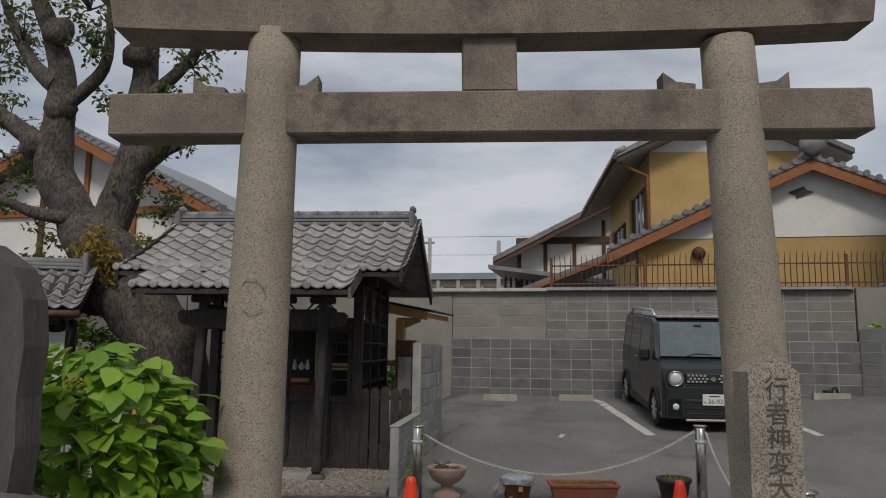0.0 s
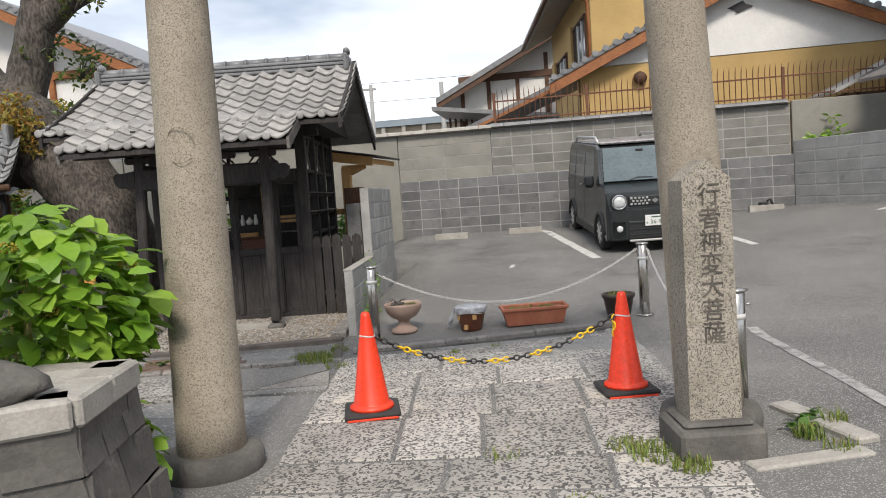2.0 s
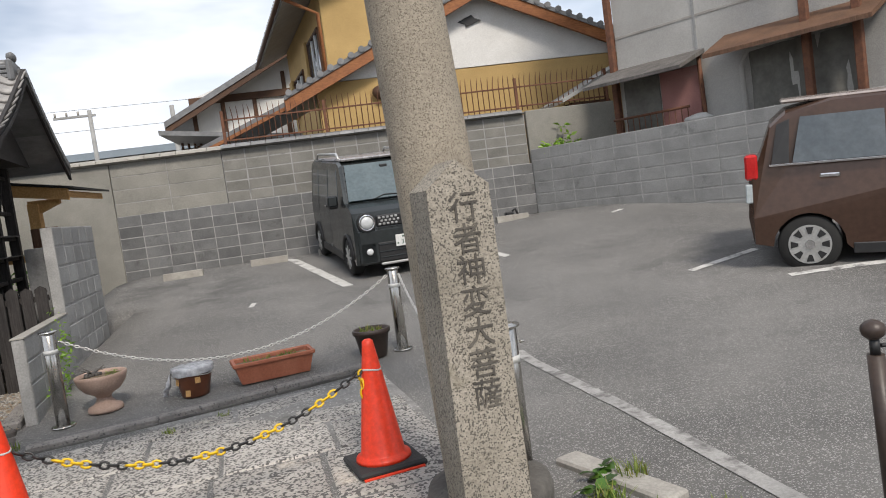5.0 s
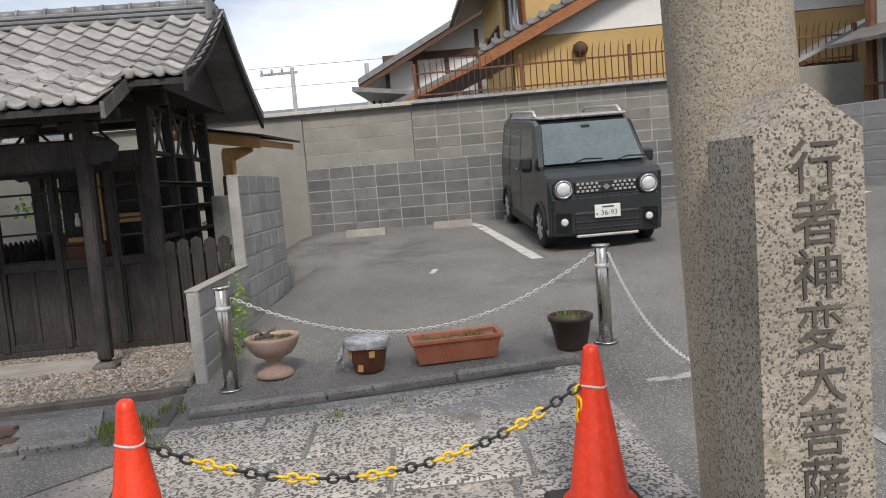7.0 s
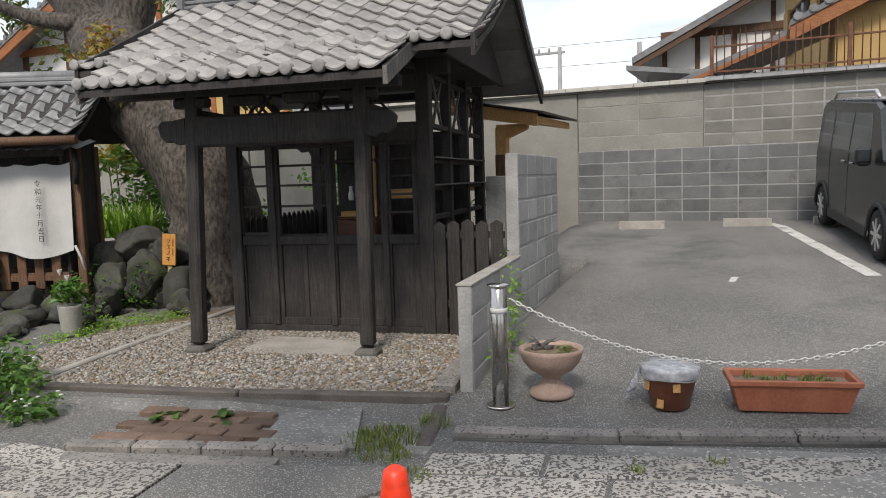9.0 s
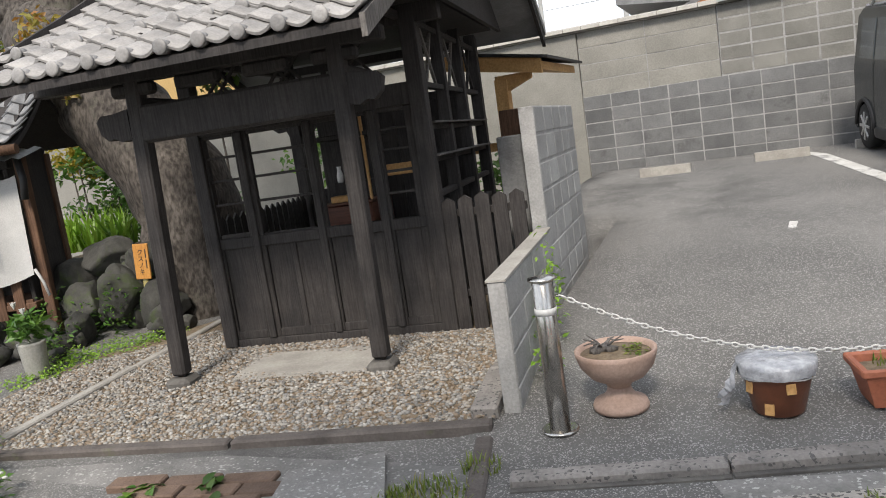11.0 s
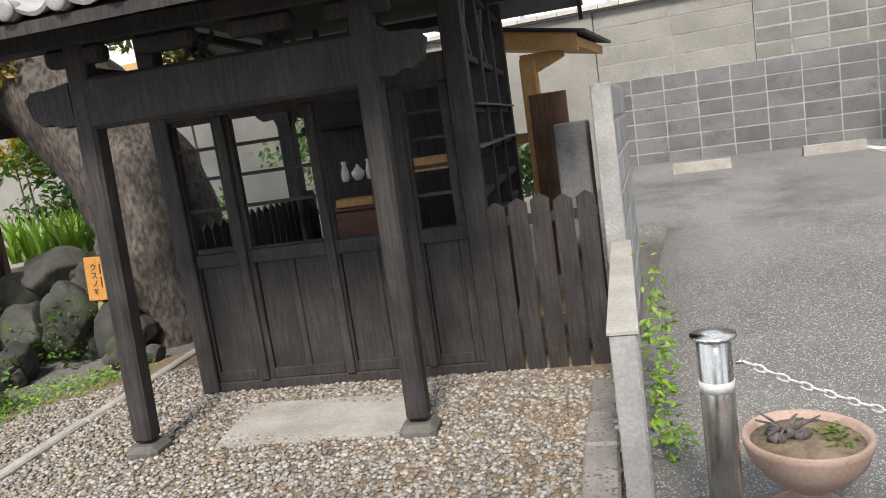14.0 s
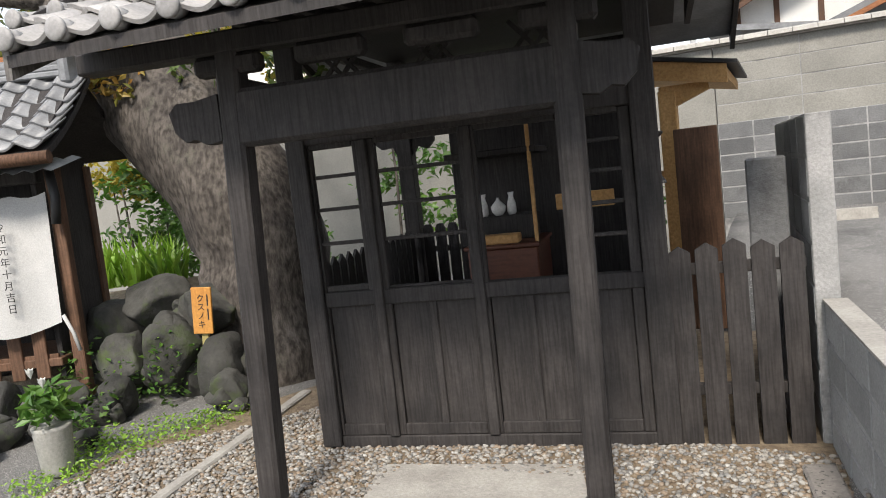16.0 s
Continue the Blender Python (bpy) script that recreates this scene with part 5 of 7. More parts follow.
def picket_fence():
    m = H @ pose(W_HALL + 0.06, -0.02, 0)
    t = thing("picket_fence", "dark wooden picket fence between hall and wall", "fence", m)
    for i in range(5):
        a = 0.0 + i * 0.134
        h = 1.09 + rnd.uniform(-0.015, 0.02)
        poly = [(a, 0.02), (a + 0.112, 0.02), (a + 0.112, h - 0.035), (a + 0.056, h), (a, h - 0.035)]
        part("picket", Shape().prism(poly, -0.02, 0.005), BLACKWOOD, t)
    for z in (0.28, 0.92):
        part("fence_rail", Shape().box(0, 0.66, 0.006, 0.045, z, z + 0.06, 0.004), BLACKWOOD, t)


picket_fence()


def annex():
    t = thing("cedar_canopy", "new yellow cedar canopy beside the hall", "canopy", pose(-0.22, 1.0, 0.09))
    part("post", Shape().box(-1.93, -1.78, 11.5, 11.64, -0.05, 1.98, 0.008), NEWWOOD, t)
    part("bracket", Shape().prism([(-1.92, 1.78), (-1.50, 1.95), (-1.50, 2.02), (-1.92, 2.02)], 11.52, 11.60), NEWWOOD, t)
    poly = [(-2.6, 2.19), (-1.34, 1.97), (-1.34, 2.13), (-2.6, 2.36)]
    part("fascia", Shape().prism(poly, 11.42, 11.47), NEWWOOD, t)
    part("roof", Shape().prism([(-2.7, 2.38), (-1.25, 2.12), (-1.25, 2.15), (-2.7, 2.42)], 11.38, 13.2), TRIM, t, "thin dark roof sheet")
    part("soffit", Shape().prism([(-2.6, 2.24), (-1.34, 2.01), (-1.34, 2.10), (-2.6, 2.34)], 11.48, 13.1), NEWWOOD, t)
    part("rail", Shape().box(-2.5, -1.5, 11.56, 11.62, 1.18, 1.28, 0.006), NEWWOOD, t)
    part("side_board", Shape().box(-1.76, -1.42, 11.0, 11.03, -0.05, 1.62, 0.006), BROWNWOOD, t, "brown stained board")


annex()

# ---- car park things ----
def wheel_stop(x, y, rot):
    z = lot_z(x, y)
    t = thing("wheel_stop", "weathered concrete wheel stop on the asphalt", "wheel stop", pose(x, y, z, 0, 0, rot), "wheel stops by the back wall")
    part("block", Shape().prism([(-0.08, -0.02), (0.08, -0.02), (0.06, 0.11), (-0.06, 0.11)], -0.33, 0.33, "x"), LEDGE, t)


for x, y in ((-0.63, 14.75), (0.83, 15.05), (2.05, 15.35), (5.6, 15.7)):
    wheel_stop(x, y, 3)


def wheel(parent, x, y, r, w, side, spokes, cover=False):
    """A wheel whose axle runs along x; side: +1 or -1 outwards."""
    t = part("tyre", Shape().lathe([(r * 0.66, -w / 2), (r * 0.95, -w / 2), (r, -w * 0.36), (r, w * 0.36), (r * 0.95, w / 2), (r * 0.66, w / 2)], 32, pose(x, y, r, 0, 90, 0)), TYRE, parent)
    o = side * (w / 2 + 0.006)
    part("rim", Shape().tube([(x + o - side * 0.05, y, r), (x + o, y, r)], r * 0.67, 28), ALLOY if cover else TRIM, t)
    for i in range(spokes):
        a = 360 / spokes * i
        m = pose(x + o, y, r, a, 0, 0)
        part("spoke", Shape().box(-0.012, 0.012, -r * (0.11 if cover else 0.06), r * (0.11 if cover else 0.06), r * 0.14, r * 0.62, 0.004, m), ALLOY, t)
    part("hub", Shape().tube([(x + o - 0.02 * side, y, r), (x + o + 0.018 * side, y, r)], r * 0.17, 16), ALLOY, t)


def arc_cut(profile, cx, r, z0):
    """Points of a wheel-arch notch, going backwards along the lower edge."""
    return [(cx + r * math.cos(a), z0 + r * math.sin(a)) for a in [math.pi * i / 10 for i in range(11)]]


def box_van():
    K = 1.02
    van = thing("box_van", "dark grey boxy small van with round headlights and a pale roof", "car", pose(3.0, 12.05, lot_z(3.0, 12.05), 5.0, 0, 9) @ Matrix.Scale(K, 4), "")
    # local: front faces -y at y=0, x across, length 3.4, width 1.47, height 1.79
    w = 0.735

    def side_poly():
        low = [(0.10, 0.20), (0.04, 0.36), (0.03, 0.70), (0.06, 0.94), (0.16, 1.00), (0.52, 1.06)]
        top = [(0.92, 1.60), (1.10, 1.66), (3.20, 1.68), (3.36, 1.60), (3.40, 0.95), (3.38, 0.25)]
        back = [(p[0], p[1]) for p in arc_cut(None, 2.98, 0.31, 0.27)]
        front = [(p[0], p[1]) for p in arc_cut(None, 0.56, 0.31, 0.27)]
        back = [(x, z) for x, z in back if z > 0.2]
        return low + top + [(3.30, 0.22)] + back + [(2.66, 0.2), (0.88, 0.2)] + front
    body_low = Shape()
    poly = side_poly()
    n = len(poly)
    vs, fs = [], []
    for x, inset in ((-w, 0.04), (-w + 0.05, 0), (w - 0.05, 0), (w, 0.04)):
        for y, z in poly:
            tuck = 0.085 * max(0, (z - 1.0)) / 0.7
            yy = min(max(y, 0.03 + inset), 3.40 - inset)
            vs.append((x - math.copysign(tuck, x), yy, z - (inset * 0.7 if z > 1.5 else 0)))
    for k in range(3):
        for i in range(n):
            fs.append([k * n + i, k * n + (i + 1) % n, (k + 1) * n + (i + 1) % n, (k + 1) * n + i][::-1])
    fs += [list(range(n)), [3 * n + i for i in range(n)][::-1]]
    body_low.add(vs, fs)
    part("body", body_low, CARDARK, van)
    part("roof_panel", Shape().box(-0.62, 0.62, 0.95, 3.26, 1.655, 1.70, 0.02), CARROOF, van, "pale silver roof")
    for s in (-1, 1):
        part("roof_rail", Shape().tube([(s * 0.60, 1.15, 1.69), (s * 0.60, 1.3, 1.77), (s * 0.60, 2.9, 1.77), (s * 0.60, 3.05, 1.69)], 0.022, 8), ALLOY, van, "silver roof rail")
        # side glass, doors
        m = Shape()
        x = s * 0.687
        for y0, y1, name in ((0.98, 1.75, "front"), (1.83, 2.60, "rear"), (2.68, 3.16, "quarter")):
            z0, z1 = 1.08, 1.53
            slant = 0.30 if name == "front" else 0
            q = [(s * 0.728, y0 - 0.02, z0), (s * 0.728, y1, z0), (s * 0.676, y1, z1), (s * 0.676, y0 + slant * 0.5, z1)]
            sh = Shape()
            sh.add(q + [(a - s * 0.015, b, c) for a, b, c in q], [[0, 1, 2, 3] if s < 0 else [3, 2, 1, 0]] + [[i, i + 4, (i + 1) % 4 + 4, (i + 1) % 4] for i in range(4)])
            part("side_window", sh, GLASS_DARK, van, "dark tinted window")
        for y in (1.79, 2.64):
            part("door_gap", Shape().box(s * 0.7345 - 0.003, s * 0.7345 + 0.003, y - 0.004, y + 0.004, 0.30, 1.06, 0.001), TRIM, van)
        for y in (1.62, 1.98):
            part("door_handle", Shape().box(s * 0.742 - 0.012, s * 0.742 + 0.012, y - 0.07, y + 0.07, 0.93, 0.965, 0.01), CHROME, van, "chrome door handle")
        part("sill_trim", Shape().box(s * 0.735 - 0.015, s * 0.735 + 0.015, 0.95, 2.60, 0.18, 0.30, 0.01), TRIM, van)
        mir = part("mirror", Shape().box(s * 0.83 - 0.075, s * 0.83 + 0.075, 0.78, 0.90, 0.98, 1.18, 0.03), TRIM, van)
        part("mirror_shell", Shape().box(s * 0.84 - 0.07, s * 0.84 + 0.07, 0.765, 0.80, 1.02, 1.17, 0.015), CARDARK, mir)
        for cy in (0.56, 2.98):
            wheel(van, s * 0.655, cy, 0.275, 0.16, s, 8)
            part("arch_trim", Shape().tube([(s * 0.735, cy + 0.325 * math.cos(a), 0.27 + 0.325 * math.sin(a)) for a in [math.pi * i / 12 for i in range(13)]], 0.028, 6), TRIM, van)
        # round headlight in a dark surround
        hl = part("headlight", Shape().tube([(s * 0.545, 0.06, 0.80), (s * 0.545, -0.005, 0.80)], 0.135, 28), TRIM, van)
        part("lamp_ring", Shape().tube([(s * 0.545 + 0.105 * math.cos(a), -0.010, 0.80 + 0.105 * math.sin(a)) for a in [math.pi * i / 12 for i in range(25)]], 0.014, 6, None, False), CHROME, hl)
        part("lamp_lens", Shape().lathe([(0.09, 0), (0.085, 0.012), (0.03, 0.022)], 24, pose(s * 0.545, -0.005, 0.80, 90)), LAMPGLASS, hl)
        part("turn_signal", Shape().lump((s * 0.60, 0.035, 0.595), (0.055, 0.03, 0.045), 1, 0.05), AMBER, van, "amber turn signal")
        fog = part("fog_light_housing", Shape().box(s * 0.56 - 0.13, s * 0.56 + 0.13, 0.0, 0.08, 0.22, 0.52, 0.02), CARDARK, van)
        part("fog_light", Shape().lathe([(0.05, 0), (0.045, 0.012), (0.02, 0.018)], 18, pose(s * 0.545, -0.002, 0.385, 90)), LAMPGLASS, fog)
    # windscreen, bonnet line, grille, bumper
    q = [(-0.66, 0.50, 1.075), (0.66, 0.50, 1.075), (0.585, 0.90, 1.585), (-0.585, 0.90, 1.585)]
    sh = Shape()
    sh.add([(a, b - 0.018, c + 0.012) for a, b, c in q] + q, [[0, 1, 2, 3]] + [[i + 4, (i + 1) % 4 + 4, (i + 1) % 4, i] for i in range(4)])
    part("windscreen", sh, GLASS_GREEN, van, "greenish windscreen")
    for a in (-0.30, 0.28):
        part("wiper", Shape().tube([(a, 0.47, 1.075), (a + 0.18, 0.505, 1.13), (a + 0.42, 0.50, 1.115)], 0.008, 5), TRIM, van)
    part("windscreen_camera", Shape().box(-0.06, 0.06, 0.82, 0.86, 1.50, 1.56, 0.01), TRIM, van)
    grille = part("grille", Shape().box(-0.40, 0.40, 0.0, 0.05, 0.72, 0.88, 0.015), TRIM, van, "black grille with silver mesh")
    for i in range(13):
        for j in range(3):
            x = -0.36 + i * 0.06 + (0.03 if j % 2 else 0)
            if abs(x) < 0.07 or x > 0.37:
                continue
            part("grille_stud", Shape().box(x - 0.019, x + 0.019, -0.010, 0.002, 0.742 + j * 0.045, 0.772 + j * 0.045, 0.006), ALLOY, grille)
    part("badge", Shape().prism([(-0.05, 0.80), (0.0, 0.76), (0.05, 0.80), (0.0, 0.84)], -0.018, 0.004), CHROME, grille, "plain chrome badge")
    bump = part("bumper", Shape().box(-0.69, 0.69, 0.0, 0.12, 0.20, 0.70, 0.03), CARDARK, van)
    part("air_intake", Shape().box(-0.42, 0.42, -0.012, 0.02, 0.22, 0.50, 0.015), TRIM, bump)
    for z in (0.28, 0.36, 0.46):
        part("intake_bar", Shape().box(-0.41, 0.41, -0.022, -0.008, z, z + 0.016, 0.004), CARDARK, bump)
    part("skid_plate", Shape().box(-0.40, 0.40, -0.02, 0.05, 0.175, 0.21, 0.01), ALLOY, bump)
    plate = part("number_plate", Shape().box(-0.165, 0.165, -0.035, -0.022, 0.415, 0.58, 0.004), PLATE, van, "white number plate with green figures 36-93")
    g = text_shape("36-93", 0.095, 0.001, pose(0.02, -0.0365, 0.472))
    part("plate_figures", g, PLATEINK, plate)
    part("plate_bar", Shape().box(-0.07, 0.08, -0.0372, -0.035, 0.540, 0.560, 0.001), PLATEINK, plate)
    part("plate_bar", Shape().box(-0.145, -0.125, -0.0372, -0.035, 0.45, 0.475, 0.001), PLATEINK, plate)


box_van()


def brown_car():
    """Compact hatchback seen from its side; rear towards -x."""
    car = thing("hatchback", "brown compact hatchback with a pale roof and silver wheel covers", "car", pose(6.17, 8.45, lot_z(6.37, 8.15) - 0.03, 4.5, 2.8, -34) @ Matrix.Scale(1.08, 4))
    prof = [(0.04, 0.30), (0.0, 0.55), (0.02, 0.98), (0.10, 1.08), (0.22, 1.42), (0.36, 1.54), (0.75, 1.62), (1.7, 1.61), (2.15, 1.50), (2.62, 1.06), (3.2, 0.96), (3.38, 0.80), (3.40, 0.35), (3.3, 0.22)]
    front = [(2.86 + 0.31 * math.cos(a), 0.27 + 0.31 * math.sin(a)) for a in [math.pi * i / 10 for i in range(11)]]
    rear = [(0.52 + 0.31 * math.cos(a), 0.27 + 0.31 * math.sin(a)) for a in [math.pi * i / 10 for i in range(11)]]
    poly = prof + front + [(2.5, 0.2), (0.9, 0.2)] + rear
    n = len(poly)
    vs, fs = [], []
    for k, (y, ins) in enumerate(((0.0, 0.05), (0.06, 0.0), (1.41, 0.0), (1.47, 0.05))):
        for x, z in poly:
            tuck = 0.16 * max(0, z - 0.98) / 0.6
            yy = y + tuck if k < 2 else y - tuck
            vs.append((min(max(x, ins), 3.4 - ins), yy, z - (ins * 0.6 if z > 1.3 else 0)))
    for k in range(3):
        for i in range(n):
            fs.append([k * n + i, (k + 1) * n + i, (k + 1) * n + (i + 1) % n, k * n + (i + 1) % n][::-1])
    fs += [list(range(n))[::-1], [3 * n + i for i in range(n)]]
    part("body", Shape().add(vs, fs), CARBROWN, car)
    part("roof_panel", Shape().box(0.32, 2.0, 0.22, 1.25, 1.60, 1.635, 0.02), CARSHINE, car, "pale bronze roof")
    for x0, x1 in ((0.42, 1.16), (1.24, 2.05)):
        q = [(x0 - 0.02, 0.012, 1.06), (x1 + (0.35 if x1 > 2 else 0), 0.012, 1.06), (x1, 0.128, 1.47), (x0 + (0.06 if x0 < 1 else 0), 0.128, 1.47)]
        part("side_window", Shape().add([(a, b - 0.012, c) for a, b, c in q] + q, [[0, 1, 2, 3]] + [[i + 4, (i + 1) % 4 + 4, (i + 1) % 4, i] for i in range(4)]), GLASS_DARK, car, "dark glass")
    part("quarter_window", Shape().add([(0.22, -0.001, 1.06), (0.37, -0.001, 1.06), (0.39, 0.112, 1.46), (0.28, 0.112, 1.42), (0.22, 0.02, 1.06), (0.37, 0.02, 1.06), (0.39, 0.13, 1.46), (0.28, 0.13, 1.42)],
                                       [[0, 1, 2, 3], [4, 0, 3, 7], [5, 6, 2, 1]]), TRIM, car)
    part("tail_light", Shape().box(-0.015, 0.10, -0.004, 0.16, 0.92, 1.16, 0.02), REDLENS, car, "red tail light")
    part("reflector", Shape().box(-0.015, 0.05, -0.002, 0.12, 0.70, 0.88, 0.01), PALEGLASS, car)
    for x in (0.62, 1.38):
        part("door_handle", Shape().box(x, x + 0.17, -0.022, 0.004, 0.90, 0.94, 0.01), CHROME, car, "chrome door handle")
    for x in (1.20, 2.2):
        part("door_gap", Shape().box(x - 0.004, x + 0.004, -0.003, 0.004, 0.30, 1.05, 0.001), TRIM, car)
    part("waist_trim", Shape().box(0.20, 2.5, -0.003, 0.006, 1.035, 1.055, 0.002), CHROME, car)
    part("sill_trim", Shape().box(0.88, 2.5, -0.012, 0.02, 0.18, 0.28, 0.008), TRIM, car)
    for cx in (0.52, 2.86):
        for y, s in ((0.10, -1), (1.37, 1)):
            t = part("tyre", Shape().lathe([(0.18, -0.08), (0.262, -0.08), (0.275, -0.055), (0.275, 0.055), (0.262, 0.08), (0.18, 0.08)], 32, pose(cx, y, 0.275, 90)), TYRE, car)
            o = y + s * 0.087
            part("wheel_cover", Shape().tube([(cx, o - s * 0.04, 0.275), (cx, o, 0.275)], 0.186, 28), ALLOY, t, "silver wheel cover")
            for i in range(8):
                m = pose(cx, o + s * 0.004, 0.275, 0, 45 * i, 0)
                part("cover_slot", Shape().prism([(-0.014, 0.10), (0.014, 0.10), (0.034, 0.165), (-0.034, 0.165)], -0.004, 0.004, "y", m), TRIM, t)
            part("hub", Shape().tube([(cx, o, 0.275), (cx, o + s * 0.014, 0.275)], 0.045, 16), CHROME, t)


brown_car()


def pole_bollard(x, y):
    t = thing("chain_post", "brown pole with a ball top in a rounded concrete foot", "bollard", pose(x, y, 0) @ Matrix.Diagonal((1, 1, 0.86, 1)))
    part("foot", Shape().lathe([(0.10, 0), (0.125, 0.04), (0.12, 0.09), (0.09, 0.13), (0.045, 0.15)], 24), TERRA_FOOT, t, "reddish-brown rounded foot")
    part("pole", Shape().tube([(0, 0, 0.15), (-0.02, 0, 0.86)], 0.027, 16), DARKPOT, t)
    part("neck", Shape().tube([(-0.02, 0, 0.86), (-0.021, 0, 0.92)], 0.016, 10), TRIM, t)
    part("ball", Shape().lump((-0.022, 0, 0.955), (0.04, 0.04, 0.04), 1, 0.0, 2), DARKPOT, t)
    part("hook", Shape().tube([(0.0, 0, 0.89), (0.06, 0, 0.885)], 0.009, 6), TRIM, t)
    part("rope", Shape().tube([(0.06, 0, 0.885), (0.5, 0.02, 0.86), (1.2, 0.05, 0.84)], 0.011, 6), CHAINW, t, "pale twisted rope")


pole_bollard(3.50, 3.46)
solid("hose_box", Shape().box(5.55, 5.72, 15.95, 16.1, lot_z(5.6, 16) - 0.02, lot_z(5.6, 16) + 0.16, 0.02).tube([(5.70, 16.0, 0.9), (5.76, 15.98, 0.95), (5.82, 15.95, 0.78)], 0.025, 8), TRIM, "small black box with a white pipe by the wall", "box")


# ---- spiked fence on the back wall ----
def spiked_fence():
    z = 2.90
    t = thing("spiked_fence", "rusty iron fence with outward-bent spikes above the wall", "fence", pose(0, BACK + 0.12, z))
    x0, x1 = 0.25, 8.2
    for h in (0.12, 0.52):
        part("fence_rail", Shape().box(x0, x1, -0.015, 0.015, h, h + 0.03, 0.004), RUST, t)
    for i in range(5):
        x = x0 + i * (x1 - x0) / 4
        part("fence_post", Shape().box(x - 0.03, x + 0.03, -0.03, 0.03, -0.05, 0.72, 0.006), RUST, t)
    me = Shape().tube([(0, 0, 0.05), (0, 0, 0.60), (0, -0.03, 0.70), (0, -0.085, 0.80)], [0.010, 0.010, 0.009, 0.002], 6).mesh("spike", RUST)
    x = x0 + 0.08
    while x < x1:
        ob = new("spike", me)
        ob.parent = t
        ob.location = (x, 0, 0)
        ob.rotation_euler = (0, rnd.uniform(-0.02, 0.02), rnd.uniform(-0.3, 0.3))
        x += 0.115


spiked_fence()

# ---- houses beyond the wall ----
def gable_roof(parent, apex, left, right, y0, y1, thick, mat, edge_mat, barge=0.22):
    """Two roof slabs with a ridge along y; points are (x, z)."""
    for a, b in ((left, apex), (apex, right)):
        poly = [a, b, (b[0], b[1] + thick), (a[0], a[1] + thick)]
        part("roof_slab", Shape().prism(poly, y0, y1), mat, parent, "grey tiled roof")
        poly = [(a[0], a[1] - barge), (b[0], b[1] - barge), (b[0], b[1] + 0.02), (a[0], a[1] + 0.02)]
        part("barge_board", Shape().prism(poly, y0 + 0.03, y0 + 0.12), edge_mat, parent, "stained wooden barge board")
        n = int(math.hypot(b[0] - a[0], b[1] - a[1]) / 0.27)
        me = Shape().tube([(0, 0, 0), (0, 0.5, 0)], 0.075, 8).mesh("verge_tile", DARKTILE)
        for i in range(n):
            k = (i + 0.5) / n
            ob = new("verge_tile", me)
            ob.parent = parent
            ob.location = (a[0] + (b[0] - a[0]) * k, y0 - 0.03, a[1] + (b[1] - a[1]) * k + thick)


def window(parent, q, mat=GLASS_DARK, bars=1):
    """A glazed window in the plane of its four corners (bottom left, bottom right, top right, top left)."""
    q = [Vector(p) for p in q]
    n = (q[1] - q[0]).cross(q[3] - q[0]).normalized() * 0.05
    w = part("window", Shape().add([p + n * 0.3 for p in q] + q, [[0, 1, 2, 3]] + [[i + 4, (i + 1) % 4 + 4, (i + 1) % 4, i] for i in range(4)]), mat, parent)
    for i in range(4):
        a, b = q[i] + n * 0.5, q[(i + 1) % 4] + n * 0.5
        part("window_frame", Shape().tube([a, b], 0.045, 4, None, True, False), DARKEAVE, w)
    for i in range(bars):
        k = (i + 1) / (bars + 1)
        part("window_bar", Shape().tube([q[0].lerp(q[1], k) + n * 0.5, q[3].lerp(q[2], k) + n * 0.5], 0.03, 4, None, True, False), ALLOY, w)
    return w


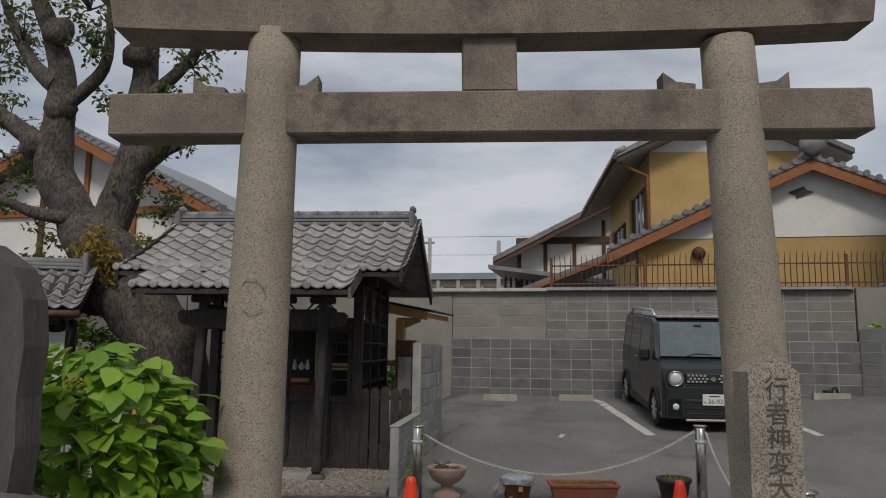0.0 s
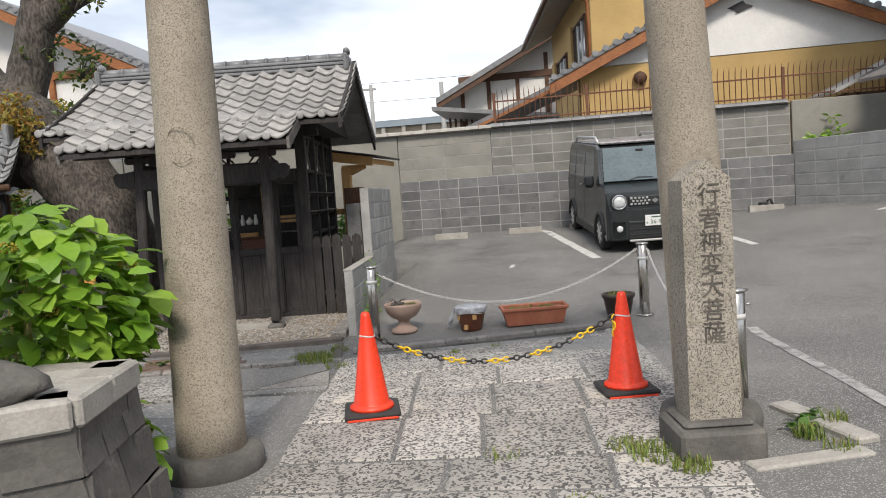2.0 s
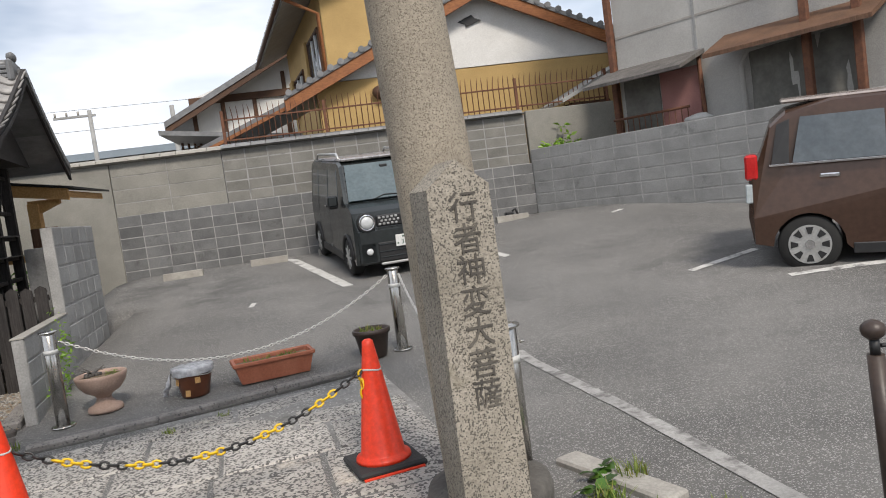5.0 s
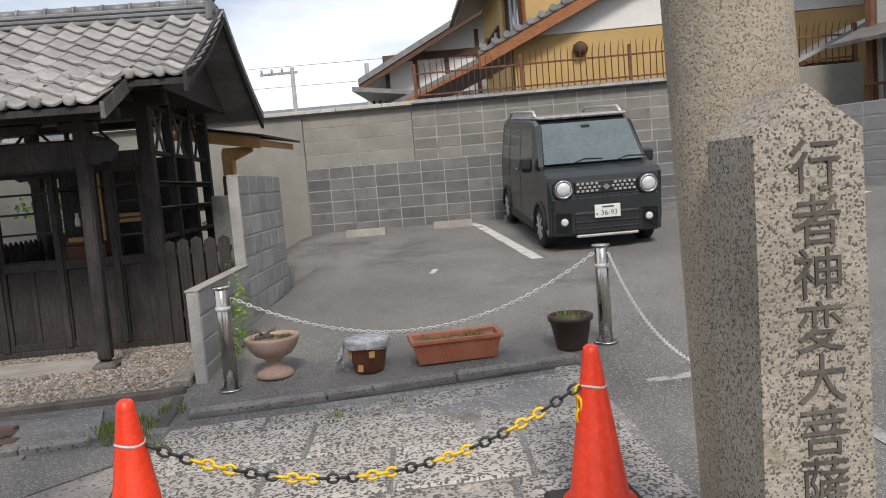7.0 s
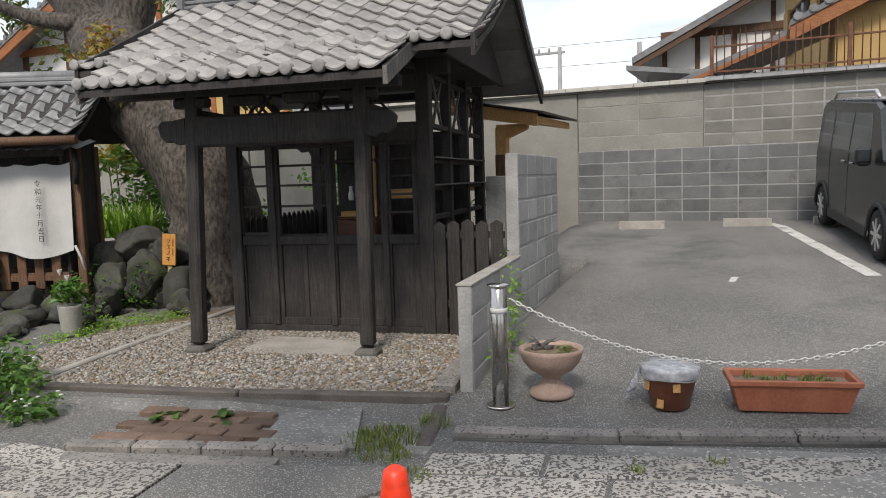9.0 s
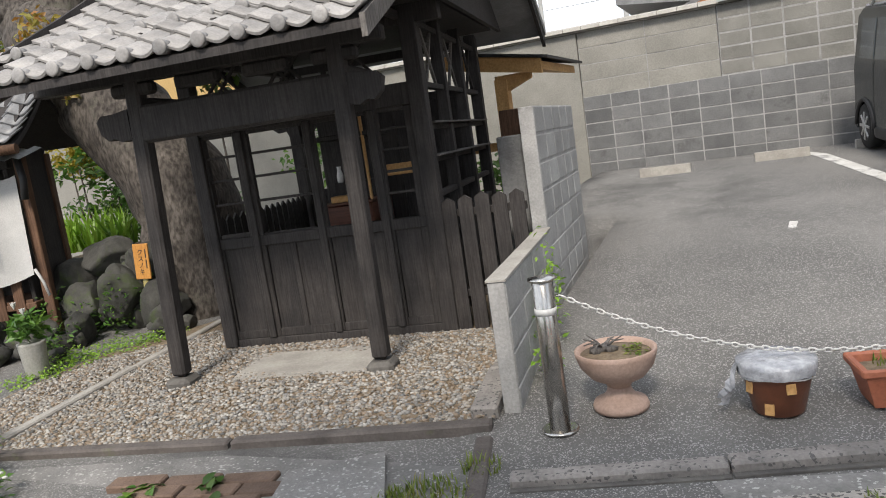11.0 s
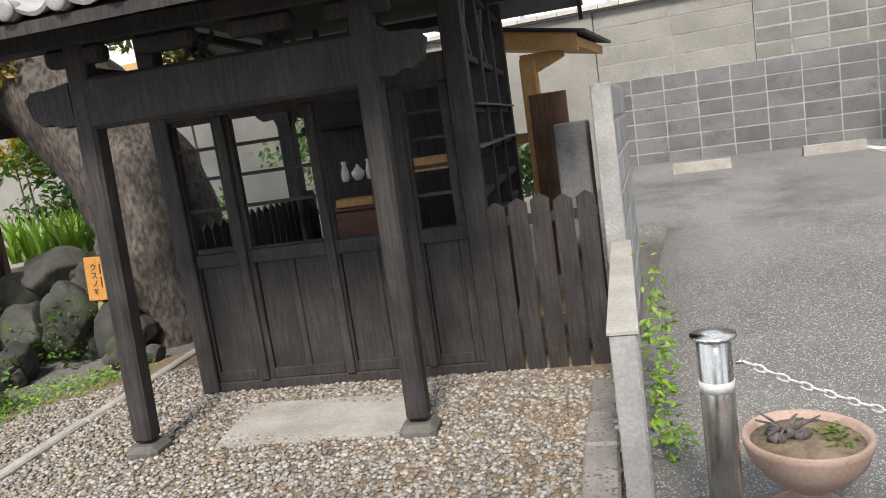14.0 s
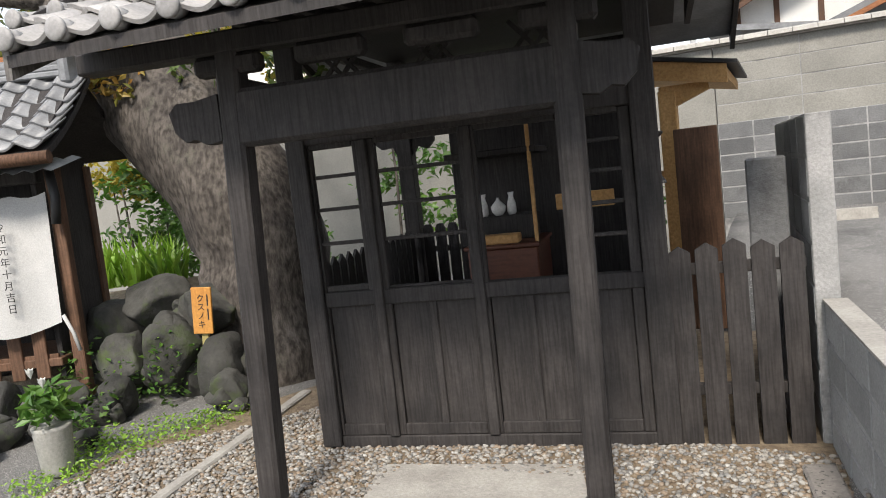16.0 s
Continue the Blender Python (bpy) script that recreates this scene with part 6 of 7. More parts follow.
def ochre_house():
    t = thing("ochre_house", "two-storey ochre plaster house with grey tiled roofs", "house")
    # near wing, gable towards the car park
    part("wall", Shape().prism([(2.2, 0), (9.7, 0), (9.7, 4.30), (2.2, 4.30)], 18.6, 20.0), OCHRE, t)
    part("gable", Shape().prism([(2.3, 4.31), (9.75, 4.31), (6.13, 5.98)], 18.58, 19.9), WHITEP, t, "white plaster gable")
    gable_roof(t, (6.13, 6.08), (1.45, 3.95), (10.6, 4.10), 18.15, 21.5, 0.10, DARKTILE, EAVEWOOD, 0.26)
    part("ridge", Shape().tube([(6.13, 18.1, 6.28), (6.13, 21.5, 6.28)], 0.13, 10), DARKTILE, t)
    part("ridge_ornament", Shape().lump((6.13, 18.05, 6.38), (0.32, 0.10, 0.26), 5, 0.35, 2), DARKTILE, t, "grey ridge-end ornament")
    part("gable_vent", Shape().prism([(5.66, 5.36), (5.84, 5.30), (5.84, 5.24), (6.02, 5.30), (6.22, 5.36), (6.06, 5.42), (6.0, 5.50), (5.84, 5.44)], 18.53, 18.58), TRIM, t, "dark diamond-shaped gable vent")
    part("lean_roof", Shape().prism([(-0.9, 3.0), (2.35, 4.28), (2.35, 4.38), (-0.9, 3.10)], 18.9, 22.0), DARKTILE, t, "low tiled lean-to roof")
    part("lean_board", Shape().prism([(-0.9, 2.92), (2.35, 4.18), (2.35, 4.27), (-0.9, 3.0)], 18.86, 18.95), EAVEWOOD, t)
    part("meter_box", Shape().lump((3.6, 18.5, 3.95), (0.16, 0.14, 0.16), 2, 0.1), DARKEAVE, t)
    # upper storey behind; its side wall runs back
    ang = 8.0
    U = pose(2.62, 20.6, 0, 0, 0, ang)
    part("wall", Shape().box(0, 4.2, 0, 7.5, 3.5, 7.05, 0.01, U), OCHRE, t)
    part("gable", Shape().prism([(0.0, 7.06), (4.2, 7.06), (2.1, 8.05)], 0.02, 0.4, "y", U), WHITEP, t, "white plaster gable")
    for a, b in (((-0.95, 6.75), (2.1, 8.2)), ((2.1, 8.2), (5.1, 6.78))):
        poly = [a, b, (b[0], b[1] + 0.14), (a[0], a[1] + 0.14)]
        part("roof_slab", Shape().prism(poly, -0.75, 8.2, "y", U), DARKTILE, t, "grey tiled roof")
        poly = [(a[0], a[1] - 0.12), (b[0], b[1] - 0.12), (b[0], b[1] - 0.01), (a[0], a[1] - 0.01)]
        part("soffit", Shape().prism(poly, -0.6, 8.0, "y", U), SOFFIT, t, "grey boarded soffit")
    me = Shape().tube([(0, 0, 0), (0.25, 0, 0.12)], 0.09, 8).mesh("eave_tile", TILE)
    for i in range(30):
        ob = new("eave_tile", me)
        ob.parent = t
        p = U @ Vector((-1.0, -0.7 + i * 0.29, 6.86))
        ob.matrix_world = pose(p.x, p.y, p.z, 0, 0, ang)
    part("gutter", Shape().tube([U @ Vector((-1.03, -0.75, 6.72)), U @ Vector((-1.03, 8.2, 6.72))], 0.06, 8), DARKEAVE, t)
    part("downpipe", Shape().tube([U @ Vector((-1.0, -0.4, 6.70)), U @ Vector((-0.1, -0.12, 6.35)), U @ Vector((-0.08, -0.10, 3.6))], 0.05, 8), EAVEWOOD, t)
    for y0, y1, z0, z1 in ((0.55, 2.5, 4.75, 6.15), (4.0, 6.2, 4.7, 5.75)):
        window(t, [U @ Vector((-0.02, y1, z0)), U @ Vector((-0.02, y0, z0)), U @ Vector((-0.02, y0, z1)), U @ Vector((-0.02, y1, z1))], GLASS_DARK, 2)
        part("shutter_box", Shape().box(-0.16, 0.0, y1, y1 + 0.6, z0 - 0.08, z1 + 0.1, 0.02, U), OCHRE, t)


ochre_house()


def white_house():
    t = thing("white_house", "white plaster house with dark timber and tiled roof", "house")
    part("wall", Shape().box(-2.3, 3.2, 31, 38, 2.0, 6.3, 0.01), WHITEP, t)
    part("gable", Shape().prism([(-2.2, 6.31), (3.2, 6.31), (2.6, 7.9)], 30.98, 31.4), WHITEP, t)
    for a, b in (((-3.2, 5.2), (2.6, 8.1)), ((2.6, 8.1), (6.5, 6.4))):
        part("roof_slab", Shape().prism([a, b, (b[0], b[1] + 0.22), (a[0], a[1] + 0.22)], 30.0, 38.5), DARKTILE, t, "brown-edged tiled roof")
        part("barge_board", Shape().prism([(a[0], a[1] - 0.22), (b[0], b[1] - 0.22), (b[0], b[1]), (a[0], a[1])], 30.05, 30.15), DARKEAVE, t)
    part("timber_beam", Shape().box(-2.35, 3.2, 30.9, 31.02, 6.05, 6.32, 0.01), DARKEAVE, t)
    for x in (-2.3, -1.2, 0.0, 1.2):
        part("timber_post", Shape().box(x, x + 0.16, 30.92, 31.01, 2.0, 7.0 if x > 0.5 else 6.1, 0.01), DARKEAVE, t)
    part("lattice_porch", Shape().prism([(-2.9, 4.6), (2.2, 3.9), (2.2, 4.05), (-2.9, 4.75)], 27.0, 30.9), DARKTILE, t, "low tiled porch roof")
    for i in range(7):
        part("porch_slat", Shape().box(-2.7 + i * 0.22, -2.62 + i * 0.22, 29.9, 30.0, 2.2, 4.6, 0.01), DARKEAVE, t)


white_house()


def timber_house():
    t = thing("timbered_house", "white plaster house with brown timber framing beyond the garden", "house")
    part("wall", Shape().box(-19.5, -9.9, 19.2, 26, -0.2, 5.55, 0.01), WHITEP, t)
    part("gable", Shape().prism([(-19.5, 5.56), (-9.9, 5.56), (-14.4, 7.75)], 19.18, 19.8), WHITEP, t)
    gable_roof(t, (-14.4, 8.0), (-20.6, 4.95), (-9.0, 5.30), 18.3, 26.5, 0.14, DARKTILE, EAVEWOOD, 0.30)
    for z in (5.45, 3.0):
        part("timber_beam", Shape().box(-19.5, -9.9, 19.08, 19.19, z, z + 0.22, 0.01), EAVEWOOD, t)
    for x in (-19.4, -17.6, -15.6, -14.1, -12.4, -10.1):
        part("timber_post", Shape().box(x, x + 0.17, 19.09, 19.185, -0.2, 7.6 - abs(x + 14.4) * 0.42, 0.01), EAVEWOOD if x > -15 else DARKEAVE, t)
    part("ochre_band", Shape().box(-19.5, -9.9, 19.12, 19.17, 3.25, 4.0, 0.01), OCHRE, t, "ochre plaster band")
    part("lean_roof", Shape().prism([(-20.5, 2.9), (-9.0, 2.9), (-9.0, 3.02), (-20.5, 3.02)], 17.6, 19.3), DARKTILE, t)


timber_house()


def right_building():
    F = pose(7.1, 16.74, 0, 0, 0, -59.6)
    t = thing("stucco_building", "grey stucco building with awnings and a faded pink door", "building", F)
    part("wall", Shape().box(1.75, 14.0, 0.0, 5.0, 0.2, 8.2, 0.01), STUCCO, t)
    for x in (3.46, 5.3, 7.6):
        part("panel_strip", Shape().box(x - 0.03, x + 0.03, -0.012, 0.004, 3.3, 8.1, 0.004), TIN, t)
    for z in (3.98, 6.0):
        part("panel_strip", Shape().box(1.76, 13.9, -0.010, 0.004, z - 0.025, z + 0.025, 0.004), LEDGE, t)
    part("door_board", Shape().box(1.85, 2.64, -0.02, 0.005, 1.4, 3.12, 0.006), TARP, t, "dark grey boarded door")
    part("door_board", Shape().box(2.66, 3.45, -0.024, 0.005, 1.4, 3.12, 0.006), PINK, t, "faded pink door board")
    aw = part("awning", Shape().prism([(-0.85, 3.02), (0.0, 3.30), (0.0, 3.38), (-0.85, 3.08)], 1.5, 3.6, "x"), GREYWOOD, t, "weathered sloping awning")
    part("awning", Shape().prism([(-0.8, 3.08), (0.0, 3.42), (0.0, 3.50), (-0.8, 3.15)], 4.0, 6.6, "x"), BROWNWOOD, t, "brown-edged awning")
    s = Shape()
    n, mrow = 16, 6
    vs = [(4.42 + 1.75 * i / n, -0.05 - 0.05 * math.sin(i * 1.7) - 0.03 * math.sin(j * 1.1 + i), 1.3 + 1.85 * j / mrow) for j in range(mrow + 1) for i in range(n + 1)]
    s.add(vs, [[j * (n + 1) + i, j * (n + 1) + i + 1, (j + 1) * (n + 1) + i + 1, (j + 1) * (n + 1) + i] for j in range(mrow) for i in range(n)], None, True)
    part("tarp", s, TARP, t, "grey tarpaulin hung under an awning")
    part("rain_pipe", Shape().tube([(4.35, -0.12, 1.2), (4.30, -0.12, 2.9), (4.45, -0.12, 3.15), (6.0, -0.14, 3.25)], 0.05, 8), STUCCO, t, "pale rain pipe")
    part("rain_pipe", Shape().tube([(3.55, -0.05, 1.2), (3.50, -0.05, 3.25)], 0.04, 8), RUST, t)
    for x in (5.5, 6.25):
        part("steel_post", Shape().box(x - 0.06, x + 0.06, -0.4, -0.28, 0.5, 8.0, 0.01), RUST, t, "rusty red steel post")
    part("corner_post", Shape().box(1.62, 1.74, -0.1, 0.02, 0.5, 8.1, 0.01), RUST, t)
    rail = part("rail", Shape().tube([(1.7, -0.25, 2.40), (3.35, -0.25, 2.40)], 0.025, 6), RUST, t, "rusty balcony rail")
    for i in range(13):
        part("rail_bar", Shape().tube([(1.75 + i * 0.13, -0.25, 1.9), (1.75 + i * 0.13, -0.25, 2.40)], 0.010, 5), RUST, rail)
    part("bag", Shape().lump((3.55, -0.35, 2.15), (0.28, 0.12, 0.09), 4, 0.2), CLOTH, t, "white bag on the wall")


right_building()


def corner_shed():
    t = thing("corner_shed", "dark lean-to shed with pale glass doors", "shed")
    part("wall", Shape().box(7.45, 8.35, 16.6, 18.0, 0.6, 3.0, 0.01), DARKEAVE, t)
    part("roof", Shape().prism([(7.2, 3.0), (8.9, 3.75), (8.9, 3.85), (7.2, 3.08)], 16.4, 18.2), TIN, t, "grey sheet roof")
    for x in (7.52, 7.95):
        part("glass_door", Shape().box(x, x + 0.34, 16.56, 16.61, 1.9, 2.85, 0.006), PALEGLASS, t, "pale frosted glass")


corner_shed()


def far_building():
    t = thing("apartment_block", "distant beige apartment block with a blue-grey roof", "building")
    part("wall", Shape().box(-22, -5.5, 62, 70, 0, 7.6, 0.05), FARWALL, t)
    part("roof", Shape().prism([(61.5, 7.6), (70.5, 7.6), (69.5, 8.25), (62.5, 8.25)], -22.5, -5.0, "x"), FARROOF, t)
    me = Shape().box(0, 1.15, 61.93, 62.02, 0, 1.15, 0.02).mesh("window", GLASS_DARK)
    for i in range(9):
        for z in (2.9, 5.9):
            w = new("window", me)
            w.parent = t
            w.location = (-21.3 + i * 1.75, 0, z)
    for i in range(9):
        part("column", Shape().box(-20.1 + i * 1.75, -19.75 + i * 1.75, 61.6, 62.02, 0, 7.6, 0.03), LEDGE, t)


far_building()


def utility_pole(x, y, h, arm):
    t = thing("utility_pole", "distant grey utility pole", "utility pole", pose(x, y, 0), "utility poles")
    part("mast", Shape().tube([(0, 0, 0), (0, 0, h)], [0.16, 0.11], 10), TIN, t)
    if arm:
        part("cross_arm", Shape().box(-1.9, 0.3, -0.06, 0.06, h - 0.35, h - 0.22, 0.01), TIN, t)
        for i in range(4):
            part("insulator", Shape().tube([(-1.8 + i * 0.6, 0, h - 0.22), (-1.8 + i * 0.6, 0, h)], 0.06, 8), LEDGE, t)


utility_pole(-9.6, 45, 8.6, True)
utility_pole(-4.45, 40, 7.6, False)
for z, sag in ((8.2, 0.25), (7.0, 0.2)):
    s = Shape().tube(catenary((-40, 46, z + 1.2), (25, 44, z + 0.2), sag, 20), 0.012, 5)
    solid("overhead_wire", s, TRIM, "thin dark overhead wire", "wire", "overhead wires")


# ---- left foreground: plinth, stele, hydrangea ----
def plinth():
    t = thing("stone_plinth", "dark masonry plinth with pale coping stones", "plinth", NEAR)
    top = [(-0.33, 2.28), (-0.50, 2.98), (-2.0, 2.75), (-1.55, 1.45)]
    c = Vector((-1.1, 2.35))
    rows = [(0.0, 0.24, 0.13), (0.24, 0.47, 0.07), (0.47, 0.69, 0.03)]
    core = [tuple(c + (Vector(p) - c) * 1.0) for p in top]
    part("core", Shape().prism(core, -0.05, 0.70, "z"), DARKSTONE, t)
    for z0, z1, off in rows:
        q = [c + (Vector(p) - c) * (1 + off * 1.2) for p in top]
        for e in range(4):
            a, b = q[e], q[(e + 1) % 4]
            n = max(2, round((b - a).length / 0.42))
            if int(z0 * 100) % 2:
                n += 1
            for i in range(n):
                p0, p1 = a.lerp(b, i / n), a.lerp(b, (i + 1) / n)
                d = (p1 - p0).normalized()
                inn = Vector((-d.y, d.x)) * (0.13 + off)
                if (c - p0).dot(inn) < 0:
                    inn = -inn
                g = d * 0.008
                poly = [tuple(p0 + g), tuple(p1 - g), tuple(p1 - g + inn), tuple(p0 + g + inn)]
                sh = Shape()
                lean = 0.05
                vs = [(x, y, z0 + 0.006) for x, y in poly] + [(x + (inn.normalized().x * lean if k < 2 else 0), y + (inn.normalized().y * lean if k < 2 else 0), z1 - 0.006) for k, (x, y) in enumerate(poly)]
                sh.add(vs, [[3, 2, 1, 0], [4, 5, 6, 7]] + [[k, (k + 1) % 4, (k + 1) % 4 + 4, k + 4] for k in range(4)])
                part("stone", sh, DARKSTONE, t)
    for e in range(4):
        a, b = Vector(top[e]), Vector(top[(e + 1) % 4])
        n = max(2, round((b - a).length / 0.45))
        for i in range(n):
            p0, p1 = a.lerp(b, i / n), a.lerp(b, (i + 1) / n)
            d = (p1 - p0)
            m = pose(p0.x, p0.y, 0, 0, 0, math.degrees(math.atan2(d.y, d.x)))
            side = 1 if (c - p0).dot(Vector((-d.y, d.x))) > 0 else -1
            y0, y1 = (-0.03, 0.17) if side > 0 else (-0.17, 0.03)
            part("coping_stone", Shape().box(0.005, d.length - 0.005, y0, y1, 0.665, 0.79, 0.014, m), LEDGE, t)
    part("top_slab", Shape().prism([tuple(c + (Vector(p) - c) * 0.86) for p in top], 0.69, 0.782, "z"), LEDGE, t, "pale weathered top slab")


plinth()
place(solid("stele_base", Shape().lump((-0.90, 2.28, 0.86), (0.42, 0.26, 0.12), 9, 0.3, 3), DARKSTONE, "rough dark base stone of the stele", "stone"), NEAR)


def stele():
    s = Shape()
    poly = [(-1.42, 0.92), (-0.80, 0.92), (-0.775, 1.15), (-0.79, 1.34), (-0.775, 1.55), (-0.80, 1.74), (-0.87, 1.87), (-0.95, 1.92), (-1.04, 1.975), (-1.2, 1.985), (-1.42, 1.9)]
    s.prism(poly, 2.22, 2.36)
    return place(solid("stone_stele", s, STELE, "dark slate memorial stele with an uneven outline", "stele"), NEAR)


stele()


def big_leaf(s, m, l, w):
    """A broad serrated-looking leaf folded along its midrib."""
    vs = [(0, 0, 0), (0, l * 0.35, 0.015 * l), (0, l * 0.7, -0.03 * l), (0, l, -0.16 * l)]
    right = [(w * 0.55, l * 0.15, 0.05 * l), (w, l * 0.42, 0.06 * l), (w * 0.78, l * 0.72, 0.01 * l)]
    vs += right + [(-x, y, z) for x, y, z in right]
    fs = [[0, 4, 1], [1, 4, 5], [1, 5, 2], [2, 5, 6], [2, 6, 3], [0, 1, 7], [1, 8, 7], [1, 2, 8], [2, 9, 8], [2, 3, 9]]
    s.add(vs, fs, m, True)


def hydrangea(cx, cy, cz, rx, ry, rz, count, seed):
    rg = random.Random(seed)
    t = thing("hydrangea_bush", "lush bright green hydrangea bush with budding heads", "bush", NEAR)
    s = Shape()
    for _ in range(count):
        u, v = rg.uniform(0, 6.283), rg.uniform(-0.75, 1)
        r = math.sqrt(1 - v * v)
        k = rg.uniform(0.70, 1.08)
        p = Vector((cx + rx * r * math.cos(u) * k, cy + ry * r * math.sin(u) * k, cz + rz * v * k))
        l = rg.uniform(0.10, 0.19)
        m = pose(p.x, p.y, p.z, rg.uniform(-45, 15), rg.uniform(-35, 35), math.degrees(u) - 90 + rg.uniform(-60, 60))
        big_leaf(s, m, l, l * 0.36)
    tagged(part("leaves", s, HYDR, t), kind="stuff")
    for i in range(14):
        u = rg.uniform(0, 6.283)
        k = rg.uniform(0.2, 0.8)
        part("stem", Shape().tube([(cx + 0.1 * math.cos(u), cy + 0.1 * math.sin(u), 0.0), (cx + rx * k * math.cos(u), cy + ry * k * math.sin(u), cz + rz * 0.5)], [0.010, 0.006], 5), BAMBOO, t)
    for x, y, z in ((0.45, -0.36, 0.02), (0.2, -0.30, 0.33), (-0.5, -0.1, 0.35), (0.62, 0.1, 0.2)):
        b = Shape()
        x, y, z = x * rx / 0.72, y * ry / 0.46, z * rz / 0.5
        for i in range(40):
            q = Vector((rg.gauss(0, 1), rg.gauss(0, 1), rg.gauss(0, 1))).normalized() * 0.045
            b.lump((cx + x + q.x, cy + y + q.y, cz + z + q.z * 0.6), (0.009, 0.009, 0.007), i, 0.1, 1)
        tagged(part("flower_head", b, YSHRUB, t, "pale green budding flower head"), kind="stuff")


hydrangea(-1.35, 3.30, 1.02, 0.70, 0.44, 0.52, 1000, 5)
hydrangea(-0.80, 3.14, 0.26, 0.22, 0.20, 0.26, 80, 6)


# the garden beyond the hall
GARDEN = Matrix.Translation((-1.086, 5.55, 0.0)) @ Matrix.Diagonal((1.08, 1.08, 1.12, 1)) @ Matrix.Translation((1.053, -5.725, 0.01))


# ---- camphor tree ----
def camphor():
    rg = random.Random(21)
    t = thing("camphor_tree", "old leaning camphor tree with rough bark and sparse new leaves", "tree", GARDEN)
    K = Shape()

    def limb(pts, radii, n=14, seed=0, sh=None, wob=0.16):
        out = Shape() if sh is None else sh
        fine, rr = [], []
        P = [Vector(p) for p in pts]
        for i in range(len(P) - 1):
            p0, p1, p2, p3 = P[max(i - 1, 0)], P[i], P[i + 1], P[min(i + 2, len(P) - 1)]
            for k in range(6):
                u = k / 6
                fine.append(0.5 * ((2 * p1) + (-p0 + p2) * u + (2 * p0 - 5 * p1 + 4 * p2 - p3) * u * u + (-p0 + 3 * p1 - 3 * p2 + p3) * u ** 3))
                rr.append(radii[i] + (radii[i + 1] - radii[i]) * u)
        fine.append(P[-1])
        rr.append(radii[-1])
        k0 = len(out.v)
        out.tube(fine, rr, n)
        for j in range(k0, len(out.v)):
            i = (j - k0) // n
            if i >= len(fine):
                break
            c, v = fine[i], Vector(out.v[j])
            d = v - c
            out.v[j] = tuple(c + d * (1 + wob * noise.noise(v * 2.2) + 0.5 * wob * noise.noise(v * 6)))
        return out

    trunk = limb([(-5.12, 10.75, -0.15), (-5.12, 10.72, 0.35), (-5.08, 10.72, 1.0), (-5.5, 10.75, 1.7), (-6.2, 10.8, 2.45), (-6.9, 10.9, 3.1)], [0.70, 0.57, 0.50, 0.52, 0.51, 0.44], 40)
    part("trunk", trunk, BARK, t, "thick leaning trunk with furrowed bark")
    limbs = [([(-6.7, 10.9, 2.85), (-7.3, 11, 3.5), (-7.75, 11, 4.3), (-7.8, 11.1, 5.8), (-8.4, 11, 7.3)], [0.42, 0.34, 0.30, 0.22, 0.12]),
             ([(-6.7, 10.9, 2.7), (-6.45, 11, 3.6), (-6.2, 11, 4.4), (-6.2, 11.1, 5.4), (-6.1, 11, 6.8), (-5.9, 11, 7.8)], [0.36, 0.30, 0.26, 0.22, 0.17, 0.10]),
             ([(-6.3, 11, 4.1), (-5.7, 11, 4.5), (-4.85, 11, 4.75), (-3.75, 11, 4.95)], [0.24, 0.19, 0.14, 0.05]),
             ([(-7.7, 11, 4.4), (-8.6, 10.9, 5.0), (-9.6, 10.8, 5.7)], [0.20, 0.14, 0.06]),
             ([(-7.8, 11, 5.6), (-8.6, 11.2, 6.2), (-9.4, 11.3, 7.4)], [0.17, 0.12, 0.05]),
             ([(-7.75, 11, 5.2), (-7.0, 11.1, 5.9), (-6.9, 11, 6.9)], [0.15, 0.10, 0.05]),
             ([(-6.2, 11, 5.2), (-5.5, 11, 5.7), (-4.9, 11.1, 6.5)], [0.13, 0.09, 0.04]),
             ([(-6.9, 10.9, 3.3), (-7.6, 10.4, 3.4), (-8.2, 10.1, 3.7)], [0.14, 0.09, 0.04])]
    for pts, radii in limbs:
        part("limb", limb(pts, radii, 12), BARK, t)
    for p in ((-7.72, 11, 5.2), (-8.0, 10.9, 4.6), (-6.2, 10.9, 6.0), (-7.8, 10.9, 6.5)):
        part("burl", Shape().lump(p, (0.26, 0.24, 0.26), p[2], 0.5, 2), BARK, t)
    spots = [(-9.3, 7.6, 0.7), (-8.8, 6.7, 0.55), (-9.6, 5.9, 0.6), (-9.0, 5.2, 0.5), (-7.6, 7.4, 0.6), (-7.0, 6.9, 0.55), (-6.9, 6.1, 0.4), (-6.2, 6.6, 0.45), (-5.3, 6.7, 0.6), (-5.2, 5.9, 0.5),
             (-6.8, 5.4, 0.35), (-8.6, 4.3, 0.45), (-9.1, 3.9, 0.4), (-3.75, 4.85, 0.34), (-4.2, 5.0, 0.30), (-5.4, 4.4, 0.25), (-8.4, 8.2, 0.8), (-6.2, 8.0, 0.7), (-5.0, 7.6, 0.6), (-7.6, 3.3, 0.45), (-7.2, 2.5, 0.35), (-6.9, 2.2, 0.30),
             (-5.2, 2.6, 0.36), (-4.9, 2.4, 0.3), (-6.2, 3.9, 0.3), (-5.8, 3.6, 0.28), (-9.9, 6.9, 0.6), (-5.7, 5.2, 0.3)]
    s = Shape()
    tw = Shape()
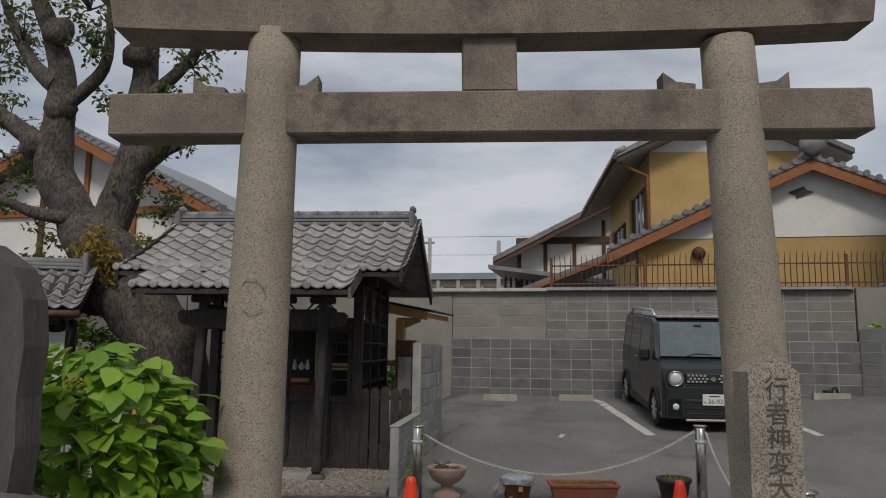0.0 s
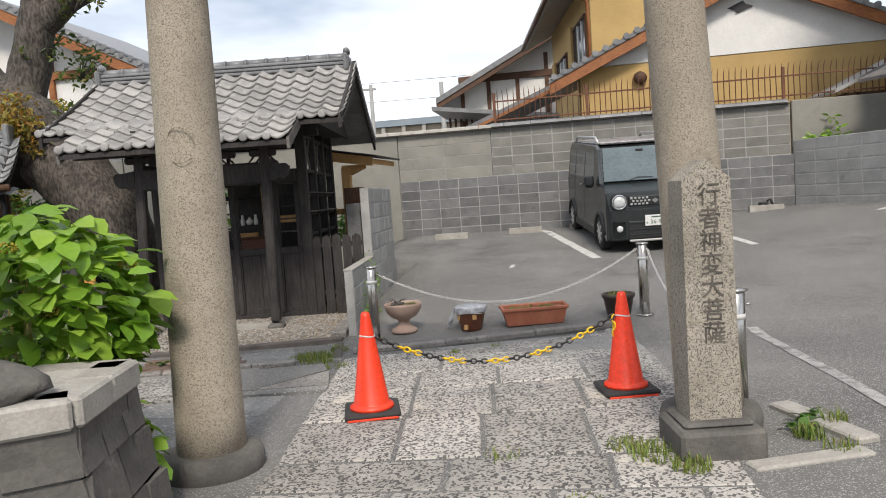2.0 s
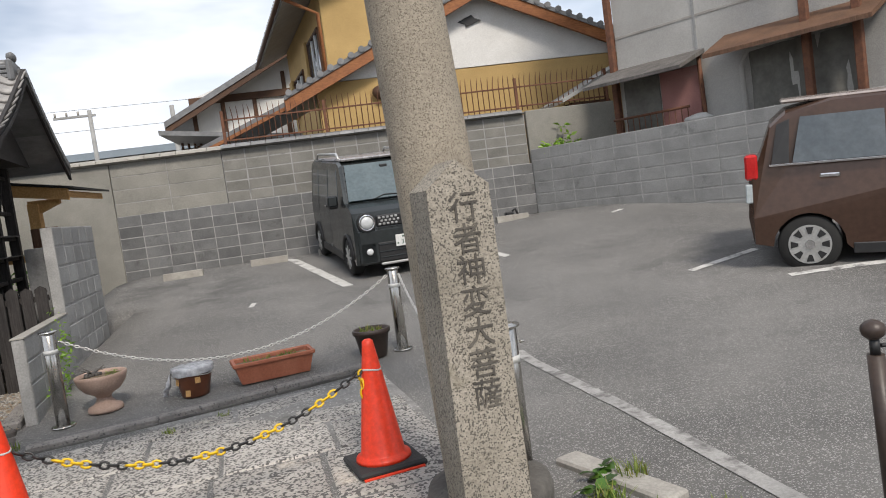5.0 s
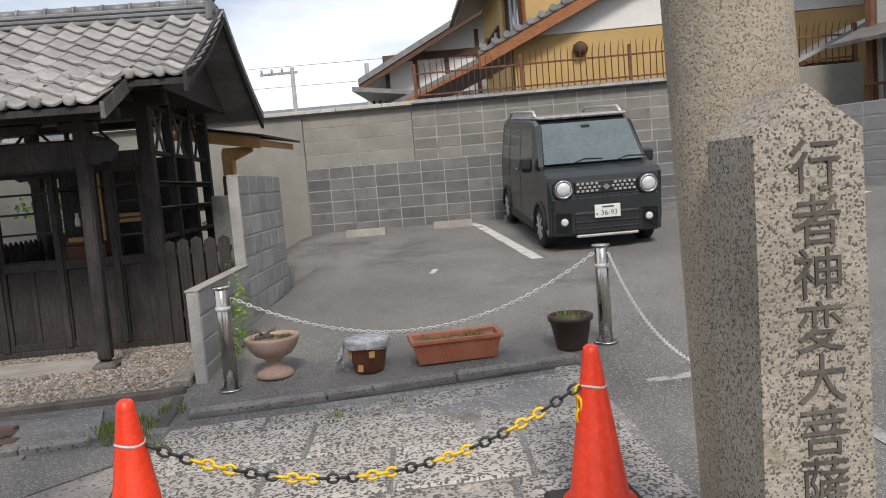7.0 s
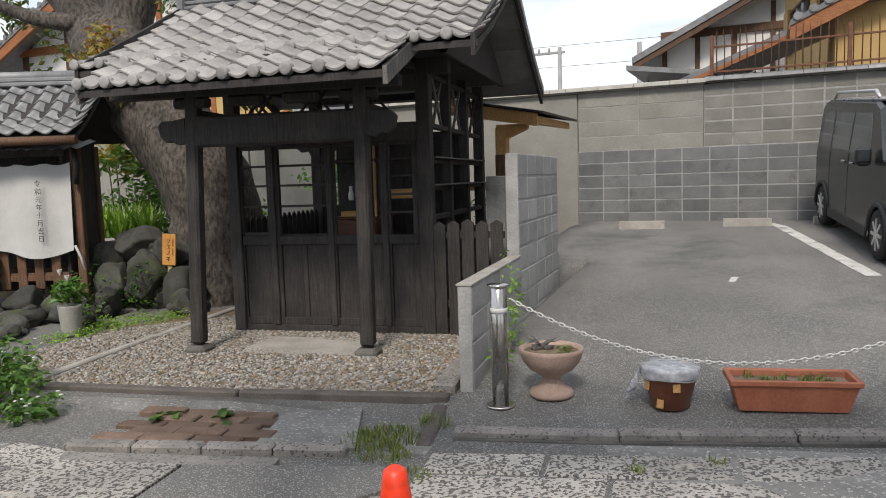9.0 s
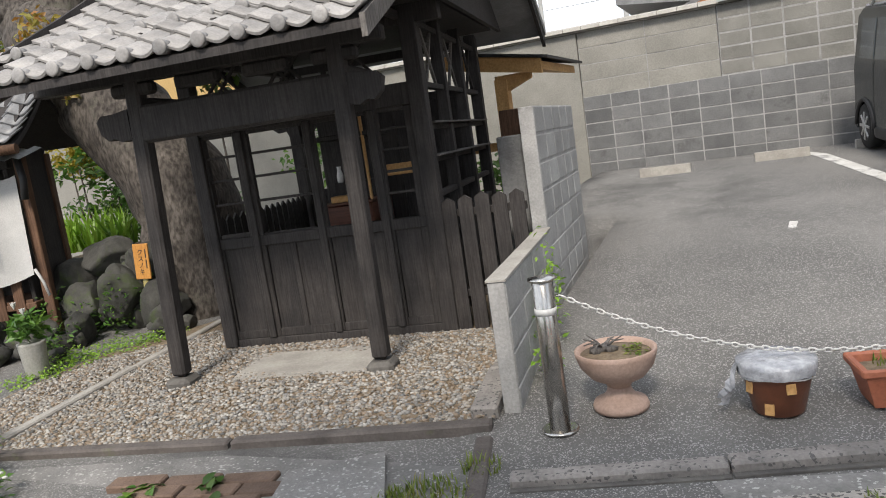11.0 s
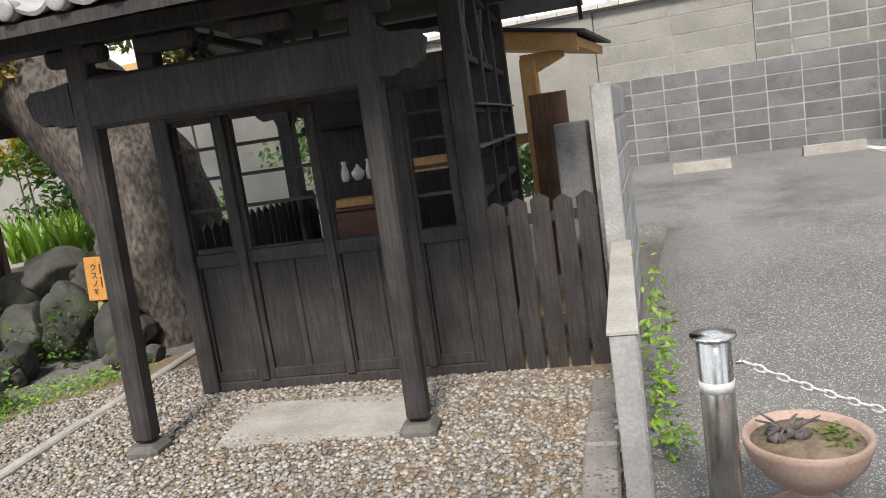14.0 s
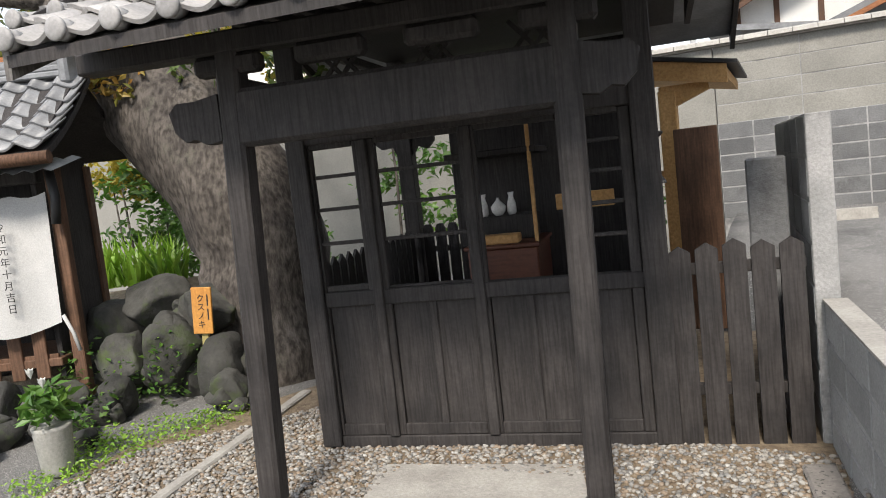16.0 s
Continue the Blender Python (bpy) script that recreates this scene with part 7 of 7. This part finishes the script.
    for x, z, r in spots:
        y = 11 + rg.uniform(-0.5, 0.5)
        for _ in range(int(10 * r / 0.5) + 3):
            c = (x + rg.uniform(-r, r), y + rg.uniform(-r, r), z + rg.uniform(-0.7 * r, 0.7 * r))
            leaf_cloud(s, c, (0.20, 0.20, 0.13), 26, 0.115, rg, 70, 20)
            tw.tube([(x, y, z - 0.2), ((x + c[0]) / 2, (y + c[1]) / 2, (z + c[2]) / 2 - 0.03), c], [0.016, 0.010, 0.004], 4)
    tagged(part("crown", s, LEAF, t, "sparse yellow-green leaves"), kind="stuff")
    tagged(part("twigs", tw, BARK, t), kind="stuff")
    s = Shape()
    for c in ((-6.2, 10.3, 2.95), (-6.05, 10.2, 2.7), (-6.45, 10.3, 2.75), (-6.0, 10.3, 2.45), (-6.3, 10.2, 2.5)):
        leaf_cloud(s, c, (0.26, 0.24, 0.22), 130, 0.11, rg, 70, 30)
    tagged(part("young_leaves", s, LEAFRED, t, "orange young leaves"), kind="stuff")


camphor()


# ---- small shrine, rocks and garden ----
def small_shrine():
    S = pose(-5.65, 9.30, 0.02, 0, 0, 24)
    t = thing("small_shrine", "small roadside shrine with grey tiles and a white curtain", "small shrine", GARDEN @ S)
    for x, y in ((-0.2, 0.38), (-2.1, 0.38), (-0.38, 1.2), (-2.1, 1.2)):
        part("post", Shape().box(x - 0.045, x + 0.045, y - 0.045, y + 0.045, 0.05, 1.75, 0.008), BROWNWOOD, t)
    part("lintel", Shape().box(-2.2, -0.3, 0.33, 0.43, 1.62, 1.74, 0.008), BLACKWOOD, t)
    part("back_wall", Shape().box(-2.1, -0.38, 1.18, 1.22, 0.1, 1.8, 0.005), BLACKWOOD, t)
    part("side_wall", Shape().box(-0.40, -0.36, 0.42, 1.2, 0.2, 1.8, 0.005), BLACKWOOD, t)
    part("floor_board", Shape().box(-2.15, -0.33, 0.34, 1.2, 0.30, 0.36, 0.006), BROWNWOOD, t)
    part("gutter", Shape().tube([(-2.6, -0.03, 1.76), (0.02, -0.03, 1.76)], 0.045, 10), BROWNWOOD, t, "brown gutter")
    s = Shape()
    n = 40
    vs = []
    for i in range(n + 1):
        x = -2.6 + 2.6 * i / n
        z = 1.68 + 0.012 * (1 if i % 2 else -1)
        vs += [(x, 0.0, z), (x, 0.45, z + 0.1)]
    s.add(vs, [[2 * i, 2 * i + 2, 2 * i + 3, 2 * i + 1] for i in range(n)])
    part("corrugated_sheet", s, TIN, t)
    roof = part("roof", Shape().prism([(0.0, 1.78), (0.85, 2.43), (1.6, 1.85), (1.6, 1.80), (0.85, 2.33), (0.0, 1.74)], -2.55, -0.12, "x"), BLACKWOOD, t)
    tile = tile_mesh(0.2, 0.25, 0.015, 0.02, DARKTILE)
    roof_slope(roof, tile, -2.6, -0.02, (0.0, 1.80), (0.82, 2.40), 0.05, 6, 13)
    for z, w in ((2.40, 0.13), (2.45, 0.10)):
        part("ridge_course", Shape().box(-2.65, -0.16, 0.85 - w, 0.85 + w, z, z + 0.045, 0.01), DARKTILE, roof)
    part("ridge_cap", Shape().tube([(-2.65, 0.85, 2.52), (-0.16, 0.85, 2.52)], 0.055, 12), DARKTILE, roof)
    part("ridge_end", Shape().box(-0.20, -0.12, 0.68, 1.02, 2.34, 2.64, 0.02), DARKTILE, roof)
    # curtain with a stripe of lettering and a plain dark emblem
    s = Shape()
    nx, nz = 26, 10
    vs = []
    for j in range(nz + 1):
        for i in range(nx + 1):
            u, v = i / nx, j / nz
            sag = 0.05 * math.sin(u * math.pi * 3.2) * v
            vs.append((-1.95 + 1.72 * u, 0.30 - 0.05 * math.sin(u * 19) * (0.3 + 0.5 * v) - 0.05 * v, 1.55 - 0.95 * v - sag - (0.03 * abs(math.sin(u * math.pi * 6)) if j == 0 else 0)))
    s.add(vs, [[j * (nx + 1) + i, (j + 1) * (nx + 1) + i, (j + 1) * (nx + 1) + i + 1, j * (nx + 1) + i + 1] for j in range(nz) for i in range(nx)], None, True)
    cur = part("curtain", s, CLOTH, t, "white cotton curtain with black writing")
    g = Shape()
    for i, ch in enumerate("令和元年十月吉日"):
        q = text_shape(ch, 0.072, 0.001, pose(-0.55, 0.205, 1.33 - 0.082 * i))
        g.add(q.v, q.f)
    part("writing", g, INK, cur)
    em = Shape()
    for dx in (0, 1):
        for dz in (0, 1):
            em.box(-1.62 + dx * 0.17, -1.47 + dx * 0.17, 0.185, 0.192, 1.0 + dz * 0.17, 1.15 + dz * 0.17, 0.002)
    part("emblem", em, INK, cur, "plain black four-part emblem")
    for i in range(9):
        x = -2.05 + i * 0.19
        part("slat", Shape().box(x, x + 0.10, 0.33, 0.355, 0.22, 0.62, 0.004), BROWNWOOD, t)
    part("slat_rail", Shape().box(-2.1, -0.36, 0.355, 0.38, 0.34, 0.39, 0.004), BROWNWOOD, t)
    part("tassel", Shape().tube([(-0.17, 0.28, 1.70), (-0.14, 0.26, 1.5), (-0.17, 0.27, 1.32)], 0.035, 8), TRIM, t, "black and white twisted rope tassel")
    part("bead", Shape().tube([(-0.20, 0.22, 0.68), (-0.14, 0.21, 0.55), (-0.11, 0.21, 0.42)], 0.014, 6), CLOTH, t)


small_shrine()


def rocks():
    rg = random.Random(5)
    data = [(-5.0, 9.95, 0.20, .30, .25, .28), (-5.45, 9.95, 0.30, .36, .28, .34), (-5.85, 9.85, 0.22, .32, .26, .30), (-5.2, 10.15, 0.55, .33, .28, .24), (-5.75, 10.2, 0.62, .42, .30, .26), (-6.2, 10.1, 0.45, .34, .30, .30),
            (-5.55, 9.45, 0.10, .22, .18, .20), (-5.95, 9.25, 0.12, .26, .22, .20), (-6.25, 9.0, 0.15, .28, .22, .22), (-6.6, 8.75, 0.16, .30, .24, .24), (-6.0, 8.75, 0.02, .30, .24, .17), (-6.5, 8.35, 0.02, .34, .26, .18),
            (-5.5, 9.05, 0.02, .16, .14, .13), (-5.7, 8.35, -0.03, .26, .22, .12), (-7.0, 8.5, 0.2, .35, .26, .28), (-4.78, 9.72, 0.07, .19, .14, .13), (-7.3, 8.2, 0.1, .34, .3, .24), (-5.25, 7.55, -0.04, .34, .26, .08)]
    small = []
    for x, y, z, a, b, c in data:
        for _ in range(2):
            k = rg.uniform(0.35, 0.55)
            small.append((x + rg.uniform(-0.3, 0.3), y + rg.uniform(-0.22, 0.12), max(0.03, z - 0.12 + rg.uniform(-0.1, 0.1)), a * k, b * k, c * k))
    data = [(x, y, z, a * 0.80, b * 0.85, c * 0.80) for x, y, z, a, b, c in data] + small
    for i, (x, y, z, a, b, c) in enumerate(data):
        rock = solid("garden_rock", Shape().rock((a, b, c), i * 3 + 1, pose(x, y, z, 0, 0, rg.uniform(0, 360))), ROCK, "grey weathered garden rock with moss" if i != 15 else "pale grey rock at the foot of the tree", "rock", "rocks of the rockery")
        place(rock, GARDEN)


rocks()
structure("garden_bank", Shape().lump((-7.9, 11.9, -0.1), (2.4, 1.9, 0.80), 3, 0.25, 3), SOIL, "dark soil bank of the garden")


def sign():
    t = thing("tree_sign", "small orange wooden tree sign on a pale stake", "sign", GARDEN @ pose(-5.06, 9.84, -0.04, 0, 4, 18))
    part("stake", Shape().box(-0.025, 0.025, 0.005, 0.035, -0.1, 0.78, 0.004), BAMBOO, t)
    part("board", Shape().box(-0.075, 0.075, -0.018, 0.004, 0.50, 0.83, 0.004), SIGNWOOD, t)
    g = Shape()
    for i, ch in enumerate("クスノキ"):
        q = text_shape(ch, 0.06, 0.0008, pose(-0.005, -0.020, 0.75 - 0.062 * i))
        g.add(q.v, q.f)
    part("lettering", g, INK, t)
    for i in range(2):
        part("small_bar", Shape().box(0.042, 0.052, -0.0205, -0.018, 0.60 + i * 0.1, 0.68 + i * 0.1, 0.001), INK, t)


sign()


def flower_vase(x, y):
    t = thing("flower_vase", "grey stone vase with greenery and white flowers", "vase", GARDEN @ pose(x, y, lot_z(x, y)))
    part("vase", Shape().lathe([(0.075, 0), (0.085, 0.02), (0.105, 0.26), (0.11, 0.28), (0.09, 0.28)], 20), GREYPOT, t)
    rg2 = random.Random(9)
    s = Shape()
    leaf_cloud(s, (0, 0, 0.40), (0.14, 0.14, 0.11), 160, 0.10, rg2, 60)
    tagged(part("foliage", s, SHRUB, t), kind="stuff")
    for i, (dx, dz) in enumerate(((-0.04, 0.55), (0.05, 0.50))):
        s = Shape()
        for k in range(6):
            m = pose(dx, -0.05, dz, 35, 0, k * 60)
            s.add([(0, 0, 0), (0.02, 0.03, 0.03), (0, 0.055, 0.035), (-0.02, 0.03, 0.03)], [[0, 1, 2, 3]], m)
        part("flower", s, PETAL, t, "white lily-like flower")


flower_vase(-5.0, 8.54)
solid("stone_basin", Shape().lathe([(0.22, 0), (0.30, 0.05), (0.34, 0.16), (0.33, 0.24), (0.28, 0.24), (0.24, 0.18)], 24, GARDEN @ pose(-7.0, 8.9, 0.36)), ROCK, "grey stone basin on the rockery", "basin")


def shrub(name, centres, count, leaf, mat, label, seed, tilt=60, stems=True):
    rg2 = random.Random(seed)
    t = thing(name, label, "shrub", GARDEN if name != "wall_top_weed" else None)
    s = Shape()
    for x, y, z, r in centres:
        for _ in range(int(6 * r / 0.3) + 3):
            c = (x + rg2.gauss(0, r * 0.5), y + rg2.gauss(0, r * 0.5), z + rg2.gauss(0, r * 0.45))
            leaf_cloud(s, c, (r * 0.42, r * 0.42, r * 0.36), count, leaf, rg2, tilt, 10)
    tagged(part("foliage", s, mat, t), kind="stuff")
    if stems:
        for x, y, z, r in centres[::2]:
            part("stem", Shape().tube([(x, y, -0.2), (x + 0.05, y, z * 0.5), (x, y, z)], [0.022, 0.016, 0.006], 6), BARK, t)


shrub("garden_shrub", [(-7.55, 12.1, 1.75, 0.38), (-7.25, 12.1, 1.25, 0.42), (-7.75, 12.2, 1.3, 0.38), (-6.9, 12.3, 0.9, 0.42), (-6.3, 12.6, 0.8, 0.4), (-7.4, 12.3, 2.0, 0.25)], 40, 0.12, SHRUB, "dense dark green garden shrubs", 31)
shrub("yellow_shrub", [(-8.15, 12.1, 1.92, 0.24), (-7.95, 12.15, 1.70, 0.24), (-8.4, 12.2, 1.75, 0.26), (-8.0, 12.2, 2.1, 0.16)], 40, 0.10, YSHRUB, "shrub with bright yellow new leaves", 32)
shrub("back_shrub", [(-3.6, 14.0, 1.0, 0.5), (-4.4, 14.2, 1.2, 0.6), (-2.6, 14.2, 0.8, 0.4), (-5.2, 14.0, 1.3, 0.5)], 36, 0.13, SHRUB, "green shrubs behind the hall", 33)
shrub("yellow_tree", [(-7.3, 12.8, 3.05, 0.38), (-6.8, 12.9, 3.15, 0.4), (-6.3, 12.9, 2.95, 0.32), (-5.6, 13.0, 2.6, 0.3), (-5.2, 13.3, 2.9, 0.35)], 36, 0.12, YSHRUB, "tree with yellow-green foliage behind the camphor", 34)


def strap_plants():
    rg2 = random.Random(41)
    t = thing("strap_leaf_plant", "clump of bright green strap-leaved plants", "plant", GARDEN)
    s = Shape()
    for cx, cy in ((-7.75, 11.5), (-7.5, 11.6), (-7.25, 11.5), (-7.95, 11.7), (-7.05, 11.6), (-6.9, 11.4)):
        blades(s, cx, cy, 0.60, 0.14, 34, 0.48, rg2, 0.024)
    tagged(part("leaves", s, HYDR, t), kind="stuff")


strap_plants()


def groundcover(name, spots, label, seed, mat=SHRUB, leaf=0.05, flowers=0):
    rg2 = random.Random(seed)
    t = thing(name, label, "plants", GARDEN if name in ("clover_patch", "rock_plants") else None)
    s = Shape()
    for x, y, r, h in spots:
        leaf_cloud(s, (x, y, lot_z(x, y) + h * 0.5), (r, r, h * 0.6), int(900 * r * r / 0.25) + 40, leaf, rg2, 50)
    tagged(part("foliage", s, mat, t), kind="stuff")
    if flowers:
        f = Shape()
        for _ in range(flowers):
            x, y, r, h = rg2.choice(spots)
            px, py, pz = x + rg2.uniform(-r, r) * 0.8, y + rg2.uniform(-r, r) * 0.8, lot_z(x, y) + h * rg2.uniform(0.8, 1.15)
            f.lump((px, py, pz), (0.016, 0.016, 0.008), 1, 0.3, 1)
        tagged(part("flowers", f, PETAL, t, "tiny white flowers"), kind="stuff")


groundcover("ground_cover", [(-3.85, 6.6, 0.42, 0.34), (-4.3, 6.8, 0.5, 0.40), (-3.5, 6.0, 0.33, 0.22), (-4.6, 6.1, 0.5, 0.36), (-3.3, 6.55, 0.22, 0.14)], "leafy ground cover with tiny white flowers", 51, SHRUB, 0.075, 40)
groundcover("clover_patch", [(-4.8, 9.2, 0.35, 0.08), (-4.95, 8.75, 0.3, 0.08), (-4.6, 9.5, 0.25, 0.08), (-4.9, 8.4, 0.25, 0.06), (-5.2, 8.9, 0.25, 0.09), (-4.0, 7.15, 0.28, 0.10)], "low green clover along the gravel", 52, HYDR, 0.035)
groundcover("rock_plants", [(-5.35, 9.75, 0.16, 0.5), (-5.7, 9.7, 0.16, 0.35), (-6.05, 9.6, 0.18, 0.5), (-5.1, 9.95, 0.12, 0.6), (-5.5, 9.3, 0.14, 0.25), (-5.35, 8.9, 0.16, 0.2)], "green plants between the rockery stones", 55, SHRUB, 0.06)
groundcover("wall_weed", [(-0.72, 8.55, 0.09, 0.45), (-0.76, 8.9, 0.08, 0.62), (-0.68, 8.3, 0.07, 0.22), (-0.75, 8.75, 0.08, 0.8)], "pale green weed climbing the low wall", 53, HYDR, 0.055)
shrub("wall_top_weed", [(6.95, 16.0, 2.25, 0.22), (6.6, 16.05, 2.05, 0.12), (7.15, 15.9, 2.05, 0.14)], 7, 0.16, HYDR, "leafy twigs sprouting behind the wall", 54)


def weeds():
    rg2 = random.Random(61)
    t = thing("path_weeds", "tufts of grass and weeds between the paving stones", "weeds")
    s = Shape()
    for x, y, r, n, h in ((2.0, 4.1, 0.16, 190, 0.06), (1.85, 4.25, 0.12, 110, 0.045), (2.15, 3.9, 0.10, 110, 0.07), (-0.89, 7.00, 0.20, 240, 0.05), (-0.80, 6.75, 0.16, 110, 0.06), (-1.0, 6.9, 0.16, 110, 0.06), (-0.75, 7.3, 0.10, 60, 0.06),
                         (3.05, 4.55, 0.07, 60, 0.10), (3.22, 4.05, 0.08, 60, 0.07), (2.85, 4.35, 0.08, 70, 0.09), (2.95, 4.15, 0.10, 60, 0.06), (1.15, 4.1, 0.12, 40, 0.04), (0.5, 6.95, 0.05, 30, 0.05), (0.85, 7.2, 0.05, 24, 0.05), (1.6, 3.5, 0.1, 30, 0.03), (-0.55, 6.5, 0.12, 60, 0.04)):
        blades(s, x, y, lot_z(x, y) + 0.004, r, n, h, rg2, 0.004)
    tagged(part("blades", s, GRASS, t), kind="stuff")
    s = Shape()
    for x, y in ((2.86, 4.45), (2.92, 4.62), (-2.0, 6.9), (-2.4, 6.8)):
        for _ in range(9):
            big_leaf(s, pose(x + rg2.uniform(-0.07, 0.07), y + rg2.uniform(-0.07, 0.07), lot_z(x, y) + 0.04, rg2.uniform(-20, 30), rg2.uniform(-30, 30), rg2.uniform(0, 360)), 0.10, 0.03)
    tagged(part("broad_leaves", s, SHRUB, t), kind="stuff")


weeds()
